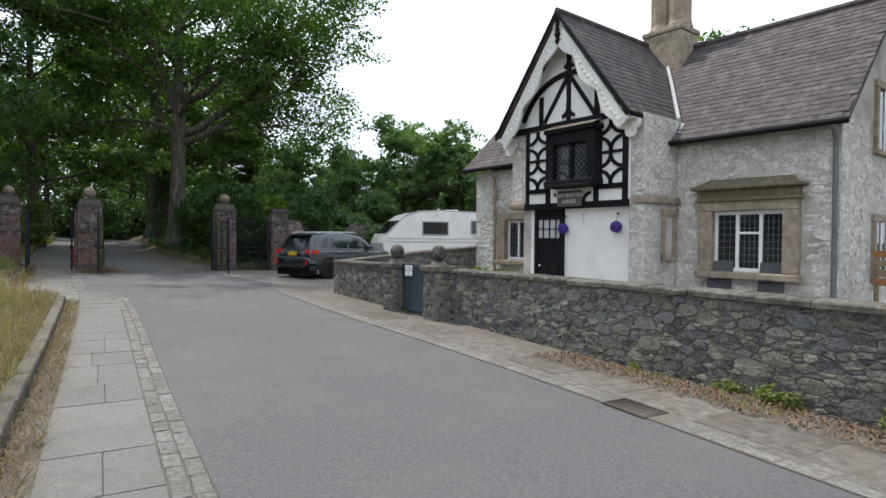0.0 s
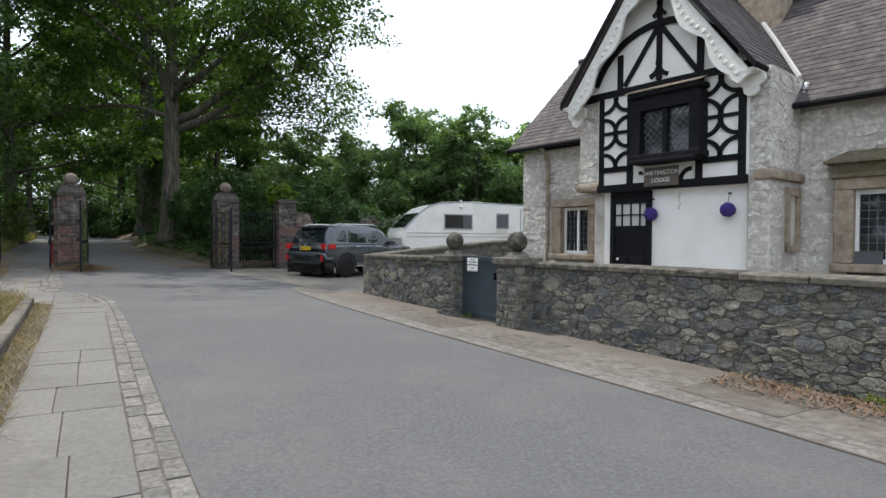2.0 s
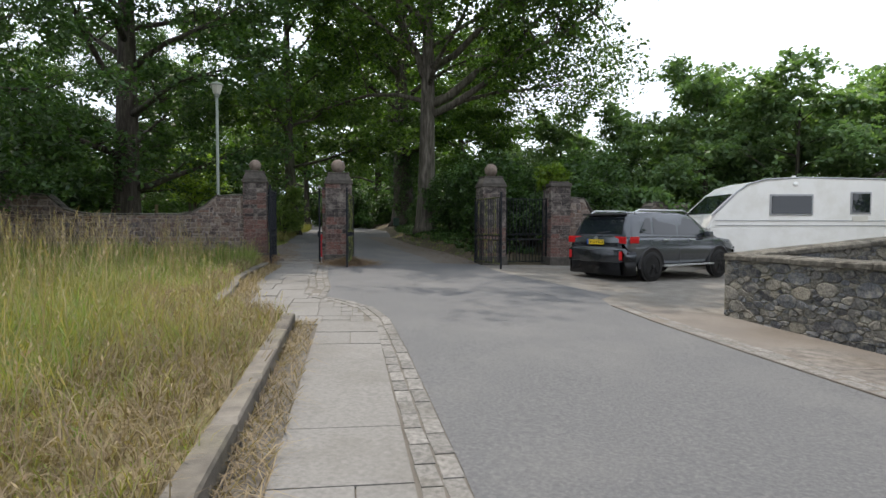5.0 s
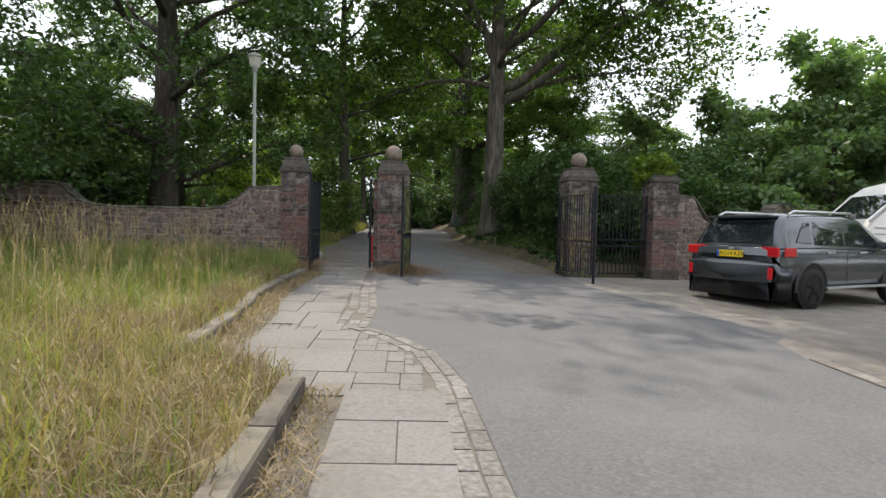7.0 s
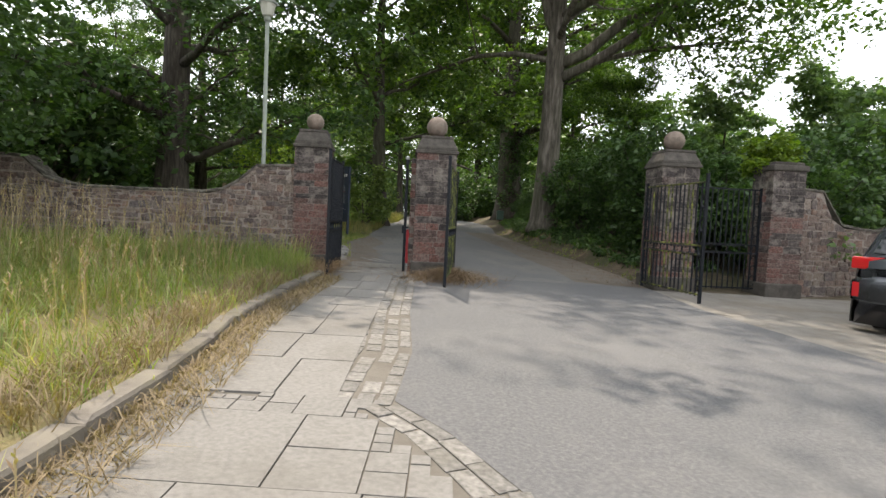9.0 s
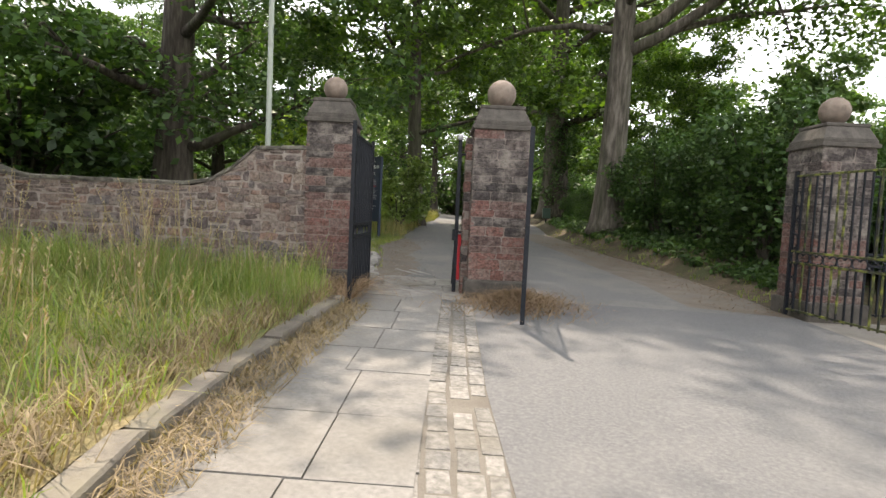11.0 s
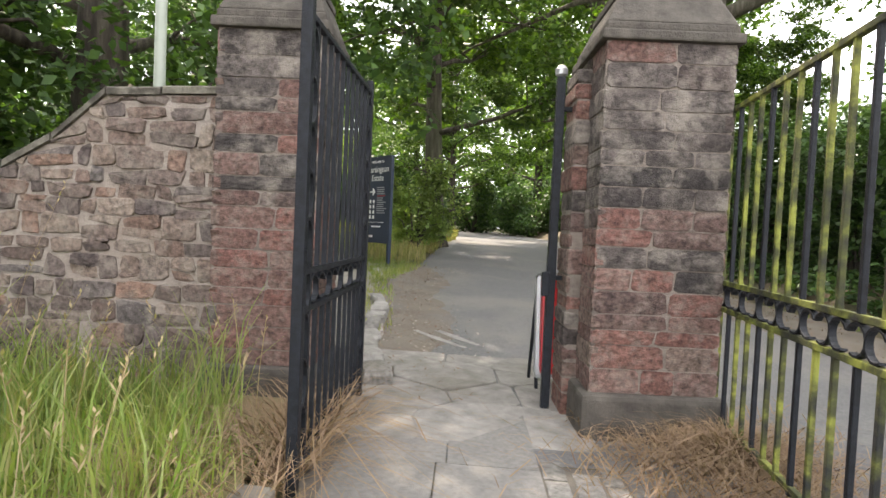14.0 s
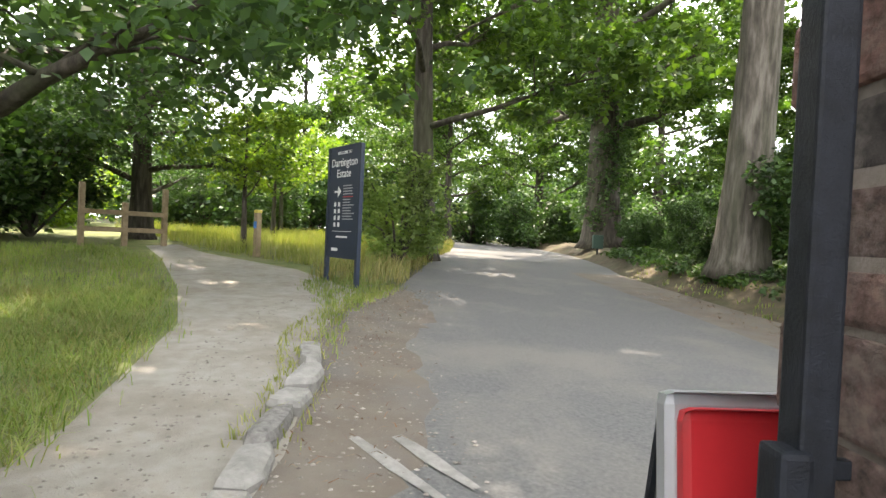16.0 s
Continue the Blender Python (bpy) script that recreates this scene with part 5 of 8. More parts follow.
for x0, x1 in ((0.04, 0.60), (2.12, 2.74)):
    for z0, z1 in ((2.90, 3.62), (3.62, 4.34)):
        r = 0.5 * (x1 - x0) + 0.012
        for cx, cz, a in ((x0, z0, 0), (x1, z0, 90), (x1, z1, 180), (x0, z1, 270)):
            arc_timber(cx, cz, r, a, a + 90, 0.075)
        timbers("timber", [((x0, z0), (x1, z0), 0.06)])

# oriel window
bm = bmesh.new()
box(bm, 1.52, -0.16, 3.0, 1.42, 0.40, 0.12, 0.02)
oriel = hpart("oriel_window", bm, BLACKTIMBER, "black painted oriel window")
for nm, spec in (("sill_moulding", (1.52, -0.20, 2.92, 1.30, 0.42, 0.07, 0.02)), ("jamb", (0.94, -0.14, 3.56, 0.20, 0.32, 1.10, 0.01)), ("jamb", (2.10, -0.14, 3.56, 0.20, 0.32, 1.10, 0.01)), ("head", (1.52, -0.14, 4.02, 1.296, 0.316, 0.26, 0.01)), ("cornice", (1.52, -0.16, 4.2, 1.42, 0.42, 0.10, 0.02)), ("mullion", (1.52, -0.17, 3.5, 0.09, 0.18, 0.95, 0.01))):
    bm = bmesh.new()
    box(bm, *spec)
    part(nm, bm, BLACKTIMBER, oriel)
bm = bmesh.new()
prism(bm, [(0.78, -0.40, 4.26), (2.26, -0.40, 4.26), (2.2, 0.0, 4.40), (0.84, 0.0, 4.40)], (0, 0, -0.02))
part("lead_flashing", bm, DRESSED, oriel)


def lattice(parent, x0, x1, z0, z1, y, step, diamond, bar=0.012):
    """Lead bars on a pane."""
    bm = bmesh.new()
    box(bm, (x0 + x1) / 2, y, (z0 + z1) / 2, x1 - x0, 0.008, z1 - z0)
    part("pane", bm, PANE, parent)
    bm = bmesh.new()
    if diamond:
        w, h = x1 - x0, z1 - z0
        k = -h
        while k < w:
            for flip in (1, -1):
                a, b = max(0, k), min(w, k + h)
                if b > a:
                    p = [(a, a - k), (b, b - k)]
                    if flip < 0:
                        p = [(w - q[0], q[1]) for q in p]
                    tube(bm, [(x0 + q[0], y - 0.008, z0 + q[1]) for q in p], bar / 2, 4)
            k += step
    else:
        n = max(1, round((x1 - x0) / step))
        for i in range(1, n):
            x = x0 + (x1 - x0) * i / n
            tube(bm, [(x, y - 0.008, z0), (x, y - 0.008, z1)], bar / 2, 4)
        n = max(1, round((z1 - z0) / (step * 1.25)))
        for i in range(1, n):
            z = z0 + (z1 - z0) * i / n
            tube(bm, [(x0, y - 0.008, z), (x1, y - 0.008, z)], bar / 2, 4)
    part("lead_lattice", bm, LEADED, parent)


lattice(oriel, 1.06, 1.47, 3.06, 3.90, -0.17, 0.13, True)
lattice(oriel, 1.57, 1.98, 3.06, 3.90, -0.17, 0.13, True)

# carved bargeboards
for sgn in (-1, 1):
    top_p, foot = Vector((GC, 0, GZ - 0.16)), Vector((GC + sgn * (HALF - 0.06), 0, GE - 0.14))
    d = foot - top_p
    nrm = Vector((-d.z, 0, d.x)).normalized()
    if nrm.z > 0:
        nrm = -nrm
    n = 44
    outer = [top_p + d * (i / n) for i in range(n + 1)]
    inner = []
    for i in range(n + 1):
        f = i / n
        w = 0.20 + 0.15 * abs(math.sin(f * math.pi * 3.0)) ** 1.3 + (0.06 if f > 0.94 else 0)
        inner.append(outer[i] + nrm * w)
    bm = bmesh.new()
    ring = [(p.x, yb + 0.05, p.z) for p in outer] + [(p.x, yb + 0.05, p.z) for p in inner[::-1]]
    prism(bm, ring, (0, 0.06, 0))
    bb = hpart("bargeboard", bm, CREAMTRIM, "white carved wavy bargeboard")
    for i in range(2, n - 1, 2):
        bm = bmesh.new()
        c = outer[i].lerp(inner[i], 0.55)
        bmesh.ops.create_icosphere(bm, subdivisions=1, radius=0.05, matrix=Matrix.Translation((c.x, yb + 0.05, c.z)) @ Matrix.Diagonal((1, 0.5, 1, 1)))
        part("carved_boss", bm, CREAMTRIM, bb)
    bm = bmesh.new()
    fx = GC + sgn * (HALF - 0.16)
    box(bm, fx, 0.0, GE - 0.10, 0.36, 0.75, 0.06, 0.01)
    for dx, dz in ((-0.10, -0.2), (0.10, -0.2), (0.0, -0.36)):
        prism(bm, [(fx + dx + 0.12 * math.cos(radians(24 * i)), -0.14 + 0.02 * dx, GE + dz + 0.12 * math.sin(radians(24 * i))) for i in range(15)], (0, 0.09 - 0.1 * dx, 0))
    hpart("trefoil_bracket", bm, CREAMTRIM)
bm = bmesh.new()
lathe(bm, [(0.03, -0.62), (0.07, -0.55), (0.05, -0.46), (0.09, -0.4), (0.06, -0.32), (0.055, 0.0)], GC, yb + 0.06, GZ - 0.12, 10)
hpart("gable_pendant", bm, BLACKTIMBER, "turned black pendant at the gable top")

# door
door = hpart("door_1", (lambda b: (box(b, 0.22, 0.10, 1.22, 0.09, 0.12, 2.34, 0.01), box(b, 1.02, 0.10, 1.22, 0.09, 0.12, 2.34, 0.01), box(b, 0.62, 0.10, 2.37, 0.89, 0.12, 0.10, 0.01), b)[-1])(bmesh.new()), BLACKTIMBER, "black front door with a glazed upper light")
bm = bmesh.new()
box(bm, 0.62, 0.11, 0.90, 0.72, 0.05, 1.66, 0.01)
for px in (0.44, 0.80):
    box(bm, px, 0.075, 0.65, 0.26, 0.03, 0.9, 0.01)
box(bm, 0.62, 0.10, 2.25, 0.72, 0.05, 0.14, 0.005)
part("door_leaf", bm, BLACKTIMBER, door)
bm = bmesh.new()
box(bm, 0.62, 0.12, 1.95, 0.72, 0.01, 0.45)
part("net_curtain", bm, plain("net_curtain_cloth", (0.5, 0.51, 0.5), rough=0.9, bump=0.2), door, "pale curtain behind the door light")
for px in (0.42, 0.62, 0.82):
    bm = bmesh.new()
    box(bm, px, 0.10, 1.95, 0.022, 0.03, 0.45)
    part("glazing_bar", bm, BLACKTIMBER, door)
bm = bmesh.new()
box(bm, 0.62, 0.10, 1.95, 0.72, 0.03, 0.022)
part("glazing_bar", bm, BLACKTIMBER, door)
bm = bmesh.new()
bmesh.ops.create_icosphere(bm, subdivisions=2, radius=0.03, matrix=Matrix.Translation((0.36, 0.04, 1.05)))
part("door_knob", bm, SILVER, door)
bm = bmesh.new()
box(bm, 0.55, 0.10, 2.46, 0.3, 0.1, 0.05, 0.01)
hpart("porch_light", bm, WHITEPAINT)


def words(name, text, size, m, mat, parent, align="CENTER"):
    cu = bpy.data.curves.new(name, "FONT")
    cu.body, cu.size, cu.align_x, cu.align_y, cu.extrude = text, size, align, "CENTER", 0.002
    tmp = bpy.data.objects.new(name, cu)
    me = bpy.data.meshes.new_from_object(tmp)
    bpy.data.objects.remove(tmp)
    ob = mesh_part(name, me, mat, parent)
    ob.matrix_basis = m
    return ob


bm = bmesh.new()
box(bm, 1.36, -0.075, 2.65, 0.70, 0.03, 0.36, 0.008)
board = hpart("name_board", bm, plain("brown_sign_board", (0.12, 0.10, 0.085), rough=0.7, bump=0.2), "brown board lettered in white")
words("lettering", "DARTINGTON", 0.115, pose(1.36, -0.094, 2.72, 90, 0, 0), WHITEINK, board)
words("lettering", "LODGE", 0.115, pose(1.36, -0.094, 2.58, 90, 0, 0), WHITEINK, board)
arc_timber(0.86, 2.56, 0.20, 0, 90, 0.07)
arc_timber(1.92, 2.56, 0.20, 90, 180, 0.07)


# stone windows
def stone_window(name, x0, x1, z0, z1, y, lights, label, hood, step):
    bm = bmesh.new()
    box(bm, (x0 + x1) / 2, y - 0.05, z0 - 0.08, x1 - x0 + 0.62, 0.26, 0.14, 0.03)
    win = hpart(name, bm, DRESSED, label)
    for nm, spec in (("jamb_stone", (x0 - 0.14, y, (z0 + z1) / 2, 0.28, 0.16, z1 - z0 + 0.01, 0.02)), ("jamb_stone", (x1 + 0.14, y, (z0 + z1) / 2, 0.28, 0.16, z1 - z0 + 0.01, 0.02)), ("lintel", ((x0 + x1) / 2, y, z1 + 0.11, x1 - x0 + 0.56, 0.156, 0.2, 0.02))):
        bm = bmesh.new()
        box(bm, *spec)
        part(nm, bm, DRESSED, win)
    if hood:
        c = (x0 + x1) / 2
        bm = bmesh.new()
        box(bm, c, y - 0.03, z1 + 0.24, x1 - x0 + 0.66, 0.24, 0.08, 0.02)
        box(bm, c, y - 0.01, z1 + 0.36, x1 - x0 + 0.60, 0.20, 0.18, 0.02)
        box(bm, c, y - 0.07, z1 + 0.47, x1 - x0 + 0.80, 0.34, 0.06, 0.02)
        prism(bm, [(x0 - 0.36, y - 0.22, z1 + 0.50), (x1 + 0.36, y - 0.22, z1 + 0.50), (x1 + 0.12, y + 0.08, z1 + 0.68), (x0 - 0.10, y + 0.08, z1 + 0.68)], (0, 0.02, -0.03))
        part("hood", bm, material("mossy_hood", [(0.08, 0.065, 0.042), (0.15, 0.125, 0.085), (0.24, 0.21, 0.16)], scale=12, rough=0.95, bump=0.8, bump_scale=30, stains=(0.09, 0.09, 0.035), stain_scale=3, stain_amount=0.7), win, "mossy stone hood over the window")
    n = len(lights) - 1
    bm = bmesh.new()
    f = 0.035
    for x in lights:
        box(bm, x, y + 0.14, (z0 + z1) / 2, 0.065, 0.06, z1 - z0)
    box(bm, (x0 + x1) / 2, y + 0.142, z0 + f, x1 - x0, 0.06, 0.07)
    box(bm, (x0 + x1) / 2, y + 0.142, z1 - f, x1 - x0, 0.06, 0.07)
    part("window_frame", bm, WINDOWFRAME, win, "white painted frame")
    for a, b in zip(lights, lights[1:]):
        lattice(win, a + f, b - f, z0 + 0.07, z1 - 0.07, y + 0.15, step, False)
    return win


w1 = stone_window("window_1", 4.08, 5.42, 1.08, 2.30, 1.24, [4.09, 4.52, 4.97, 5.41], "wide leaded window in a dressed stone surround", True, 0.105)
bm = bmesh.new()
box(bm, 4.745, 1.365, 1.86, 0.40, 0.05, 0.045)
part("transom", bm, WINDOWFRAME, w1)
w2 = stone_window("window_2", -2.04, -1.22, 1.10, 2.24, 1.24, [-2.03, -1.63, -1.23], "leaded casement window in a dressed stone surround", False, 0.12)
bm = bmesh.new()
for cx in (-1.95, -1.78, -1.45):
    tube(bm, [(cx, 1.44, 1.15), (cx + 0.02, 1.45, 1.7), (cx, 1.44, 2.2)], 0.06, 6)
part("curtain", bm, plain("cream_curtain", (0.55, 0.53, 0.48), rough=0.9), w2)
bm = bmesh.new()
for cx in (4.16, 4.26, 4.36):
    tube(bm, [(cx, 1.46, 1.12), (cx + 0.02, 1.47, 1.7), (cx, 1.46, 2.25)], 0.05, 6)
part("curtain", bm, plain("white_net", (0.6, 0.62, 0.62), rough=0.9), w1)
# things on the inner sill
sill = thing("sill_shelf", HOUSE @ pose(4.75, 1.62, 1.06), "pale inner window shelf of the lodge", "shelf", kind="structure")
bm = bmesh.new()
box(bm, 0, 0, 0, 1.34, 0.36, 0.03, 0.005)
part("board", bm, WINDOWFRAME, sill)
bm = bmesh.new()
box(bm, 0, 0, 0.16, 0.36, 0.02, 0.30, 0.005)
pic = solo("framed_picture", bm, WHITEINK, HOUSE @ pose(4.76, 1.56, 1.075), "small white-framed blue picture standing on the window shelf", "picture")
bm = bmesh.new()
box(bm, 0, -0.012, 0.14, 0.30, 0.01, 0.20)
part("print", bm, plain("blue_print", (0.06, 0.12, 0.32), rough=0.5, vary=0.5, scale=30), pic)
bm = bmesh.new()
box(bm, 0, 0, 0.05, 0.22, 0.12, 0.10, 0.01)
pot = solo("flower_box", bm, plain("teal_box", (0.05, 0.30, 0.33)), HOUSE @ pose(4.30, 1.56, 1.075), "teal flower box with red and yellow blooms on the window shelf", "flower box")
for i in range(9):
    bm = bmesh.new()
    bmesh.ops.create_icosphere(bm, subdivisions=1, radius=0.022, matrix=Matrix.Translation((-0.09 + 0.022 * i, -0.01 * (i % 2), 0.12 + 0.015 * (i % 3))))
    part("bloom", bm, (REDLENS, YELLOW, OAKLEAF)[i % 3], pot)
bm = bmesh.new()
lathe(bm, [(0.03, 0), (0.05, 0.03), (0.045, 0.08), (0.02, 0.12), (0.025, 0.16), (0.01, 0.19)], 0, 0, 0, 12)
solo("china_bird", bm, WHITEINK, HOUSE @ pose(5.06, 1.56, 1.40) , "small white china bird hanging inside the window", "ornament", smooth=True)

# side of the bay: blocked light; east gable windows
bm = bmesh.new()
for b in ((3.25, 0.72, 1.75, 0.08, 0.10, 1.0), (3.25, 1.18, 1.75, 0.08, 0.10, 1.0), (3.25, 0.95, 2.30, 0.10, 0.60, 0.14), (3.25, 0.95, 1.30, 0.10, 0.56, 0.10)):
    box(bm, *b, 0.01)
hpart("blocked_window", bm, DRESSED, "blocked side window in a moulded stone frame")
for z0, z1, y0, y1 in ((3.55, 4.75, 3.2, 4.6), (1.0, 2.1, 3.2, 4.4)):
    w = hpart("window_3", (lambda b: (box(b, 6.34, (y0 + y1) / 2, z1 + 0.08, 0.10, y1 - y0 + 0.3, 0.14, 0.01), box(b, 6.34, (y0 + y1) / 2, z0 - 0.06, 0.14, y1 - y0 + 0.3, 0.10, 0.01), box(b, 6.34, y0 - 0.06, (z0 + z1) / 2, 0.10, 0.12, z1 - z0, 0.01), box(b, 6.34, y1 + 0.06, (z0 + z1) / 2, 0.10, 0.12, z1 - z0, 0.01), b)[-1])(bmesh.new()), DRESSED, "side window with stone frame")
    bm = bmesh.new()
    box(bm, 6.33, (y0 + y1) / 2, (z0 + z1) / 2, 0.02, y1 - y0, z1 - z0)
    part("pane", bm, PANE, w)
    for q in (0.33, 0.66):
        bm = bmesh.new()
        box(bm, 6.345, y0 + (y1 - y0) * q, (z0 + z1) / 2, 0.03, 0.05, z1 - z0)
        part("mullion", bm, WINDOWFRAME, w)

# gutters and pipes
bm = bmesh.new()
tube(bm, [(3.16, 0.95, 3.80), (6.52, 0.95, 3.80)], 0.055, 8)
hpart("gutter", bm, BLACKTIMBER, "black eaves gutter")
bm = bmesh.new()
tube(bm, [(-3.68, 0.95, 3.80), (-0.62, 0.95, 3.80)], 0.055, 8)
hpart("gutter", bm, BLACKTIMBER)
bm = bmesh.new()
tube(bm, [(GC + HALF + 0.02, yb + 0.05, GE - 0.05), (GC + HALF + 0.02, 1.5, GE - 0.05)], 0.05, 8)
hpart("gutter", bm, BLACKTIMBER)
bm = bmesh.new()
tube(bm, [(6.28, 0.95, 3.76), (6.26, 1.2, 3.5), (6.26, 1.22, 0.1)], 0.045, 8)
hpart("downpipe", bm, plain("verdigris_pipe", (0.11, 0.125, 0.12), rough=0.6, bump=0.2, vary=0.3), "peeling grey-green downpipe")
bm = bmesh.new()
tube(bm, [(-2.5, 0.95, 3.76), (-2.5, 1.2, 3.45), (-2.5, 1.22, 0.1)], 0.045, 8)
hpart("downpipe", bm, DRESSED)
bm = bmesh.new()
tube(bm, [(3.3, 1.40, 4.25), (3.3, 1.24, 4.05), (3.3, 1.2, 3.82)], 0.05, 8)
hpart("downpipe", bm, GREYMETAL)

bm = bmesh.new()
tube(bm, [(3.17, 1.44, 4.40), (2.3, 2.64, 5.58), (1.34, 3.94, 6.82)], 0.045, 6)
hpart("valley_flashing", bm, plain("pale_lead", (0.42, 0.42, 0.42), rough=0.5, vary=0.2), "pale lead flashing in the roof valley")

# rough stones of the lodge walls
LIMESTONES = material("limewashed_stones", [(0.60, 0.57, 0.52), (0.66, 0.635, 0.59), (0.54, 0.515, 0.465), (0.70, 0.675, 0.63), (0.63, 0.60, 0.55)], scale=14, grain=(0.5, 1.25), by="object", rough=0.92, bump=1.0, bump_scale=14, stains=(0.36, 0.335, 0.29), stain_scale=2.6, stain_amount=0.6)
hrng = random.Random(12)


def stones_on(x0, z0, x1, z1, holes, place, limit=0, mat=None):
    cells = []
    for poly in rubble_cells(x1 - x0, z0, z1, 0.27, 0.10, hrng):
        r = [x0 + min(p[0] for p in poly), min(p[1] for p in poly), x0 + max(p[0] for p in poly), max(p[1] for p in poly)]
        if r[3] > z1 + 0.03 or any(r[0] < h[2] and r[2] > h[0] and r[1] < h[3] and r[3] > h[1] for h in holes):
            continue
        cells.append([(min(x1, max(x0, x0 + p[0])), min(z1, p[1])) for p in poly])
    lay_cells(cells, mat or LIMESTONES, house, 0.046, hrng, None, limit, 0.001, 0.12, place, 0.7)


stones_on(3.24, YARD, 6.32, 3.74, [(3.8, 0.95, 5.72, 2.52)], Matrix.Translation((0, 1.315, 0)))
stones_on(-3.42, YARD, 0.0, 3.72, [(-2.33, 0.95, -0.94, 2.46)], Matrix.Translation((0, 1.315, 0)))
stones_on(2.90, YARD, 3.22, 2.46, [], Matrix.Translation((0, 0.045, 0)))
stones_on(2.90, 2.64, 3.22, 4.33, [], Matrix.Translation((0, 0.045, 0)))
stones_on(-0.58, 2.64, -0.06, 4.33, [], Matrix.Translation((0, 0.045, 0)))
stones_on(0.0, 2.66, 1.52, 4.3, [], Matrix.Translation((3.215, 0, 0)) @ pose(0, 0, 0, 0, 0, 90))
stones_on(0.04, YARD, 1.28, 2.46, [(0.62, 1.2, 1.28, 2.4)], Matrix.Translation((3.215, 0, 0)) @ pose(0, 0, 0, 0, 0, 90))
stones_on(1.3, YARD, 6.6, 4.0, [(3.0, 0.9, 4.7, 2.3), (3.0, 3.4, 4.8, 4.0)], Matrix.Translation((6.305, 0, 0)) @ pose(0, 0, 0, 0, 0, 90))

# purple flower balls
def flower_ball(x, z):
    bm = bmesh.new()
    bmesh.ops.create_icosphere(bm, subdivisions=4, radius=0.125)
    for v in bm.verts:
        v.co *= 1 + 0.10 * noise.noise(v.co * 60) + 0.05 * noise.noise(v.co * 20)
    ob = solo("flower_ball", bm, PURPLE, HOUSE @ pose(x, 0.02, z), "purple artificial flower ball hanging on the white wall", "flower ball", "flower balls on the lodge", smooth=True)
    bm = bmesh.new()
    tube(bm, [(0, 0, 0.1), (0, 0.06, 0.28)], 0.006, 5)
    part("hanging_wire", bm, IRON, ob)
    bm = bmesh.new()
    box(bm, 0, 0.08, 0.29, 0.03, 0.1, 0.03, 0.005)
    part("hook", bm, IRON, ob)


flower_ball(1.10, 1.95)
flower_ball(2.56, 1.98)
bm = bmesh.new()
for k in range(5):
    tube(bm, [(0.02 * math.cos(k * 2), 0, -0.06 * k), (0.03 * math.sin(k * 3), 0, -0.06 * k - 0.05), (0, 0, -0.06 * k - 0.06)], 0.006, 5)
solo("wind_chime", bm, TIMBER, HOUSE @ pose(1.63, 0.11, 2.33), "thin string wind chime hanging on the white wall", "wind chime")

# iron gates
def ribbon(bm, pts, thick, wide):
    """A flat iron band bent along pts in the plane of the gate."""
    rings = []
    n = len(pts)
    for i, p in enumerate(pts):
        a, b = Vector(pts[max(i - 1, 0)]), Vector(pts[min(i + 1, n - 1)])
        d = (b - a).normalized()
        o = Vector((-d.z, 0, d.x)) * thick / 2
        w = Vector((0, wide / 2, 0))
        p = Vector(p)
        rings.append([bm.verts.new(p + o + w), bm.verts.new(p + o - w), bm.verts.new(p - o - w), bm.verts.new(p - o + w)])
    for u, v in zip(rings, rings[1:]):
        for k in range(4):
            bm.faces.new((u[k], u[(k + 1) % 4], v[(k + 1) % 4], v[k]))
    bm.faces.new(rings[0])
    bm.faces.new(rings[-1][::-1])


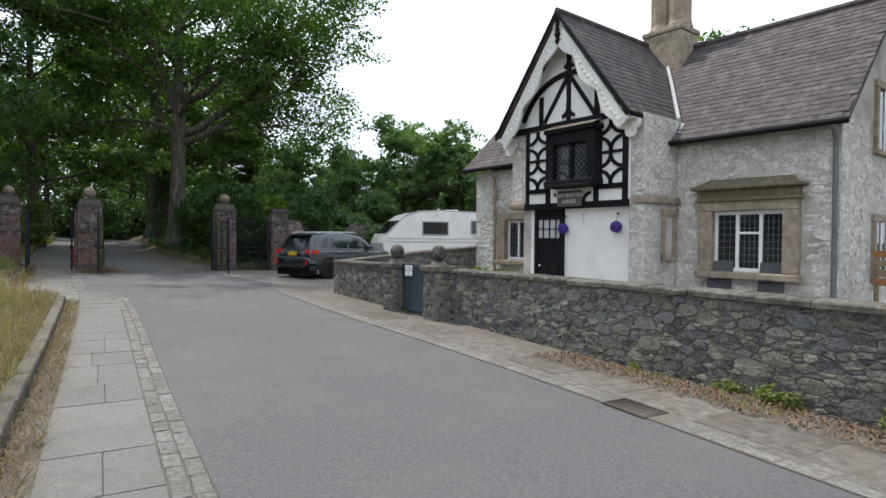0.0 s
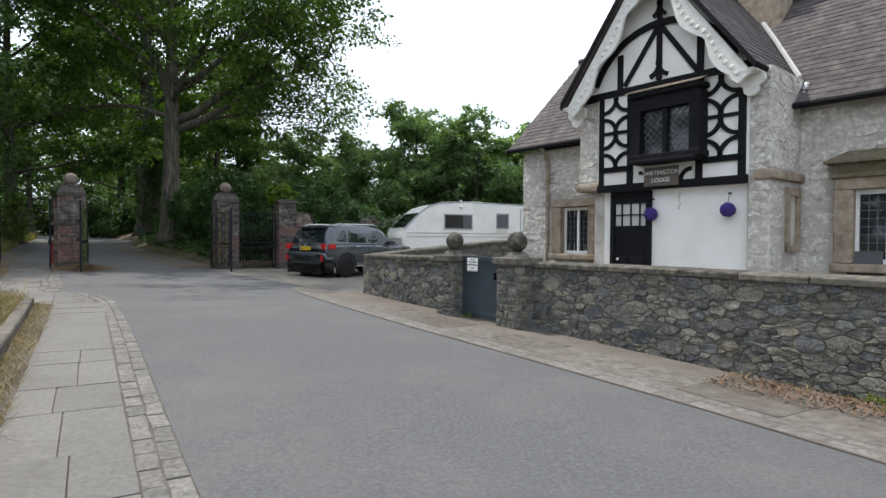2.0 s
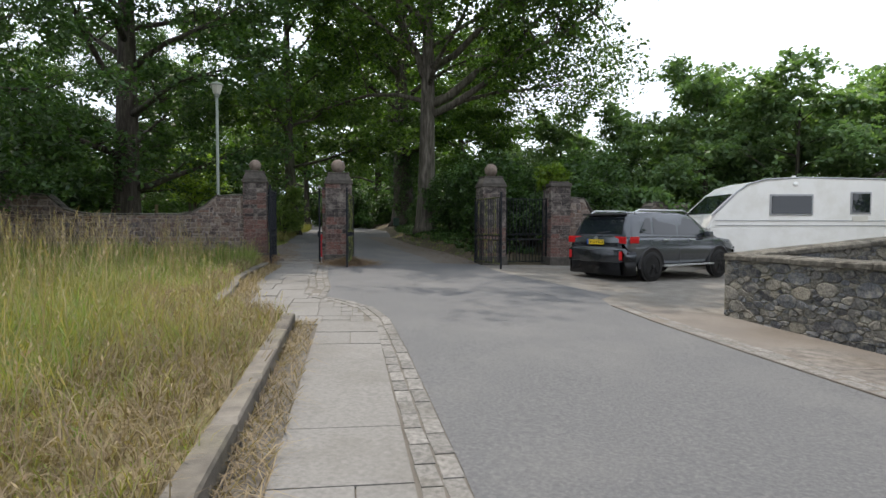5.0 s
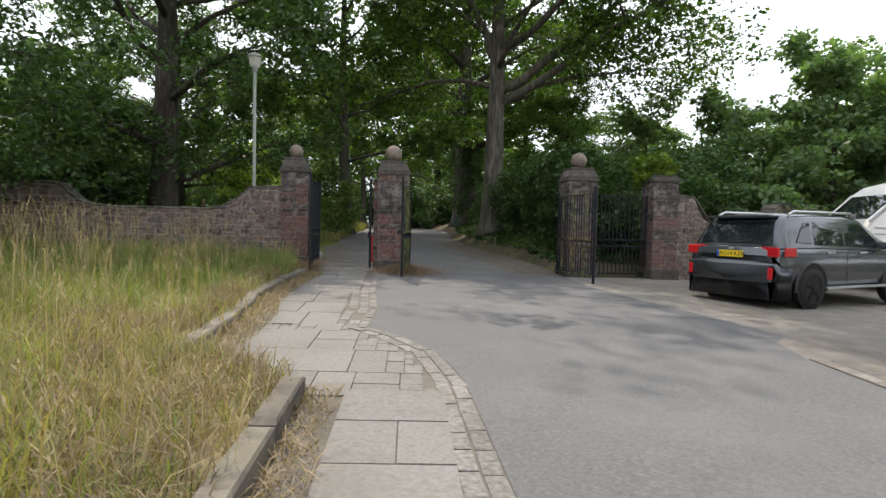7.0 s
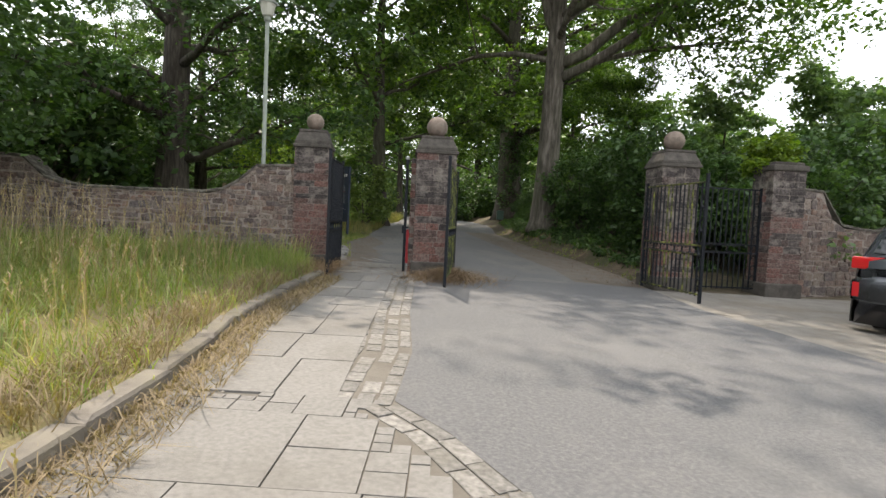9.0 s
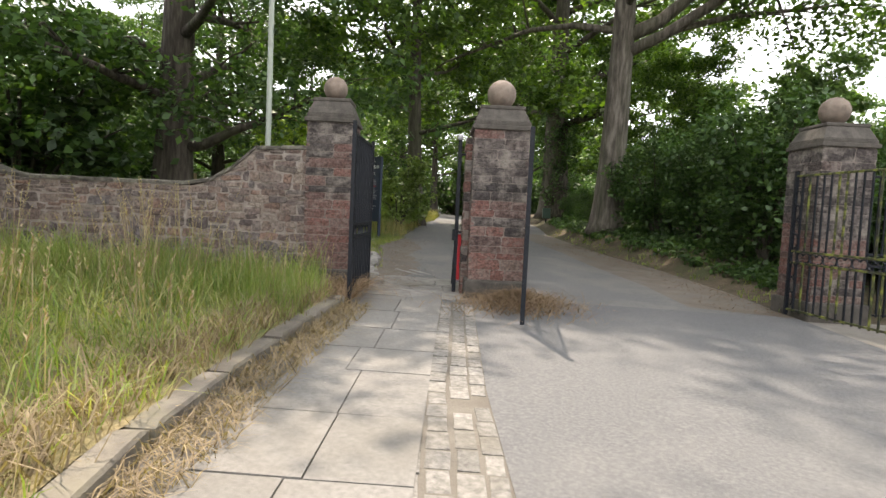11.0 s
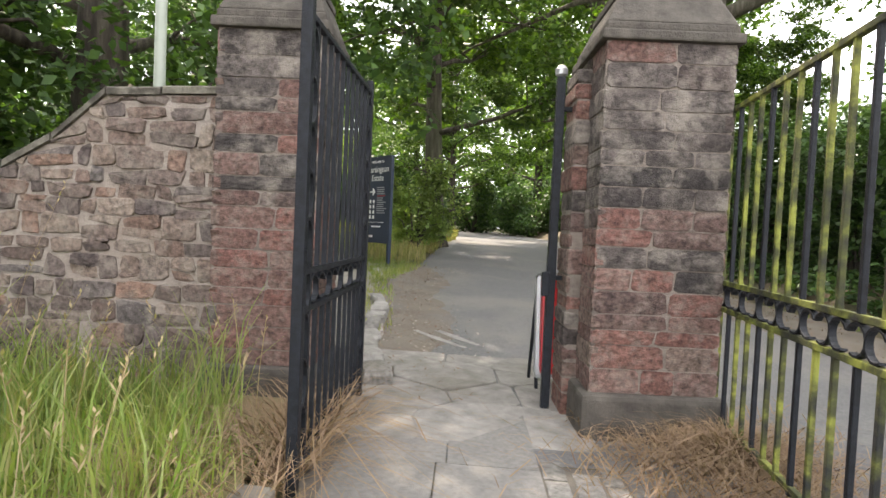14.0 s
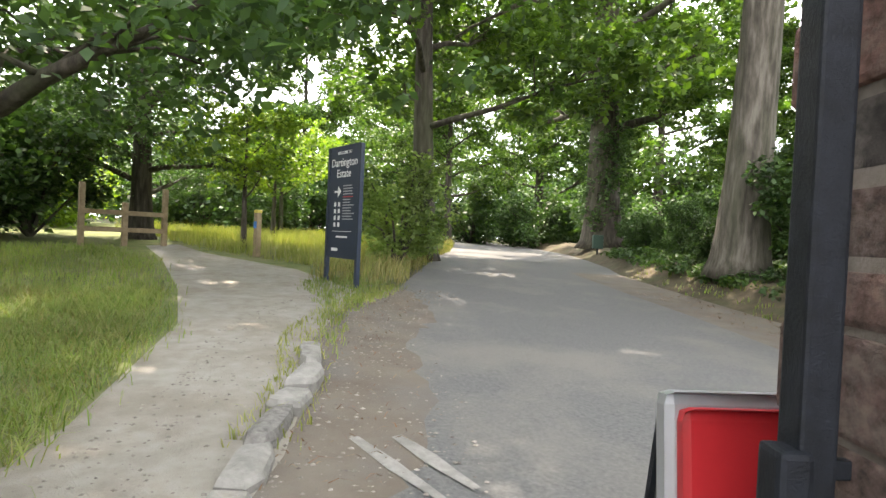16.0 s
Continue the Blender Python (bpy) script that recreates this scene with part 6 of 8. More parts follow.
def iron_leaf(name, a, b, z0, z1, bars, mat, label, mossy=0, finial=True, pivot_low=0.10):
    """A wrought-iron gate leaf from a to b: paired stiles with scrolls, rails, a scroll band and upright bars."""
    a, b = Vector(a), Vector(b)
    d = b - a
    w = d.length
    m = pose(a.x, a.y, 0, 0, 0, math.degrees(math.atan2(d.y, d.x)))
    ob = thing(name, m, label, "gate")
    sw = min(0.13, w * 0.1)

    def bar(nm, p, q, r, material_, sq=True):
        bm = bmesh.new()
        p, q = Vector(p), Vector(q)
        c = (p + q) / 2
        s = [abs(q[i] - p[i]) + 2 * r for i in range(3)]
        box(bm, c.x, c.y, c.z, s[0], s[1], s[2], min(0.004, r * 0.4))
        return part(nm, bm, material_, ob)

    zm, zn = z0 + (z1 - z0) * 0.36, z0 + (z1 - z0) * 0.445
    bar("stile", (0, 0, z0 - pivot_low * 0.4), (0, 0, z1 + 0.05), 0.022, IRON)
    bar("stile", (w, 0, z0 - pivot_low), (w, 0, z1 + (0.12 if finial else 0.02)), 0.024, IRON)
    bar("inner_stile", (sw, 0, z0), (sw, 0, z1 - 0.02), 0.013, IRON)
    bar("inner_stile", (w - sw, 0, z0), (w - sw, 0, z1 - 0.02), 0.013, IRON)
    for z in (z0 + 0.02, zm, zn, z1):
        bar("rail", (0.02, 0, z), (w - 0.02, 0, z), 0.014, mat if mossy else IRON)
    n = bars
    for i in range(1, n):
        x = sw + (w - 2 * sw) * i / n
        k = mat if mossy and (i % mossy in (0, 1)) else IRON
        bar("upright_bar", (x, 0, zn), (x, 0, z1), 0.011, k)
        bar("upright_bar", (x, 0, z0), (x, 0, zm), 0.011, k)
    for x in (sw / 2, w - sw / 2):
        z = z0 + 0.08
        flip = 1
        while z < z1 - 0.2:
            bm = bmesh.new()
            pts = [(x + flip * sw * 0.42 * math.cos(t), 0, z + 0.10 + 0.10 * math.sin(t)) for t in [radians(-90 + 20 * i) for i in range(14)]]
            ribbon(bm, pts, 0.009, 0.030)
            part("scroll", bm, IRON, ob)
            z += 0.2
            flip = -flip
    k = max(4, int((w - 2 * sw) / 0.11))
    for i in range(k):
        x = sw + (w - 2 * sw) * (i + 0.5) / k
        bm = bmesh.new()
        r = (zn - zm) * 0.38
        pts = [(x + r * math.cos(t) * (1 if i % 2 else -1), 0, (zm + zn) / 2 + r * math.sin(t)) for t in [radians(-120 + 25 * q) for q in range(12)]]
        ribbon(bm, pts, 0.009, 0.026)
        part("band_scroll", bm, IRON, ob)
    return ob


iron_leaf("footway_gate", row(0.56, 0.04), row(0.50, -1.30), 0.52, 2.44, 9, IRON, "open black wrought-iron footway gate with scrolled stiles")
iron_leaf("carriage_gate", row(2.76, -0.06), row(2.45, -2.12), 0.55, 2.34, 13, MOSSIRON, "open wrought-iron carriage gate, its bars green with moss", mossy=3)
iron_leaf("carriage_gate", row(6.50, -0.12), row(6.69, -1.97), 0.42, 2.30, 13, MOSSIRON, "open wrought-iron carriage gate leaf standing before its pillar", mossy=5)
iron_leaf("railing_gate", row(7.43, 0.0), row(8.90, 0.0), 0.36, 2.36, 11, IRON, "closed wrought-iron side gate between two pillars", finial=False, pivot_low=0.0)
# latch post on the footway side of the middle pillar
lx, ly = row(1.79, 0.06)
post = thing("latch_post", pose(lx, ly, G(lx, ly) - 0.03, 0, 0, TURN_ROW), "black iron latch post with a round cap beside the pillar", "gate post")
bm = bmesh.new()
box(bm, 0, 0, 1.1, 0.055, 0.055, 2.2, 0.006)
part("shaft", bm, IRON, post)
bm = bmesh.new()
lathe(bm, [(0.02, 0), (0.04, 0.015), (0.042, 0.05), (0.02, 0.075), (0.004, 0.08)], 0, 0, 2.2, 12)
part("cap", bm, GREYMETAL, post)
bm = bmesh.new()
box(bm, -0.035, -0.01, 0.86, 0.05, 0.06, 0.16, 0.01)
part("latch_box", bm, IRON, post, "rusty iron latch box")
for z in (0.9, 2.0):
    bm = bmesh.new()
    box(bm, 0.06, 0.02, z, 0.10, 0.02, 0.03, 0.004)
    part("bracket", bm, IRON, post)

# red road sign on a folded stand
rx, ry = row(2.09, 0.47)
rs = thing("road_sign", pose(rx, ry, G(rx, ry) - 0.07, -7, 0, TURN_ROW + 4), "red temporary road sign in a pale metal frame beside the pillar", "road sign")
bm = bmesh.new()
box(bm, 0, 0, 0.55, 0.62, 0.02, 0.76, 0.03)
part("panel_frame", bm, GREYMETAL, rs)
bm = bmesh.new()
box(bm, 0, -0.012, 0.55, 0.55, 0.012, 0.69, 0.03)
part("panel", bm, REDSIGN, rs)
bm = bmesh.new()
ring = [(0.13 * math.cos(t), -0.021, 0.37 + 0.08 * math.sin(t)) for t in [radians(60 + 30 * i) for i in range(10)]]
tube(bm, ring, 0.016, 6)
part("marking", bm, WHITEINK, rs, "worn white marking")
for x in (-0.29, 0.29):
    bm = bmesh.new()
    tube(bm, [(x, 0.02, 0.5), (x, 0.01, -0.0)], 0.013, 6)
    part("leg", bm, IRON, rs)
    bm = bmesh.new()
    tube(bm, [(x, 0.02, 0.9), (x, 0.30, 0.05)], 0.013, 6)
    part("rear_leg", bm, IRON, rs)

# street lamp behind the wall
lampx, lampy = -15.87, 18.80
lamp = thing("street_lamp", pose(lampx, lampy, G(lampx, lampy) - 0.05), "tall slim grey-green street lamp with a lantern head", "street lamp")
bm = bmesh.new()
tube(bm, [(0, 0, 0), (0, 0, 1.2), (0, 0, 1.25), (0.0, 0, 4.75)], [0.06, 0.055, 0.042, 0.038], 12)
part("post", bm, LAMPGREEN, lamp, "", True)
bm = bmesh.new()
lathe(bm, [(0.05, 0.0), (0.07, 0.04), (0.07, 0.10)], 0, 0, 4.72, 12)
part("collar", bm, LAMPGREEN, lamp)
bm = bmesh.new()
lathe(bm, [(0.08, 0.0), (0.10, 0.02), (0.15, 0.22), (0.15, 0.24)], 0, 0, 4.82, 16)
part("lantern", bm, plain("frosted_lantern", (0.42, 0.42, 0.36), rough=0.3), lamp, "pale frosted lantern")
bm = bmesh.new()
lathe(bm, [(0.18, 0.0), (0.18, 0.03), (0.13, 0.08), (0.03, 0.11), (0.01, 0.14)], 0, 0, 5.06, 16)
part("lantern_cap", bm, LAMPGREEN, lamp)

# garden gate
ga, gb = Vector((-0.90, 12.16)), Vector((-0.30, 11.30))
gd = gb - ga
gg = thing("garden_gate", pose(ga.x, ga.y, 0, 0, 0, math.degrees(math.atan2(gd.y, gd.x))), "closed slate-blue boarded garden gate with white notices", "gate")
gw = gd.length
bm = bmesh.new()
box(bm, gw / 2, 0, 0.65, gw - 0.02, 0.03, 1.0, 0.006)
part("panel", bm, GATEPAINT, gg)
for z in (0.20, 1.12):
    bm = bmesh.new()
    box(bm, gw / 2, -0.025, z, gw - 0.02, 0.02, 0.07, 0.005)
    part("rail", bm, GATEPAINT, gg)
for x in (0.03, gw - 0.03):
    bm = bmesh.new()
    box(bm, x, -0.022, 0.65, 0.05, 0.025, 1.02, 0.005)
    part("stile", bm, GATEPAINT, gg)
for z, h in ((1.07, 0.11), (0.95, 0.10)):
    bm = bmesh.new()
    box(bm, gw * 0.36, -0.042, z, 0.27, 0.006, h, 0.001)
    nb = part("notice", bm, WHITEINK, gg, "small white notice")
    lines = (("CAUTION", "DOGS RUNNING", "FREE") if z > 1.0 else ("PLEASE", "CLOSE THE GATE"))
    for k, text in enumerate(lines):
        words("lettering", text, 0.030 if len(lines) == 3 else 0.036, pose(gw * 0.36, -0.0455, z + h * 0.5 - (k + 0.85) * h / len(lines), 90, 0, 0), BLACKINK, nb)
bm = bmesh.new()
box(bm, gw - 0.10, -0.045, 0.85, 0.03, 0.04, 0.12, 0.006)
part("handle", bm, IRON, gg)

# parked car: x ahead, y to its left
HEAD = 54.0
c, s = math.cos(radians(HEAD)), math.sin(radians(HEAD))
wx, wy = -4.22, 20.47
cx, cy = wx + 1.42 * c - 0.86 * s, wy + 1.42 * s + 0.86 * c
car = thing("parked_car", pose(cx, cy, G(cx, cy), 0, 0, HEAD), "graphite-grey five-door sport utility car parked on the drive", "car")


def loft(bm, stations):
    """Rings of (half-width, height) points at places along the car, closed over the middle."""
    rings = []
    for x, prof in stations:
        ring = [(x, -y, z) for y, z in prof] + [(x, y, z) for y, z in prof[::-1] if y > 1e-4]
        rings.append([bm.verts.new(p) for p in ring])
    for a, b in zip(rings, rings[1:]):
        n = len(a)
        for i in range(n):
            bm.faces.new((a[i], a[(i + 1) % n], b[(i + 1) % n], b[i]))
    bm.faces.new(rings[0][::-1])
    bm.faces.new(rings[-1])


def sect(w, zb, zs, crown=0.02):
    return [(0.0, zb), (w * 0.86, zb), (w * 0.97, zb + 0.10), (w, zb + 0.30), (w, zs - 0.30), (w * 0.985, zs - 0.12), (w * 0.93, zs - 0.01), (w * 0.6, zs + crown), (0.0, zs + crown * 1.4)]


bm = bmesh.new()
loft(bm, [(-2.30, sect(0.80, 0.62, 1.02)), (-2.22, sect(0.90, 0.46, 1.06)), (-1.95, sect(0.935, 0.36, 1.09)), (-1.2, sect(0.94, 0.32, 1.10)), (0.0, sect(0.94, 0.32, 1.08)), (0.95, sect(0.94, 0.32, 1.05)), (1.35, sect(0.935, 0.34, 1.03, 0.03)), (1.9, sect(0.90, 0.38, 0.97, 0.03)), (2.22, sect(0.80, 0.45, 0.84, 0.03)), (2.34, sect(0.66, 0.50, 0.72, 0.02))])
body = part("body", bm, CARPAINT, car, "", True)
bm = bmesh.new()


def cab(w0, z0, w1, z1, crown=0.03):
    return [(0.0, z0), (w0, z0), (w0 * 0.99, z0 + 0.02), (w0 + (w1 - w0) * 0.55, z0 + (z1 - z0) * 0.55), (w1 + 0.02, z1 - 0.07), (w1 - 0.05, z1 - 0.01), (w1 * 0.5, z1 + crown * 0.8), (0.0, z1 + crown)]


loft(bm, [(-2.20, cab(0.86, 1.03, 0.84, 1.06, 0.01)), (-2.02, cab(0.88, 1.05, 0.72, 1.50)), (-1.88, cab(0.89, 1.05, 0.70, 1.62)), (-1.2, cab(0.90, 1.05, 0.72, 1.665)), (-0.2, cab(0.90, 1.04, 0.73, 1.67)), (0.35, cab(0.90, 1.03, 0.71, 1.62)), (0.75, cab(0.90, 1.02, 0.74, 1.40)), (1.30, cab(0.88, 1.0, 0.82, 1.06, 0.02))])
part("cabin", bm, CARPAINT, car, "", True)


def side_y(x, z):
    k = (z - 1.04) / 0.60
    return 0.90 - 0.185 * k


def side_glass(name, pts, mirror=True):
    for sg in ((-1, 1) if mirror else (-1,)):
        bm = bmesh.new()
        prism(bm, [(x, sg * (side_y(x, z) + 0.002), z) for x, z in pts], (0, sg * 0.008, 0.003))
        part(name, bm, CARGLASS, car)


side_glass("side_window", [(-1.78, 1.16), (-1.38, 1.13), (-1.30, 1.50), (-1.45, 1.51)])
side_glass("side_window", [(-1.28, 1.12), (-0.42, 1.10), (-0.36, 1.535), (-1.20, 1.52)])
side_glass("side_window", [(-0.34, 1.10), (0.82, 1.09), (0.28, 1.50), (-0.28, 1.535)])
bm = bmesh.new()
prism(bm, [(-2.205, -0.70, 1.12), (-2.205, 0.70, 1.12), (-2.02, 0.62, 1.50), (-2.02, -0.62, 1.50)], (-0.012, 0, 0.006))
part("rear_window", bm, CARGLASS, car)
bm = bmesh.new()
prism(bm, [(1.22, -0.72, 1.09), (1.22, 0.72, 1.09), (0.50, 0.60, 1.56), (0.50, -0.60, 1.56)], (0.01, 0, 0.012))
part("windscreen", bm, CARGLASS, car)
bm = bmesh.new()
box(bm, -2.02, 0, 1.60, 0.26, 1.22, 0.04, 0.015)
part("spoiler", bm, CARPLASTIC, car)
bm = bmesh.new()
tube(bm, [(-2.235, 0.05, 1.14), (-2.18, -0.35, 1.18)], 0.012, 6)
part("rear_wiper", bm, CARPLASTIC, car)
bm = bmesh.new()
loft(bm, [(-2.36, sect(0.84, 0.46, 0.78)), (-2.28, sect(0.92, 0.42, 0.80)), (-1.98, sect(0.943, 0.41, 0.78))])
part("rear_bumper", bm, CARPAINT, car, "", True)
bm = bmesh.new()
loft(bm, [(-2.345, sect(0.80, 0.36, 0.46)), (-2.27, sect(0.90, 0.33, 0.46)), (-1.98, sect(0.944, 0.32, 0.46))])
part("rear_valance", bm, CARPLASTIC, car, "dark plastic lower bumper", True)
bm = bmesh.new()
box(bm, -2.33, 0, 0.80, 0.05, 1.24, 0.05, 0.02)
part("bumper_top", bm, CARPAINT, car)
for sg in (-1, 1):
    bm = bmesh.new()
    box(bm, -2.265, sg * 0.68, 0.985, 0.07, 0.46, 0.17, 0.03, Matrix.Translation((-2.265, sg * 0.7, 0)) @ Matrix.Rotation(radians(sg * 13), 4, "Z") @ Matrix.Translation((2.265, -sg * 0.7, 0)))
    tl = part("tail_light", bm, REDLENS, car, "red tail light")
    bm = bmesh.new()
    box(bm, -2.285, sg * 0.74, 0.93, 0.012, 0.20, 0.035, 0.004)
    part("reversing_lens", bm, SILVER, tl)
    bm = bmesh.new()
    box(bm, -2.04, sg * 0.936, 0.99, 0.30, 0.02, 0.15, 0.006)
    part("tail_light_side", bm, REDLENS, car)
    bm = bmesh.new()
    box(bm, -2.35, sg * 0.80, 0.62, 0.03, 0.09, 0.20, 0.01)
    part("reflector", bm, REDLENS, car, "red bumper reflector")
    bm = bmesh.new()
    tube(bm, [(-1.75, sg * 0.68, 1.64), (-1.6, sg * 0.68, 1.70), (0.1, sg * 0.68, 1.71), (0.3, sg * 0.67, 1.64)], 0.022, 6)
    part("roof_rail", bm, SILVER, car, "silver roof rail", True)
    bm = bmesh.new()
    box(bm, -0.02, sg * 0.955, 0.36, 2.0, 0.10, 0.045, 0.015)
    part("side_step", bm, SILVER, car, "silver side step")
    for x in (-0.90, 0.10):
        bm = bmesh.new()
        box(bm, x, sg * 0.955, 0.985, 0.22, 0.03, 0.035, 0.01)
        part("door_handle", bm, SILVER, car)
    for x in (-0.37, 0.98):
        bm = bmesh.new()
        box(bm, x, sg * 0.9405, 0.72, 0.010, 0.004, 0.60)
        part("door_gap", bm, BLACKINK, car)
    bm = bmesh.new()
    box(bm, 0.72, sg * 1.0, 1.12, 0.16, 0.18, 0.14, 0.04)
    part("door_mirror", bm, CARPAINT, car)
    for x in (-1.42, 1.28):
        bm = bmesh.new()
        pts = [(x + 0.43 * math.cos(t), sg * 0.93, 0.36 + 0.43 * math.sin(t)) for t in [radians(-8 + 196 * i / 14) for i in range(15)]]
        tube(bm, pts, 0.035, 6)
        part("wheel_arch", bm, CARPLASTIC, car)
        bm = bmesh.new()
        lathe(bm, [(0.40, -0.02), (0.40, 0.02)], 0, 0, 0, 24)
        for v in bm.verts:
            v.co = Vector((v.co.x + x, v.co.z + sg * 0.925, v.co.y + 0.37))
        part("wheel_well", bm, BLACKINK, car)
        wheel = thing("wheel", pose(x, sg * 0.88, 0.355), "", "")
        for key in ("label", "category"):
            if key in wheel:
                del wheel[key]
        wheel.parent = car
        bm = bmesh.new()
        lathe(bm, [(0.24, -0.11), (0.33, -0.11), (0.355, -0.07), (0.355, 0.05), (0.335, 0.09), (0.25, 0.10)], 0, 0, 0, 28)
        for v in bm.verts:
            v.co = Vector((v.co.x, v.co.z * sg, v.co.y))
        part("tyre", bm, TYRE, wheel, "", True)
        bm = bmesh.new()
        lathe(bm, [(0.255, 0.0), (0.255, 0.105), (0.235, 0.105), (0.225, 0.06), (0.03, 0.06)], 0, 0, 0, 24)
        for k in range(5):
            a = 2 * math.pi * k / 5
            box(bm, 0, 0.13, 0.085, 0.055, 0.22, 0.03, 0.008, Matrix.Rotation(a, 4, "Z"))
        lathe(bm, [(0.06, 0.07), (0.055, 0.11), (0.01, 0.115)], 0, 0, 0, 12)
        for v in bm.verts:
            v.co = Vector((v.co.x, v.co.z * sg, v.co.y))
        part("rim", bm, RIM, wheel)
bm = bmesh.new()
box(bm, -2.325, 0, 0.93, 0.012, 0.52, 0.115, 0.004)
plate = part("number_plate", bm, YELLOW, car, "yellow rear number plate")
bm = bmesh.new()
box(bm, -2.333, 0.235, 0.93, 0.006, 0.045, 0.11)
part("plate_band", bm, plain("blue_band", (0.02, 0.10, 0.45)), plate)
words("plate_text", "WG14 KZF", 0.105, pose(-2.334, -0.02, 0.93, 90, 0, -90), BLACKINK, plate)
bm = bmesh.new()
lathe(bm, [(0.05, -0.006), (0.05, 0.006)], 0, 0, 0, 14)
for v in bm.verts:
    v.co = Vector((-2.30 + v.co.z, v.co.x * 1.3, 1.03 + v.co.y * 0.5))
part("badge", bm, SILVER, car)

# touring caravan: x along its side from the front, y across
CV = pose(-2.60, 25.2, G(-2.60, 25.2), 0, 0, 22) @ Matrix.Scale(1.05, 4)
cv = thing("caravan", CV, "white touring caravan with dark tinted windows", "caravan")
SIDE = [(0.10, 0.45), (-0.10, 1.25), (0.05, 1.62), (0.75, 2.28), (1.05, 2.50), (1.55, 2.64), (2.6, 2.69), (6.3, 2.62), (6.75, 2.50), (6.95, 2.2), (7.0, 1.2), (6.95, 0.45)]
bm = bmesh.new()
prism(bm, [(x, 0, z) for x, z in SIDE], (0, 2.1, 0))
bmesh.ops.bevel(bm, geom=[e for e in bm.edges if abs(e.verts[0].co.y - e.verts[1].co.y) < 1e-4], offset=0.05, segments=3, affect="EDGES")
part("shell", bm, CARAVAN, cv)


def cv_window(x0, x1, z0, z1, label=""):
    bm = bmesh.new()
    box(bm, (x0 + x1) / 2, -0.012, (z0 + z1) / 2, x1 - x0 + 0.1, 0.025, z1 - z0 + 0.1, 0.012)
    w = part("window", bm, GREYMETAL, cv, label)
    bm = bmesh.new()
    box(bm, (x0 + x1) / 2, -0.028, (z0 + z1) / 2, x1 - x0, 0.02, z1 - z0, 0.008)
    part("pane", bm, CARGLASS, w)


cv_window(1.72, 2.88, 1.66, 2.18, "wide tinted side window")
cv_window(4.06, 4.56, 1.70, 2.25)
bm = bmesh.new()
box(bm, 5.5, -0.012, 1.58, 0.62, 0.025, 1.86, 0.01)
door_cv = part("door", bm, CARAVAN, cv, "white caravan door with rounded window")
bm = bmesh.new()
box(bm, 5.5, -0.010, 1.58, 0.68, 0.016, 1.92, 0.01)
part("door_seal", bm, GREYMETAL, cv)
bm = bmesh.new()
box(bm, 5.5, -0.03, 2.08, 0.34, 0.02, 0.52, 0.008)
part("door_window", bm, CARGLASS, door_cv)
bm = bmesh.new()
box(bm, 5.26, -0.035, 1.52, 0.06, 0.03, 0.10, 0.008)
part("door_handle", bm, IRON, door_cv)
bm = bmesh.new()
d1, d2 = Vector((0.05, 0, 1.62)), Vector((0.75, 0, 2.28))
e1, e2 = d1.lerp(d2, 0.06), d1.lerp(d2, 0.92)
prism(bm, [(e1.x, 0.24, e1.z), (e1.x, 1.86, e1.z), (e2.x, 1.86, e2.z), (e2.x, 0.24, e2.z)], (-0.02, 0, 0.022))
part("front_window", bm, CARGLASS, cv, "raked dark front window")
bm = bmesh.new()
for z in (1.32, 1.46):
    box(bm, 3.5, -0.01, z, 6.8, 0.02, 0.025, 0.004)
part("waist_trim", bm, GREYMETAL, cv)
bm = bmesh.new()
tube(bm, [(0.0, 0.02, 1.60), (0.72, 0.02, 2.28), (1.05, 0.02, 2.52), (1.55, 0.02, 2.66), (2.6, 0.02, 2.71), (6.3, 0.02, 2.64), (6.78, 0.02, 2.50)], 0.028, 6)
part("awning_rail", bm, GREYMETAL, cv, "grey awning rail along the roof edge")
for x in (2.4, 5.2):
    bm = bmesh.new()
    bmesh.ops.create_uvsphere(bm, u_segments=10, v_segments=6, radius=0.07, matrix=Matrix.Translation((x, -0.02, 2.52)))
    part("marker_light", bm, WHITEINK, cv)
bm = bmesh.new()
box(bm, 3.4, 1.0, 2.74, 0.6, 0.6, 0.10, 0.03)
part("roof_vent", bm, WHITEINK, cv)
bm = bmesh.new()
lathe(bm, [(0.04, 0), (0.04, 0.1), (0.06, 0.11), (0.06, 0.14)], 2.6, 0.4, 2.66, 10)
part("flue", bm, WHITEINK, cv)
bm = bmesh.new()
box(bm, 4.3, -0.015, 1.52, 0.45, 0.02, 0.16, 0.006)
part("fridge_vent", bm, plain("cream_plastic", (0.6, 0.58, 0.52)), cv)
for y in (0.1, 2.0):
    bm = bmesh.new()
    lathe(bm, [(0.16, -0.09), (0.30, -0.09), (0.32, -0.05), (0.32, 0.05), (0.30, 0.09), (0.16, 0.09)], 0, 0, 0, 20)
    for v in bm.verts:
        v.co = Vector((v.co.x + 3.7, v.co.z + y, v.co.y + 0.32))
    part("wheel", bm, TYRE, cv)
bm = bmesh.new()
for y in (0.6, 1.5):
    tube(bm, [(0.4, y, 0.42), (-1.2, 1.05, 0.42)], 0.04, 6)
tube(bm, [(-1.1, 1.05, 0.6), (-1.1, 1.05, 0.0)], 0.03, 8)
part("drawbar", bm, GREYMETAL, cv)

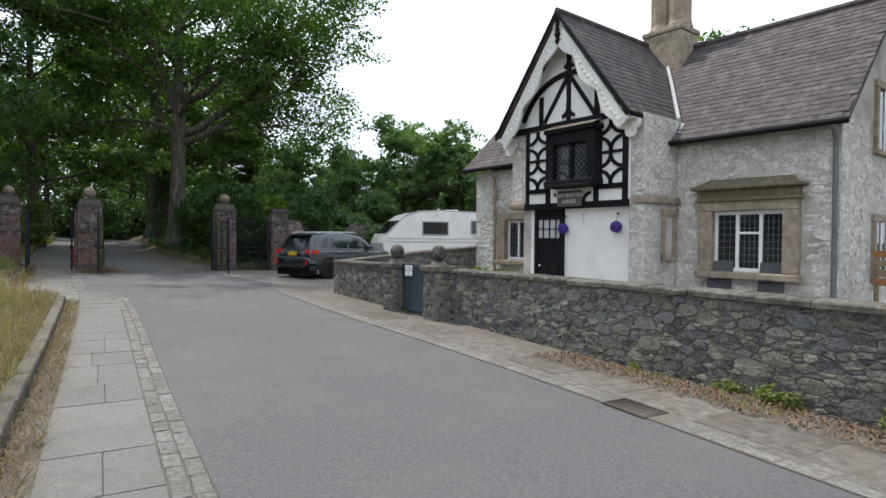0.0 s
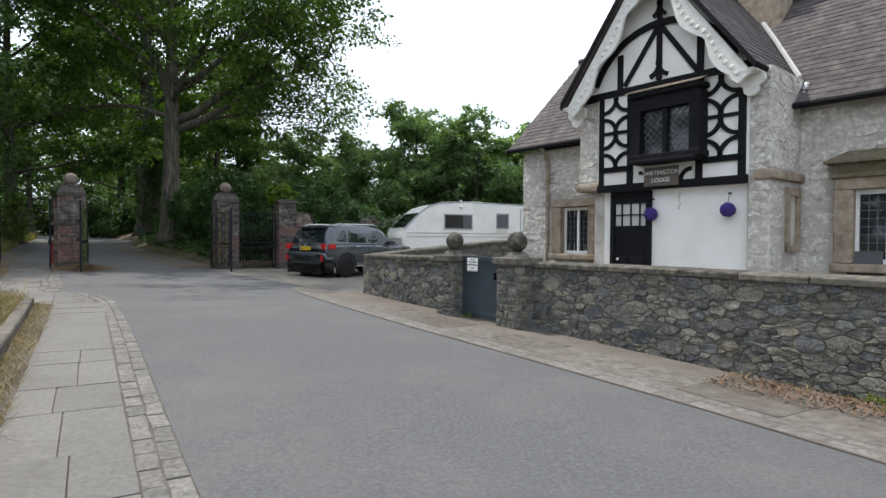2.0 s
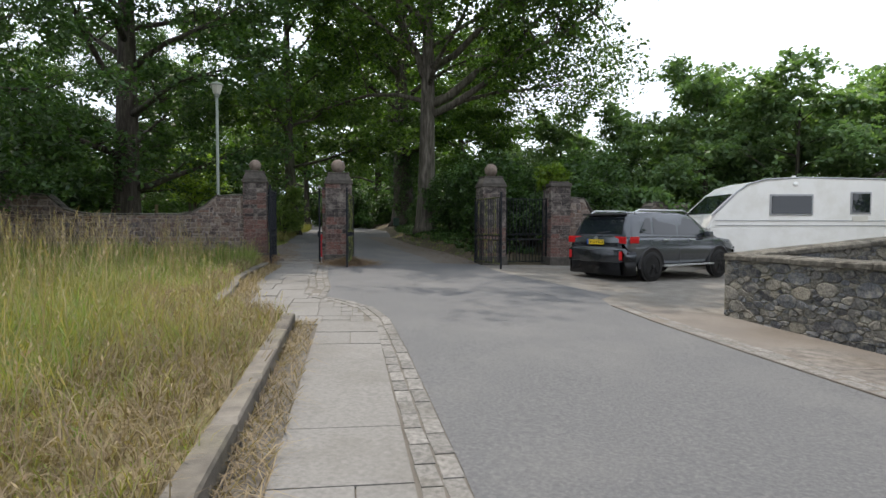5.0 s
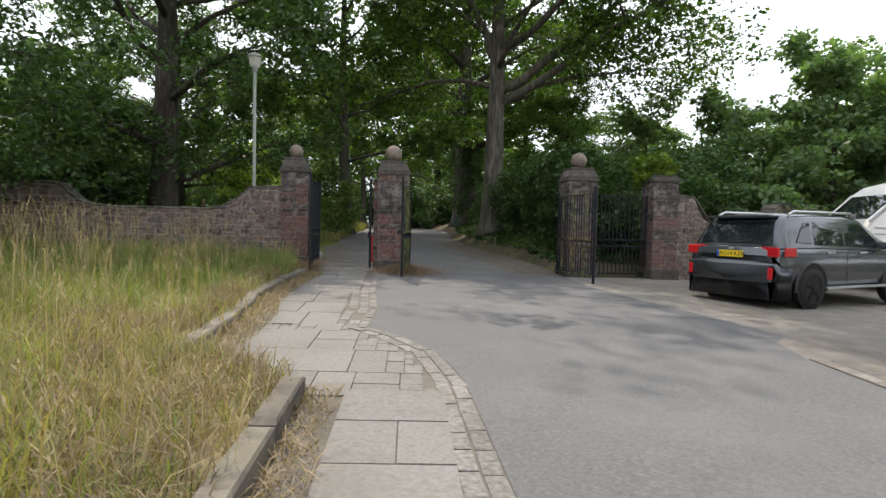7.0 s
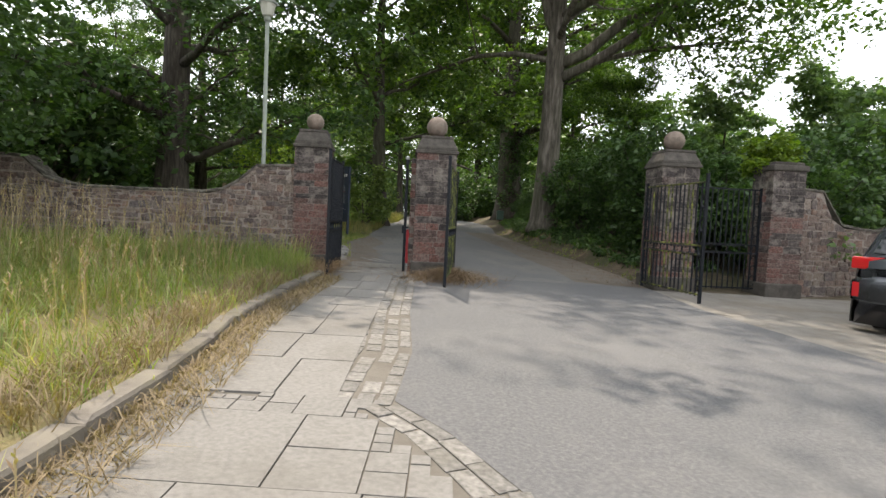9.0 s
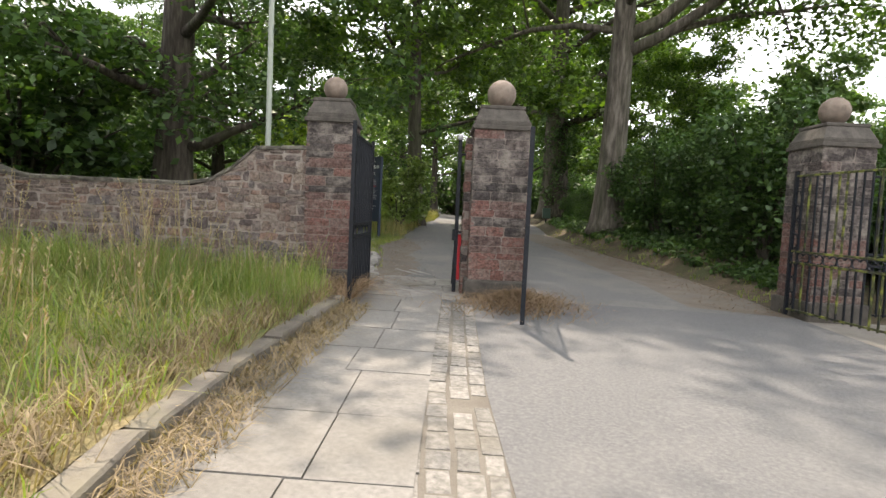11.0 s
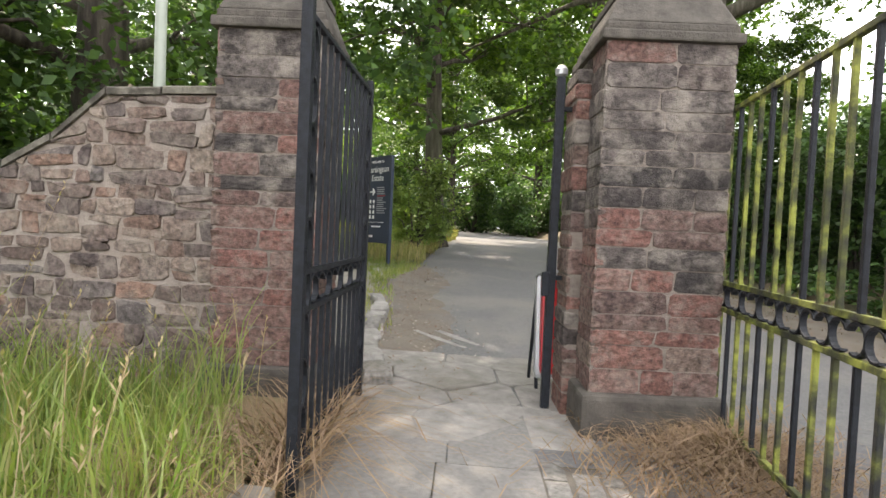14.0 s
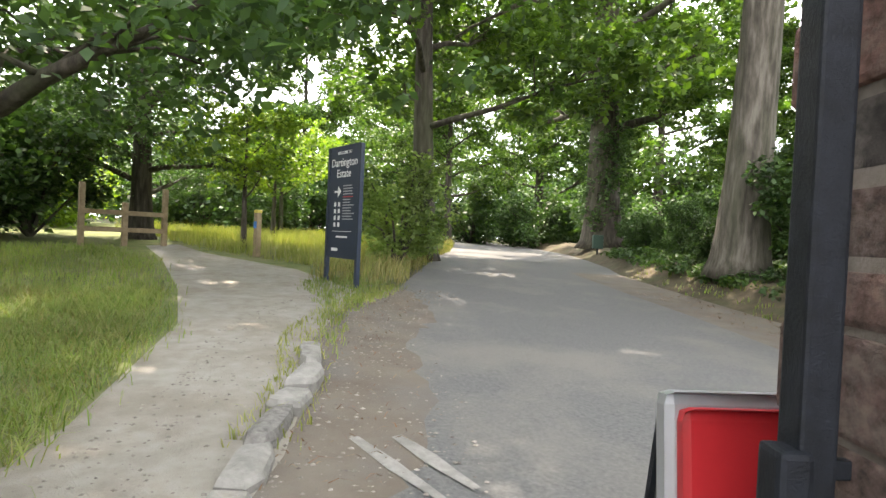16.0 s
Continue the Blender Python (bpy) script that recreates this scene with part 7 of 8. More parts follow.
# estate sign
sa, sb = Vector((-20.42, 25.70)), Vector((-19.46, 25.45))
sd = sb - sa
sign = thing("estate_sign", pose(sa.x, sa.y, G(sa.x, sa.y) - 0.19, 0, 0, math.degrees(math.atan2(sd.y, sd.x))), "tall navy estate notice board with white lettering on two posts", "sign")
sw = sd.length
for x in (0.0, sw):
    bm = bmesh.new()
    box(bm, x, 0, 1.2, 0.07, 0.07, 2.46, 0.008)
    part("post", bm, NAVY, sign)
bm = bmesh.new()
box(bm, sw / 2, 0, 1.52, sw - 0.07, 0.04, 1.84, 0.006)
panel = part("panel", bm, NAVY, sign)
words("lettering", "Dartington", 0.19, pose(sw / 2, -0.024, 2.16, 90, 0, 0), WHITEINK, panel)
words("lettering", "Estate", 0.19, pose(sw / 2, -0.024, 1.98, 90, 0, 0), WHITEINK, panel)
words("lettering", "WELCOME TO", 0.07, pose(sw / 2, -0.024, 2.32, 90, 0, 0), WHITEINK, panel)
bm = bmesh.new()
prism(bm, [(0.22, -0.028, 1.675), (0.33, -0.028, 1.675), (0.33, -0.028, 1.60), (0.43, -0.028, 1.69), (0.33, -0.028, 1.78), (0.33, -0.028, 1.705), (0.22, -0.028, 1.705)], (0, 0.006, 0))
part("arrow", bm, WHITEINK, panel)
srng = random.Random(3)
for k in range(13):
    bm = bmesh.new()
    wd = srng.uniform(0.22, 0.36)
    box(bm, 0.50 + wd / 2, -0.024, 1.78 - 0.045 * k, wd, 0.006, 0.016)
    part("text_bar", bm, REDSIGN if k == 4 else plain("grey_ink", (0.35, 0.36, 0.37)) if "grey_ink" not in bpy.data.materials else bpy.data.materials["grey_ink"], panel)
for k in range(8):
    bm = bmesh.new()
    box(bm, 0.25 + 0.13 * (k % 2), -0.024, 1.48 - 0.11 * (k // 2), 0.06, 0.006, 0.07, 0.002)
    part("pictogram", bm, WHITEINK, panel)
bm = bmesh.new()
box(bm, sw / 2, -0.024, 1.04, 0.62, 0.006, 0.008)
part("rule_line", bm, WHITEINK, panel)
bm = bmesh.new()
box(bm, sw / 2, -0.024, 0.95, 0.36, 0.006, 0.03)
part("text_bar", bm, WHITEINK, panel)
bm = bmesh.new()
box(bm, 0.28, -0.024, 0.74, 0.2, 0.006, 0.05)
part("text_bar", bm, WHITEINK, panel)

# waymark post, fence, bin on the verge
def waymark(x, y):
    ob = thing("waymark_post", pose(x, y, G(x, y) - 0.05), "short timber waymark post with a blue disc", "post")
    bm = bmesh.new()
    box(bm, 0, 0, 0.55, 0.13, 0.13, 1.1, 0.02)
    part("post", bm, TIMBER, ob)
    bm = bmesh.new()
    box(bm, 0, -0.07, 0.78, 0.10, 0.01, 0.16, 0.01)
    part("disc", bm, plain("blue_disc", (0.03, 0.14, 0.40)), ob)
    bm = bmesh.new()
    box(bm, 0, 0, 1.09, 0.135, 0.135, 0.07, 0.01)
    part("painted_top", bm, plain("yellow_top", (0.45, 0.38, 0.06)), ob)


waymark(-24.3, 27.1)


def rail_fence(a, b, posts):
    a, b = Vector(a), Vector(b)
    d = b - a
    n = d.length
    ob = thing("timber_fence", pose(a.x, a.y, G(a.x, a.y) - 0.05, 0, 0, math.degrees(math.atan2(d.y, d.x))), "weathered two-rail timber fence by the path", "fence")
    for i in range(posts):
        bm = bmesh.new()
        box(bm, n * i / (posts - 1), 0, 0.55 + (0.2 if i % 2 == 0 else 0), 0.12, 0.12, 1.1 + (0.4 if i % 2 == 0 else 0), 0.015)
        part("post", bm, TIMBER, ob)
    for z in (0.45, 0.85):
        bm = bmesh.new()
        box(bm, n / 2, -0.05, z, n + 0.1, 0.05, 0.11, 0.01)
        part("rail", bm, TIMBER, ob)


rail_fence((-27.3, 24.6), (-27.1, 26.4), 3)
bx, by = -21.4, 41.0
bin_ = thing("waste_bin", pose(bx, by, G(bx, by), 0, 0, 30), "small dark green waste bin on a post beside the lane", "bin")
bm = bmesh.new()
box(bm, 0, 0, 0.75, 0.4, 0.32, 0.55, 0.03)
part("box", bm, plain("dark_green_bin", (0.03, 0.07, 0.05)), bin_)
bm = bmesh.new()
tube(bm, [(0, 0, 0), (0, 0, 0.6)], 0.04, 8)
part("post", bm, IRON, bin_)
small = tree("hawthorn_tree", -26.4, 28.2, 4.2, 0.09, 1.3, 1.7, 51, BRIGHTLEAF, 0.13, 14, "small crooked hawthorn with bright leaves in the meadow", limbs=10, dens=3)
copy_thing(small, pose(-31.5, 33.0, G(-31, 33), 0, 0, 140) @ Matrix.Scale(1.15, 4))
copy_thing(small, pose(-35.5, 36.5, G(-35, 36), 0, 0, 40) @ Matrix.Scale(1.4, 4))
bush("elder_bush", -21.4, 28.7, 2.9, 2.2, 52, PALELEAF, 0.11, 7000, "pale green bush behind the notice board")
bush("ivy_clump", *row(9.2, 0.12), 0.9, 1.1, 53, BRIGHTLEAF, 0.11, 2600, "bright ivy spilling over the pillar top").location.z = 2.62
bush("box_bush", 1.10, 16.6, 0.95, 0.62, 54, BRIGHTLEAF, 0.05, 5200, "small clipped bright green box bush in the garden")
bush("garden_plant", 1.75, 15.6, 0.85, 0.8, 55, GREENGRASS, 0.08, 1600, "leafy garden plant below the lodge window")

weed = bush("wall_weed", 3.55, 5.85, 0.26, 0.60, 56, GREENGRASS, 0.05, 1500, "low yellow-green weed growing at the wall foot", "weed")
for x, y, k, r in [(3.25, 6.3, 0.7, 40), (4.15, 4.75, 1.1, 120), (4.4, 4.3, 0.9, 200), (2.55, 7.35, 0.4, 10), (-0.75, 12.0, 0.5, 70)]:
    copy_thing(weed, pose(x, y, G(x, y) - 0.02, 0, 0, r) @ Matrix.Scale(k, 4))

# garden furniture
def garden_chair(x, y, turn):
    ob = thing("garden_chair", HOUSE @ pose(x, y, 0.06, 0, 0, turn), "folding garden chair with a dark grey mesh back", "chair", "chairs below the lodge window")
    bm = bmesh.new()
    box(bm, 0, 0.22, 0.86, 0.48, 0.03, 0.86, 0.012, Matrix.Translation((0, 0.1, 0)) @ Matrix.Rotation(radians(-12), 4, "X"))
    part("backrest", bm, CHAIRCLOTH, ob)
    bm = bmesh.new()
    box(bm, 0, 0.0, 0.42, 0.48, 0.46, 0.03, 0.012)
    part("seat", bm, CHAIRCLOTH, ob)
    for sx in (-0.26, 0.26):
        for p, q in (((sx, -0.25, 0), (sx, 0.25, 0.62)), ((sx, 0.28, 0), (sx, -0.22, 0.62))):
            bm = bmesh.new()
            tube(bm, [p, q], 0.012, 6)
            part("leg", bm, IRON, ob)
        bm = bmesh.new()
        tube(bm, [(sx, -0.24, 0.62), (sx, 0.28, 0.66)], 0.016, 6)
        part("armrest", bm, IRON, ob)


garden_chair(4.28, 0.75, 6)
garden_chair(5.18, 0.72, -5)
bench = thing("garden_bench", HOUSE @ pose(7.12, 1.7, 0.02, 0, 0, -20), "orange-brown slatted wooden garden bench against the wall", "bench")
for k in range(4):
    bm = bmesh.new()
    box(bm, 0, 0.25, 0.95 + 0.17 * k, 1.3, 0.03, 0.12, 0.01)
    part("back_slat", bm, ORANGEWOOD if k % 3 == 0 else TIMBER, bench)
for k in range(3):
    bm = bmesh.new()
    box(bm, 0, -0.05 + 0.13 * k, 0.45, 1.3, 0.11, 0.03, 0.01)
    part("seat_slat", bm, TIMBER, bench)
for x in (-0.6, 0.6):
    bm = bmesh.new()
    box(bm, x, 0.28, 0.75, 0.07, 0.06, 1.5, 0.01)
    part("back_post", bm, TIMBER, bench)
    bm = bmesh.new()
    box(bm, x, -0.12, 0.22, 0.07, 0.07, 0.44, 0.01)
    part("leg", bm, TIMBER, bench)
# yard of the lodge
bm = bmesh.new()
sheet(bm, [(-0.7, 12.3), (0.0, 11.3), (8.6, -1.4), (22.0, 6.0), (12.0, 26.0), (2.0, 19.0), (-2.7, 15.5)], 0.02)
solo("yard", bm, GRAVEL, Matrix(), "pale gravel yard in front of the lodge", "yard", kind="structure")

# high yard wall behind the caravan, with a basketball hoop on it
yw_p, yw_q = (3.05, 31.5), (9.1, 29.7)
rubble_wall("yard_wall", yw_p, yw_q, [(0, 3.34), (0.48, 3.54), (0.75, 3.82), (1.02, 4.11), (1.36, 4.22), (6.35, 4.17)], "high dark stone yard wall with a swept coping", None, PINKRUBBLE, 15, limit=60, cop_over=0.03, cop_h=0.06, kind="block", core=PINKMORTAR, wmax=0.28, hmax=0.14, depth=0.038)
HOOP, _n = wall_frame(yw_p, yw_q)
hoop = thing("basketball_hoop", HOOP @ pose(2.15, -0.05, 3.30) @ Matrix.Scale(1.3, 4), "white rounded basketball board with a netted ring on the yard wall", "basketball hoop")
bm = bmesh.new()
prism(bm, [(-0.28, 0, 0.0), (-0.10, 0, -0.06), (0.10, 0, -0.06), (0.28, 0, 0.0), (0.28, 0, 0.26), (0.20, 0, 0.42), (0.0, 0, 0.48), (-0.20, 0, 0.42), (-0.28, 0, 0.26)], (0, -0.03, 0))
part("backboard", bm, WINDOWFRAME, hoop)
bm = bmesh.new()
ring = [(0.23 * math.cos(2 * math.pi * k / 20) + 0.03, -0.29 + 0.23 * math.sin(2 * math.pi * k / 20), 0.0) for k in range(21)]
tube(bm, ring, 0.012, 6)
tube(bm, [(0.03, -0.02, 0.0), (0.03, -0.08, 0.0)], 0.02, 6)
part("ring", bm, GREYMETAL, hoop)
bm = bmesh.new()
for k in range(10):
    for s in (-1, 1):
        a0, a1, a2 = [2 * math.pi * (k + s * f) / 10 for f in (0, 0.6, 1.2)]
        tube(bm, [(0.03 + r * math.cos(a), -0.29 + r * math.sin(a), z) for r, a, z in ((0.23, a0, 0.0), (0.17, a1, -0.18), (0.12, a2, -0.36))], 0.009, 4)
part("net", bm, WHITEINK, hoop, "white string net")

# paving pieces, kerbs and gutters, last
def unit_slab(bev):
    bm = bmesh.new()
    box(bm, 0, 0, 0, 1, 1, 1)
    me = bpy.data.meshes.new("slab")
    top_edges = [e for e in bm.edges if e.verts[0].co.z > 0 and e.verts[1].co.z > 0]
    bmesh.ops.bevel(bm, geom=top_edges, offset=bev, segments=1, affect="EDGES")
    bm.to_mesh(me)
    bm.free()
    return me


SLAB_ME, SETT_ME, KERB_ME = unit_slab(0.012), unit_slab(0.045), unit_slab(0.08)
SLAB_ME.materials.append(SLAB)
SETT_ME.materials.append(SETT)
KERB_ME.materials.append(KERB)
SLOPE = math.degrees(math.atan(0.026))
prg = random.Random(21)


def piece(name, me, parent, x, y, z, sx, sy, sz, turn, tilt=0.6):
    ob = new(name, me)
    ob.parent = parent
    ob.matrix_basis = pose(x, y, z, prg.uniform(-tilt, tilt), SLOPE * 0.9 + prg.uniform(-tilt, tilt), 0) @ pose(0, 0, 0, 0, 0, turn) @ Matrix.Diagonal((sx, sy, sz, 1))
    return ob


def inside(p, poly):
    r = False
    for (x0, y0), (x1, y1) in zip(poly, poly[1:] + poly[:1]):
        if (y0 > p[1]) != (y1 > p[1]) and p[0] < (x1 - x0) * (p[1] - y0) / (y1 - y0) + x0:
            r = not r
    return r


foot = thing("footway_slabs", Matrix(), "worn grey stone paving slabs of the footway", "pavement", kind="structure")
d1, c1 = Vector((-0.522, 0.853)), Vector((0.853, 0.522))
o1 = Vector((-3.21, 4.1))
t1 = math.degrees(math.atan2(c1.y, c1.x))
t = -7.0
while t < 8.9:
    n = prg.uniform(0.55, 0.98)
    cuts = [0.24, 0.95] if prg.random() < 0.45 else [0.24, prg.uniform(0.5, 0.7), 0.95]
    for a, b in zip(cuts, cuts[1:]):
        p = o1 + d1 * (t + n / 2) + c1 * ((a + b) / 2)
        piece("slab", SLAB_ME, foot, p.x, p.y, G(p.x, p.y) - 0.02 + prg.uniform(-0.003, 0.003), b - a - 0.009, n - 0.009, 0.06, t1, 0.25)
    t += n
d2, c2 = Vector((-0.553, 0.833)), Vector((0.833, 0.553))
o2 = Vector((-9.5, 12.0))
t2 = math.degrees(math.atan2(c2.y, c2.x))
PAVED = KERB_L[3:] + KERB_F + [(-14.25, 19.2), (-13.3, 19.0), (-12.6, 19.5)] + DRIVE_L[::-1][1:] + [(-9.1, 13.85), (-8.6, 13.64), (-7.96, 13.27), (-7.4, 12.61), (-6.7, 11.55)]
t = 1.5
while t < 8.0:
    n = prg.uniform(0.6, 0.95)
    x, end = 0.16, 1.16
    while x < end - 0.05:
        w = min(prg.uniform(0.36, 0.62), end - x)
        if end - x - w < 0.22:
            w = end - x
        p = o2 + d2 * (t + n / 2) + c2 * (x + w / 2)
        piece("slab", SLAB_ME, foot, p.x, p.y, G(p.x, p.y) - 0.021 + prg.uniform(-0.003, 0.003), w - 0.009, n - 0.009, 0.06, t2, 0.25)
        x += w
    t += n


def fill(x0, x1, a, b, depth):
    """Slabs of the widening before the gates, cut smaller along its edges."""
    corners = [o1 + d1 * q + c1 * k for q in (a + 0.02, b - 0.02) for k in (x0 + 0.02, x1 - 0.02)]
    if all(inside(k, PAVED) and (k - o2).dot(d2) < 1.5 for k in corners):
        p = o1 + d1 * ((a + b) / 2) + c1 * ((x0 + x1) / 2)
        piece("slab", SLAB_ME, foot, p.x, p.y, G(p.x, p.y) - 0.021 + prg.uniform(-0.003, 0.003), x1 - x0 - 0.009, b - a - 0.009, 0.06, t1, 0.25)
    elif depth:
        xm, tm = (x0 + x1) / 2, (a + b) / 2
        for k in ((x0, xm, a, tm), (xm, x1, a, tm), (x0, xm, tm, b), (xm, x1, tm, b)):
            fill(*k, depth - 1)


t = 9.0
while t < 14.0:
    n = prg.uniform(0.6, 0.9)
    x = -3.4 - prg.random() * 0.4
    while x < 2.4:
        w = prg.uniform(0.55, 0.85)
        fill(x, x + w, t, t + n, 3)
        x += w
    t += n

kl = thing("kerb_line", Matrix(), "weathered stone kerb along the grass verge", "kerb", kind="structure")
for line, lift in ((KERB_L[1:], 0.02), (KERB_F, -0.02)):
    pts = along(line, 0.92)
    for i, (p, d) in enumerate(pts):
        e = pts[i + 1][0] if i + 1 < len(pts) else Vector(line[-1])
        n = (e - p).length
        if n < 0.15:
            continue
        m = (p + e) / 2 + Vector((-d.y, d.x)) * 0.075
        piece("kerb_stone", KERB_ME, kl, m.x, m.y, G(m.x, m.y) + lift + prg.uniform(-0.008, 0.008), n - 0.012, 0.15, 0.27, math.degrees(math.atan2(d.y, d.x)), 0.5)

gl = thing("gutter_setts", Matrix(), "stone setts in the gutter along the footway", "gutter", kind="structure")
for off, step, wide in ((0.065, 0.30, 0.115), (0.19, 0.26, 0.115)):
    for p, d in along(offset(ROAD_L[1:], off), step):
        if p.y > 1.5:
            piece("sett", SETT_ME, gl, p.x, p.y, G(p.x, p.y) - 0.025 + prg.uniform(-0.003, 0.003), step - prg.uniform(0.006, 0.02), wide - prg.uniform(0, 0.01), 0.06, math.degrees(math.atan2(d.y, d.x)) + prg.uniform(-3, 3), 1.0)
for off, step, wide in ((0.06, 0.22, 0.11), (0.19, 0.25, 0.13), (0.34, 0.22, 0.13), (0.49, 0.24, 0.13)):
    for p, d in along(offset(DRIVE_L, off), step):
        if prg.random() < 0.9:
            piece("sett", SETT_ME, gl, p.x, p.y, G(p.x, p.y) - 0.027 + prg.uniform(-0.003, 0.003), step - prg.uniform(0.006, 0.03), wide - prg.uniform(0, 0.02), 0.06, math.degrees(math.atan2(d.y, d.x)) + prg.uniform(-3, 3), 1.0)
gr = thing("gutter_setts", Matrix(), "broken stone setts edging the lane below the garden wall", "gutter", kind="structure")
for off, step, wide in ((-0.09, 0.34, 0.16), (-0.24, 0.27, 0.12)):
    for p, d in along(offset(ROAD_R[2:-2], off), step):
        if prg.random() < 0.97 and (p - Vector((1.90, 5.50))).length > 0.36:
            piece("sett", SETT_ME, gr, p.x, p.y, G(p.x, p.y) - 0.013 + prg.uniform(-0.003, 0.003), step - prg.uniform(0.01, 0.06), wide - prg.uniform(0, 0.03), 0.06, math.degrees(math.atan2(d.y, d.x)) + prg.uniform(-2, 2), 0.5)

FLAG_ME = unit_slab(0.012)
FLAG_ME.materials.append(material("brown_flag", [(0.105, 0.095, 0.084), (0.135, 0.122, 0.108), (0.16, 0.147, 0.13)], scale=9.0, by="object", rough=0.92, bump=0.5, bump_scale=40, stains=(0.10, 0.078, 0.055), stain_scale=1.2, stain_amount=0.6))
fr = thing("footway_flags", Matrix(), "cracked brownish stone flags below the garden wall", "pavement", kind="structure")
for off, step, wide in ((-0.68, 0.95, 0.70),):
    for p, d in along(offset(ROAD_R[2:-1], off), step):
        if p.y < 13.2:
            n = step - prg.uniform(0.008, 0.02)
            piece("flag", FLAG_ME, fr, p.x, p.y, G(p.x, p.y) - 0.012 + prg.uniform(-0.002, 0.002), n, wide, 0.06, math.degrees(math.atan2(d.y, d.x)) + prg.uniform(-1, 1), 0.35)

# drain grate
RUST = plain("rusty_iron", (0.055, 0.045, 0.038), rough=0.85, bump=0.4, vary=0.5, scale=20)
gx, gy = 1.90, 5.50
grate = thing("drain_grate", pose(gx, gy, G(gx, gy) + 0.010, 0, SLOPE, math.degrees(math.atan2(-0.863, 0.505))), "rusty iron drain grate in the gutter", "drain")
for x, y, sx, sy in ((0, -0.16, 0.5, 0.03), (0, 0.16, 0.5, 0.03), (-0.25, 0, 0.03, 0.35), (0.25, 0, 0.03, 0.35)):
    bm = bmesh.new()
    box(bm, x, y, 0, sx, sy, 0.03, 0.004)
    part("frame_bar", bm, RUST, grate)
for k in range(9):
    bm = bmesh.new()
    box(bm, -0.20 + 0.05 * k, 0, 0, 0.02, 0.32, 0.024, 0.003)
    part("grate_bar", bm, RUST, grate)

# crazy paving in the footway gateway
cp = thing("crazy_paving", Matrix(), "irregular pale stone flags in the foot gateway", "pavement", kind="structure")
cx0, cy0 = row(0.28, -0.62)
flat = pose(cx0, cy0, G(cx0, cy0) - 0.002, 0, 0, 0) @ Matrix.Rotation(radians(SLOPE), 4, "Y") @ Matrix.Rotation(radians(TURN_ROW), 4, "Z") @ Matrix.Rotation(radians(-90), 4, "X")
CRAZY = material("crazy_flag", [(0.15, 0.142, 0.128), (0.185, 0.176, 0.16), (0.215, 0.206, 0.19)], scale=8.0, by="object", rough=0.9, bump=0.5, bump_scale=40, stains=(0.11, 0.098, 0.075), stain_scale=1.6, stain_amount=0.5, grain=(0.7, 1.3))
flags = rubble_cells(1.72, 0.0, 2.0, 0.62, 0.56, random.Random(8))
lay_cells(flags, CRAZY, cp, 0.042, random.Random(9), None, 300, 0.008, 0.08, flat, 0.08, "flag")

# edging stones beside the path beyond the gates
es = thing("edging_stones", Matrix(), "rough broken edging stones beside the path", "kerb", kind="structure")
EDGE = [(-14.5, 19.75), (-15.2, 20.4), (-15.75, 21.05), (-16.4, 21.9), (-17.35, 22.7)]
for p, d in along(EDGE, 0.46):
    i = prg.randrange(12)
    ob = new("edging_stone", stone_mesh("stone", i, STRIP if i % 3 else SETT))
    ob.parent = es
    ob.matrix_basis = Matrix.Translation((p.x, p.y, G(p.x, p.y) - 0.06)) @ Matrix.Rotation(math.atan2(d.y, d.x), 4, "Z") @ Matrix.Rotation(radians(-90), 4, "X") @ Matrix.Diagonal((prg.uniform(0.36, 0.62), prg.uniform(0.11, 0.19), prg.uniform(0.14, 0.24), 1))


# grass
def blades(name, pts, hmin, hmax, width, mat, label, rng, lean=0.45):
    """Bent blades at the points given as (x, y, z, tallness)."""
    n = len(pts)
    P = np.array(pts)
    h = (hmin + (hmax - hmin) * rng.random(n)) * P[:, 3]
    a = rng.random(n) * 2 * np.pi
    ln = lean * (0.3 + rng.random(n))
    dx, dy = np.cos(a), np.sin(a)
    wv = width * (0.7 + 0.6 * rng.random(n))
    b = rng.random(n) * 2 * np.pi
    sx, sy = np.cos(b) * wv / 2, np.sin(b) * wv / 2
    base = P[:, :3]
    mid = base + np.stack([dx * ln * h * 0.35, dy * ln * h * 0.35, h * 0.6], 1)
    tip = base + np.stack([dx * ln * h, dy * ln * h, h * (1.0 - 0.25 * ln)], 1)
    sd = np.stack([sx, sy, np.zeros(n)], 1)
    v = np.stack([base - sd, base + sd, mid + sd * 0.8, mid - sd * 0.8, tip], 1).reshape(-1, 3)
    k = np.arange(n) * 5
    me = bpy.data.meshes.new(name)
    me.vertices.add(5 * n)
    me.vertices.foreach_set("co", v.astype(np.float32).ravel())
    loops = np.stack([k, k + 1, k + 2, k + 3, k + 3, k + 2, k + 4], 1).astype(np.int32)
    me.loops.add(7 * n)
    me.loops.foreach_set("vertex_index", loops.ravel())
    me.polygons.add(2 * n)
    st = np.stack([np.arange(n) * 7, np.arange(n) * 7 + 4], 1).astype(np.int32)
    me.polygons.foreach_set("loop_start", st.ravel())
    me.update(calc_edges=True)
    ob = mesh_part(name, me, mat, None)
    return tagged(ob, label, "grass", kind="stuff")


MEADOWGRASS = foliage("meadow_blade", [(0.16, 0.19, 0.05), (0.24, 0.24, 0.09), (0.20, 0.23, 0.06), (0.33, 0.29, 0.15)], 0.45, 0.7)
grng = np.random.default_rng(9)


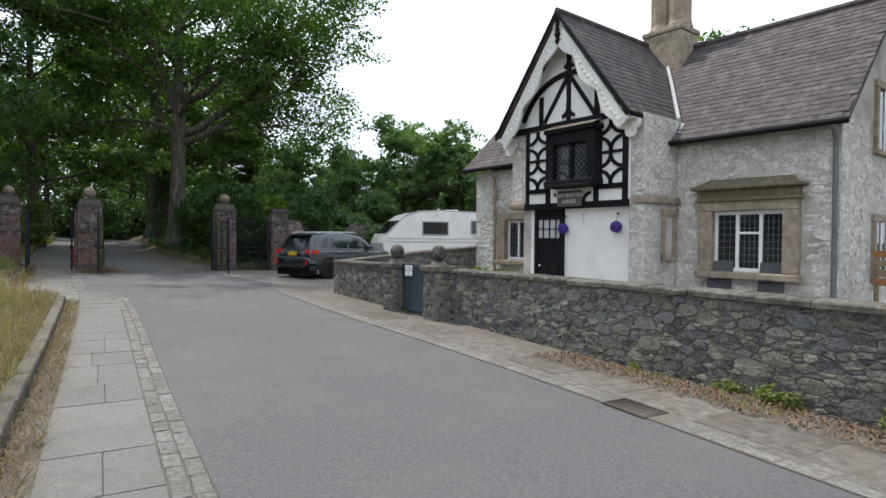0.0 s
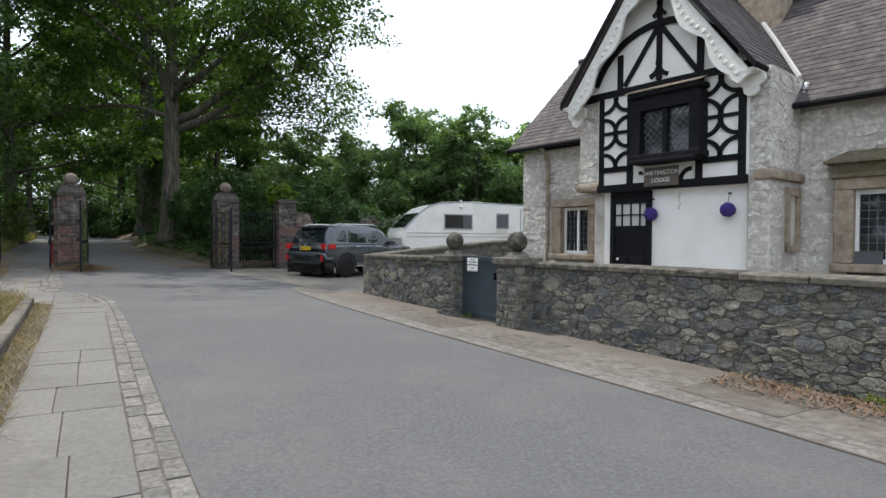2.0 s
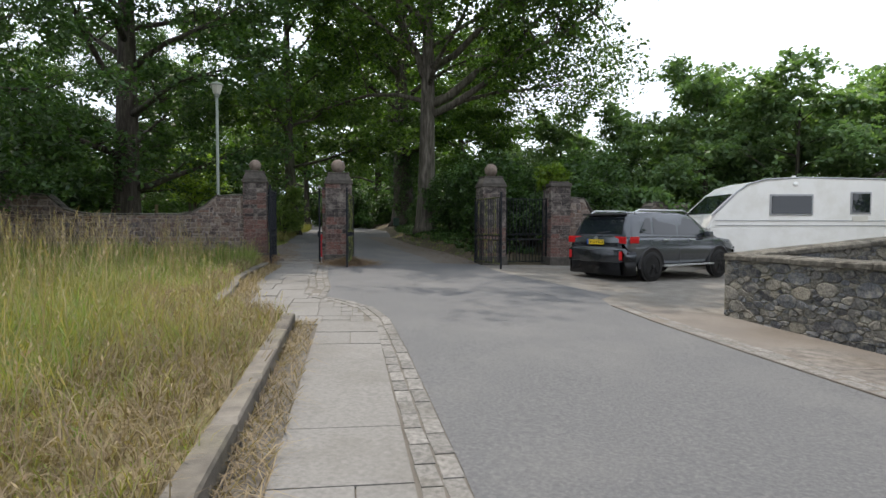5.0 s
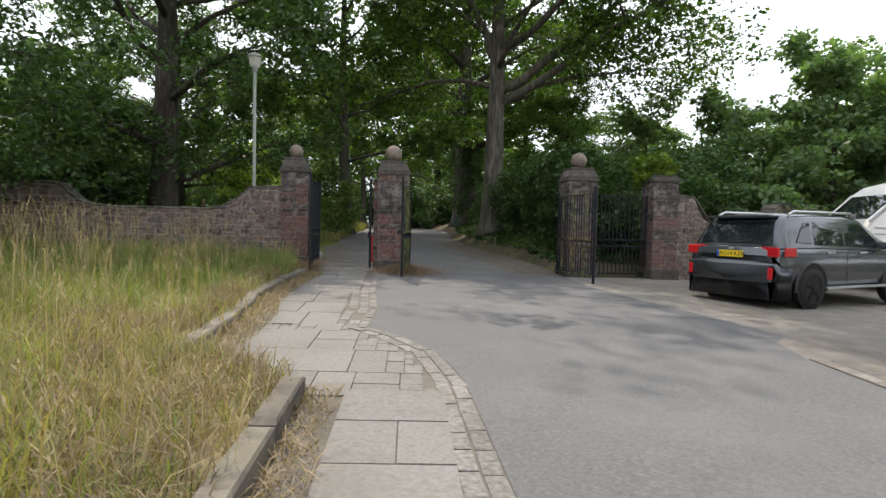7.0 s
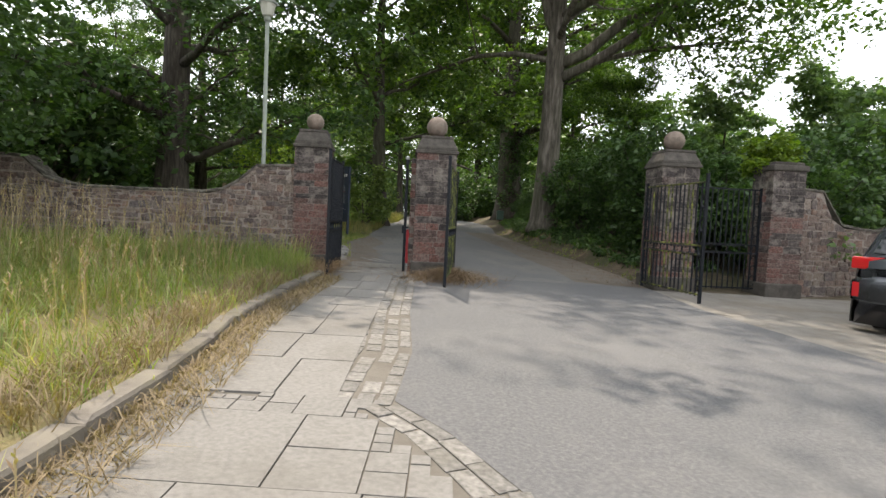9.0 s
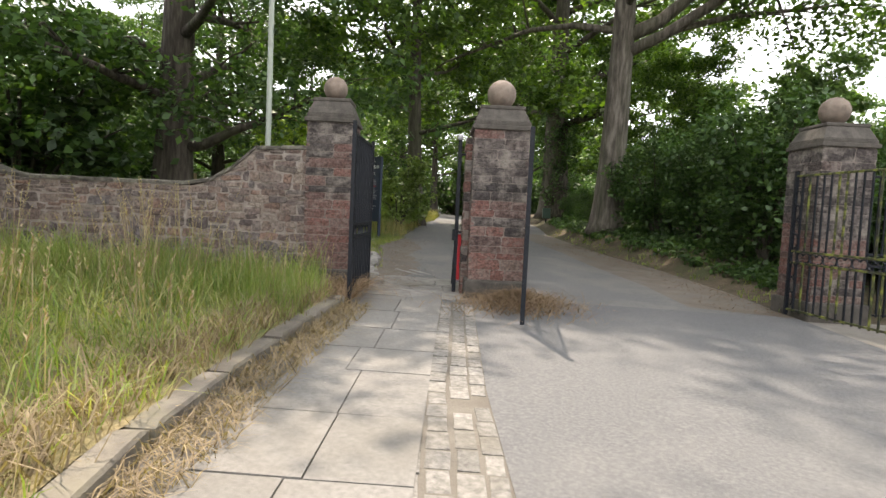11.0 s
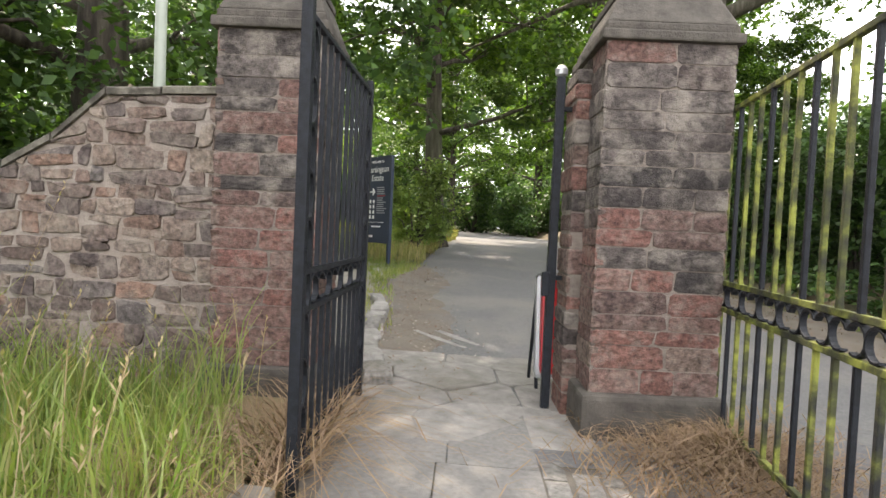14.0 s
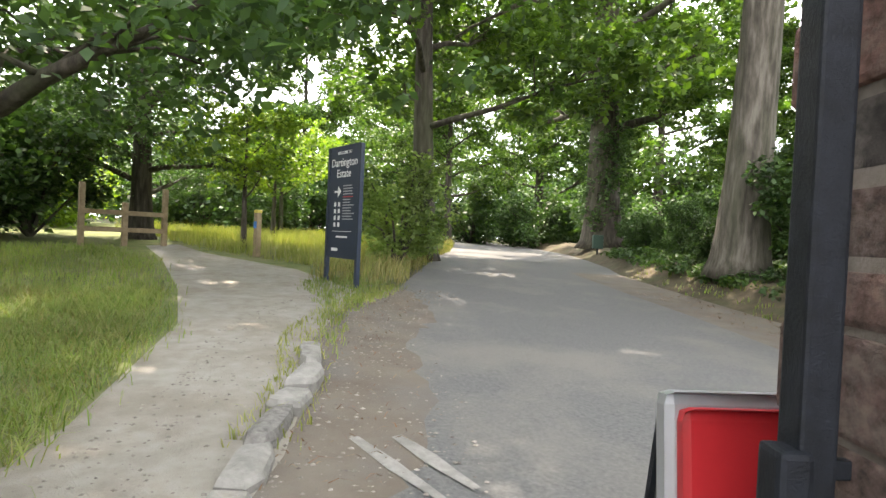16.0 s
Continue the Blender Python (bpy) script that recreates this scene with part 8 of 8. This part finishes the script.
def scatter(poly, n, dz, tall, clump=0.05):
    """Points in a polygon, in tufts."""
    xs = [p[0] for p in poly]
    ys = [p[1] for p in poly]
    out = []
    while len(out) < n:
        x, y = grng.uniform(min(xs), max(xs)), grng.uniform(min(ys), max(ys))
        if not inside((x, y), poly):
            continue
        k = tall(x, y)
        if k <= 0.02 or grng.random() > min(1.0, 0.35 + k):
            continue
        m = 6
        for _ in range(m):
            gx_, gy_ = x + grng.normal() * clump, y + grng.normal() * clump
            out.append((gx_, gy_, G(gx_, gy_) + dz, k * (0.7 + 0.5 * grng.random())))
    return out


KL = offset(KERB_L, 0.16)
KF = offset(KERB_F, 0.16)
VERGE = KL[1:] + [(-8.3, 11.8), (-9.3, 11.9)] + KF + [(-14.3, 18.6), row(-6.0, -0.3), row(-13, -0.3), (-22, 4), (-10, -1)]


def away(p, line):
    """Distance from a polyline."""
    best = 99.0
    q = Vector(p)
    for a, b in zip(line, line[1:]):
        a, b = Vector(a), Vector(b)
        t_ = max(0.0, min(1.0, (q - a).dot(b - a) / (b - a).length_squared))
        best = min(best, (q - a - (b - a) * t_).length)
    return best


EDGES = KL[1:] + [(-8.3, 11.8), (-9.3, 11.9)] + KF


def tall_verge(x, y):
    d = away((x, y), EDGES)
    k = 0.4 + min(1.0, d / 1.8) * 0.6
    return k * max(0.25, 0.75 + 0.5 * noise.noise(Vector((x * 0.7, y * 0.7, 0))) + 0.45 * noise.noise(Vector((x * 2.3, y * 2.3, 3))))


blades("dry_grass", scatter(VERGE, 64000, 0.09, lambda x, y: tall_verge(x, y) * (0.0 if y > 12.0 and noise.noise(Vector((x * 0.9, y * 0.9, 7))) > -0.18 else 0.75 if y > 12.0 else 1.0)), 0.30, 0.95, 0.007, GRASS, "tall dry straw-coloured meadow grass on the verge", grng, lean=0.75)
blades("green_grass", scatter(VERGE, 56000, 0.09, lambda x, y: tall_verge(x, y) * (1.15 if y > 12.6 else 0.4 + 0.5 * (noise.noise(Vector((x * 0.5, y * 0.5, 4))) > -0.1))), 0.18, 0.66, 0.009, GREENGRASS, "fresh green grass among the dry stalks", grng, lean=0.95)
MEADOW = [(-15.2, 18.9), (-16.4, 20.2), (-18.5, 21.9), (-20.6, 23.0), (-24.3, 24.7), (-27, 25), (-30, 20), (-24, 14), row(-2, 0.4)]
blades("green_grass", scatter(MEADOW, 42000, -0.01, lambda x, y: 0.7 + 0.3 * noise.noise(Vector((x, y, 0))), 0.14), 0.06, 0.24, 0.008, GREENGRASS, "green grass beside the trodden path", grng)
# flowering stalks with feathery seed heads
stalk_v, stalk_f = [], []
for x, y, z, k in scatter(VERGE, 5200, 0.09, lambda x, y: 0.5 + 0.5 * noise.noise(Vector((x * 0.6, y * 0.6, 9))), 0.12):
    h, a = (0.65 + 0.5 * grng.random()) * min(1.1, 0.45 + 0.3 * away((x, y), EDGES)), grng.random() * 6.28
    ln = (0.1 + 0.3 * grng.random()) * h
    base, top_ = Vector((x, y, z)), Vector((x + math.cos(a) * ln, y + math.sin(a) * ln, z + h))
    side = Vector((-math.sin(a), math.cos(a), 0)) * 0.0022
    bend_ = base.lerp(top_, 0.55) + Vector((-math.cos(a), -math.sin(a), 0)) * ln * 0.15
    n_ = len(stalk_v)
    stalk_v += [base - side, base + side, bend_ + side, bend_ - side, top_ + side, top_ - side]
    stalk_f += [(n_, n_ + 1, n_ + 2, n_ + 3), (n_ + 3, n_ + 2, n_ + 4, n_ + 5)]
    for j in range(7):
        c_ = bend_.lerp(top_, 0.62 + 0.07 * j)
        b_ = grng.random() * 6.28
        o_ = Vector((math.cos(b_), math.sin(b_), 1.1)) * 0.030 * (1.2 - 0.11 * j)
        w_ = Vector((-math.sin(b_), math.cos(b_), 0)) * 0.005
        n_ = len(stalk_v)
        stalk_v += [c_, c_ + o_ * 0.5 + w_, c_ + o_, c_ + o_ * 0.5 - w_]
        stalk_f.append((n_, n_ + 1, n_ + 2, n_ + 3))
SEED = foliage("seed_head", [(0.26, 0.20, 0.115), (0.34, 0.27, 0.165), (0.22, 0.15, 0.10), (0.30, 0.27, 0.13)], 0.3, 0.8)
tagged(mesh_part("seed_stalks", raw_mesh("seed_stalks", [tuple(v) for v in stalk_v], stalk_f), SEED, None), "thin straw stalks with feathery seed heads above the grass", "grass", kind="stuff")
blades("bent_grass", scatter(VERGE, 34000, 0.10, lambda x, y: (tall_verge(x, y) if y > 11.5 else 0.6 * tall_verge(x, y)), 0.09), 0.22, 0.62, 0.008, MEADOWGRASS, "long arching yellow-green grass on the verge", grng, lean=1.9)
NEARPATH = [(-15.3, 18.9), (-16.4, 20.1), (-18.5, 21.8), (-20.6, 22.9), (-22.0, 21.0), (-18.0, 17.6)]
blades("rough_grass", scatter(NEARPATH, 30000, -0.01, lambda x, y: 0.7 + 0.5 * noise.noise(Vector((x * 1.6, y * 1.6, 2))), 0.10), 0.05, 0.26, 0.007, GREENGRASS, "rough green grass beside the trodden path", grng, lean=1.3)
blades("dry_grass", scatter(NEARPATH, 9000, -0.01, lambda x, y: 0.6 + 0.6 * noise.noise(Vector((x * 1.1, y * 1.1, 5))), 0.10), 0.05, 0.24, 0.006, GRASS, "dry stalks in the grass beside the path", grng, lean=1.5)
FIELD = [(-20.2, 26.6), (-22.5, 27.0), (-26, 26.8), (-29, 27.5), (-38, 30), (-38, 40), (-27, 38), (-23, 32)]
blades("pale_grass", scatter(FIELD, 22000, -0.01, lambda x, y: 0.8 + 0.4 * noise.noise(Vector((x, y, 0)))), 0.25, 0.6, 0.014, MEADOWGRASS, "sunlit pale meadow grass under the trees", grng)
BANK = [(-16.6, 22.3), (-18.0, 23.8), (-19.2, 26.2), (-20.8, 26.9), (-20.3, 25.0), (-18.6, 24.0), (-17.4, 22.9)]
blades("tussock", scatter(BANK, 3000, -0.01, lambda x, y: 0.8), 0.05, 0.16, 0.010, GREENGRASS, "grass tussocks between path and lane", grng)
WALLSIDE = [(-13.75, 18.0), (-14.3, 18.5), row(-0.5, -0.5), row(-3, -0.42), row(-7, -0.42), row(-7, -1.6), row(-3, -1.7), (-12.9, 16.8)]
blades("green_grass", scatter(WALLSIDE, 13000, 0.08, lambda x, y: 0.75 + 0.8 * noise.noise(Vector((x * 2.2, y * 2.2, 0)))), 0.12, 0.7, 0.008, GREENGRASS, "lush green grass at the foot of the boundary wall", grng)
RIGHT = offset(BEYOND_R[:6], -0.9)
RIGHT_BANK = BEYOND_R[:6] + RIGHT[::-1]
blades("verge_grass", [(x, y, H(x, y), k) for x, y, _z, k in scatter(RIGHT_BANK, 1200, -0.01, lambda x, y: 0.6)], 0.05, 0.22, 0.012, GREENGRASS, "low grass and weeds on the bank below the hedge", grng)
ivy_pts = [(x, y, H(x, y) + 0.12, 0.16) for x, y, _z, _k in scatter(BEYOND_R[1:7] + offset(BEYOND_R[1:7], -2.6)[::-1], 1400, 0, lambda x, y: 1.0, 0.2) if side_of(BEYOND_R, x, y) > 0.5]
tagged(mesh_part("ground_ivy", leaf_mesh("ground_ivy", ivy_pts, 14, 0.11, grng, 0.6), DARKLEAF, None), "dark ground ivy creeping over the bank", "ivy", kind="stuff")
FARL = BEYOND_L[5:9] + offset(BEYOND_L[5:9], 1.6)[::-1]
blades("verge_grass", scatter(FARL, 7000, -0.01, lambda x, y: 0.8), 0.2, 0.7, 0.014, GRASS, "pale grass along the lane edge", grng)


def strip(line, lo, hi, n):
    """Points in a band beside a polyline."""
    pts = along(line, 0.05)
    out = []
    for _ in range(n):
        p, d = pts[int(grng.random() * len(pts))]
        o = lo + (hi - lo) * grng.random() ** 1.5
        x, y = p.x + d.y * o, p.y - d.x * o
        out.append((x, y, G(x, y) + 0.005, 0.6 + 0.6 * grng.random()))
    return out


blades("short_grass", scatter(VERGE, 26000, 0.09, lambda x, y: 1.0 if away((x, y), EDGES) < (1.3 if y < 12.4 else 0.45) else 0.0), 0.08, 0.3, 0.008, STRAW, "short trampled dry grass behind the kerb", grng, lean=1.2)
blades("straw", strip(KERB_L[1:], 0.0, 0.24, 3800) + strip(KERB_F, 0.0, 0.34, 4200), 0.05, 0.16, 0.007, STRAW, "dry straw lying along the kerb", grng, lean=2.2)
kx, ky = row(2.6, -0.75)
BROWNSTRAW = foliage("brown_straw", [(0.175, 0.112, 0.070), (0.25, 0.175, 0.112), (0.12, 0.072, 0.046)], 0.2, 0.85)
heap = []
for _ in range(3600):
    a, r = grng.random() * 6.28, abs(grng.normal()) * 0.38
    x, y = kx + math.cos(a) * r * 1.1, ky + math.sin(a) * r * 1.2
    heap.append((x, y, G(x, y) + 0.01 + 0.14 * max(0, 1 - r / 0.5) * grng.random(), 0.8))
for _ in range(900):
    s_, b_ = 0.42 + grng.normal() * 0.06, -0.9 + grng.normal() * 0.3
    x, y = row(s_, b_)
    heap.append((x, y, G(x, y) + 0.02, 1.6))
blades("straw_heap", heap, 0.08, 0.26, 0.006, BROWNSTRAW, "heap of dry brown grass at the pillar foot", grng, lean=2.8)
wall_foot = [(x, y) for x, y in [(-0.4, 11.4), (1.75, 8.15), (4.0, 4.8), (6.5, 1.0)]]
blades("wall_weeds", strip(wall_foot[1:3], -0.02, 0.1, 60) + strip([(2.35, 7.05), (2.75, 6.45)], 0.0, 0.15, 60) + strip([(2.95, 6.1), (3.4, 5.45)], 0.05, 0.3, 90) + strip([(-1.0, 12.5), (-0.8, 12.2)], 0.0, 0.1, 200), 0.04, 0.15, 0.010, MEADOWGRASS, "green weeds at the foot of the garden wall", grng, lean=0.8)
blades("leaf_litter", [(x, y, z + 0.03, k) for x, y, z, k in strip(wall_foot[1:], 0.0, 0.6, 3600)], 0.02, 0.06, 0.018, DEADLEAF, "brown fallen leaves along the garden wall", grng, lean=3.0)


def pebbles(name, pts, size, mat, label):
    """Small stones lying loose."""
    vs, fs = [], []
    oct_v = [(1, 0, 0), (-1, 0, 0), (0, 1, 0), (0, -1, 0), (0, 0, 0.6), (0, 0, -0.4)]
    oct_f = [(0, 2, 4), (2, 1, 4), (1, 3, 4), (3, 0, 4), (2, 0, 5), (1, 2, 5), (3, 1, 5), (0, 3, 5)]
    for x, y, z, _ in pts:
        k = len(vs)
        r = size * (0.4 + grng.random() ** 2 * 1.4)
        a = grng.random() * 6.28
        c_, s_ = math.cos(a), math.sin(a)
        e = 0.6 + 0.4 * grng.random()
        for p in oct_v:
            vs.append((x + (p[0] * c_ - p[1] * s_ * e) * r, y + (p[0] * s_ + p[1] * c_ * e) * r, z + p[2] * r * 0.7))
        fs += [tuple(i + k for i in f) for f in oct_f]
    ob = mesh_part(name, raw_mesh(name, vs, fs), mat, None)
    return tagged(ob, label, "pebbles", kind="stuff")


PEBBLE = material("pebble", [(0.13, 0.115, 0.10), (0.19, 0.172, 0.15), (0.26, 0.24, 0.21)], by="island", scale=20, rough=0.9, bump=0.0)
PATHEDGE = [(-14.3, 19.3), (-15.6, 20.95), (-16.35, 21.85), (-17.4, 22.7), (-18.2, 23.9), (-19.2, 26.2)]
pebbles("pebbles", strip(PATHEDGE, 0.05, 1.1, 2200) + strip(PATHEDGE, -0.9, -0.1, 1800) + strip(KERB_F, 0.1, 0.6, 500), 0.012, PEBBLE, "loose grit and pebbles beside the path")
blades("dry_litter", [(x, y, z + 0.006, k) for x, y, z, k in strip(PATHEDGE, 0.0, 0.8, 420) + strip(offset(BEYOND_R[:5], 0.1), 0.0, -1.0, 900)], 0.015, 0.05, 0.010, DEADLEAF, "dry leaves and twigs on the lane edge", grng, lean=3.0)
blades("edge_tufts", strip(PATHEDGE[1:], -0.25, 0.15, 1100), 0.03, 0.12, 0.008, MEADOWGRASS, "small grass tufts among the edging stones", grng, lean=0.8)
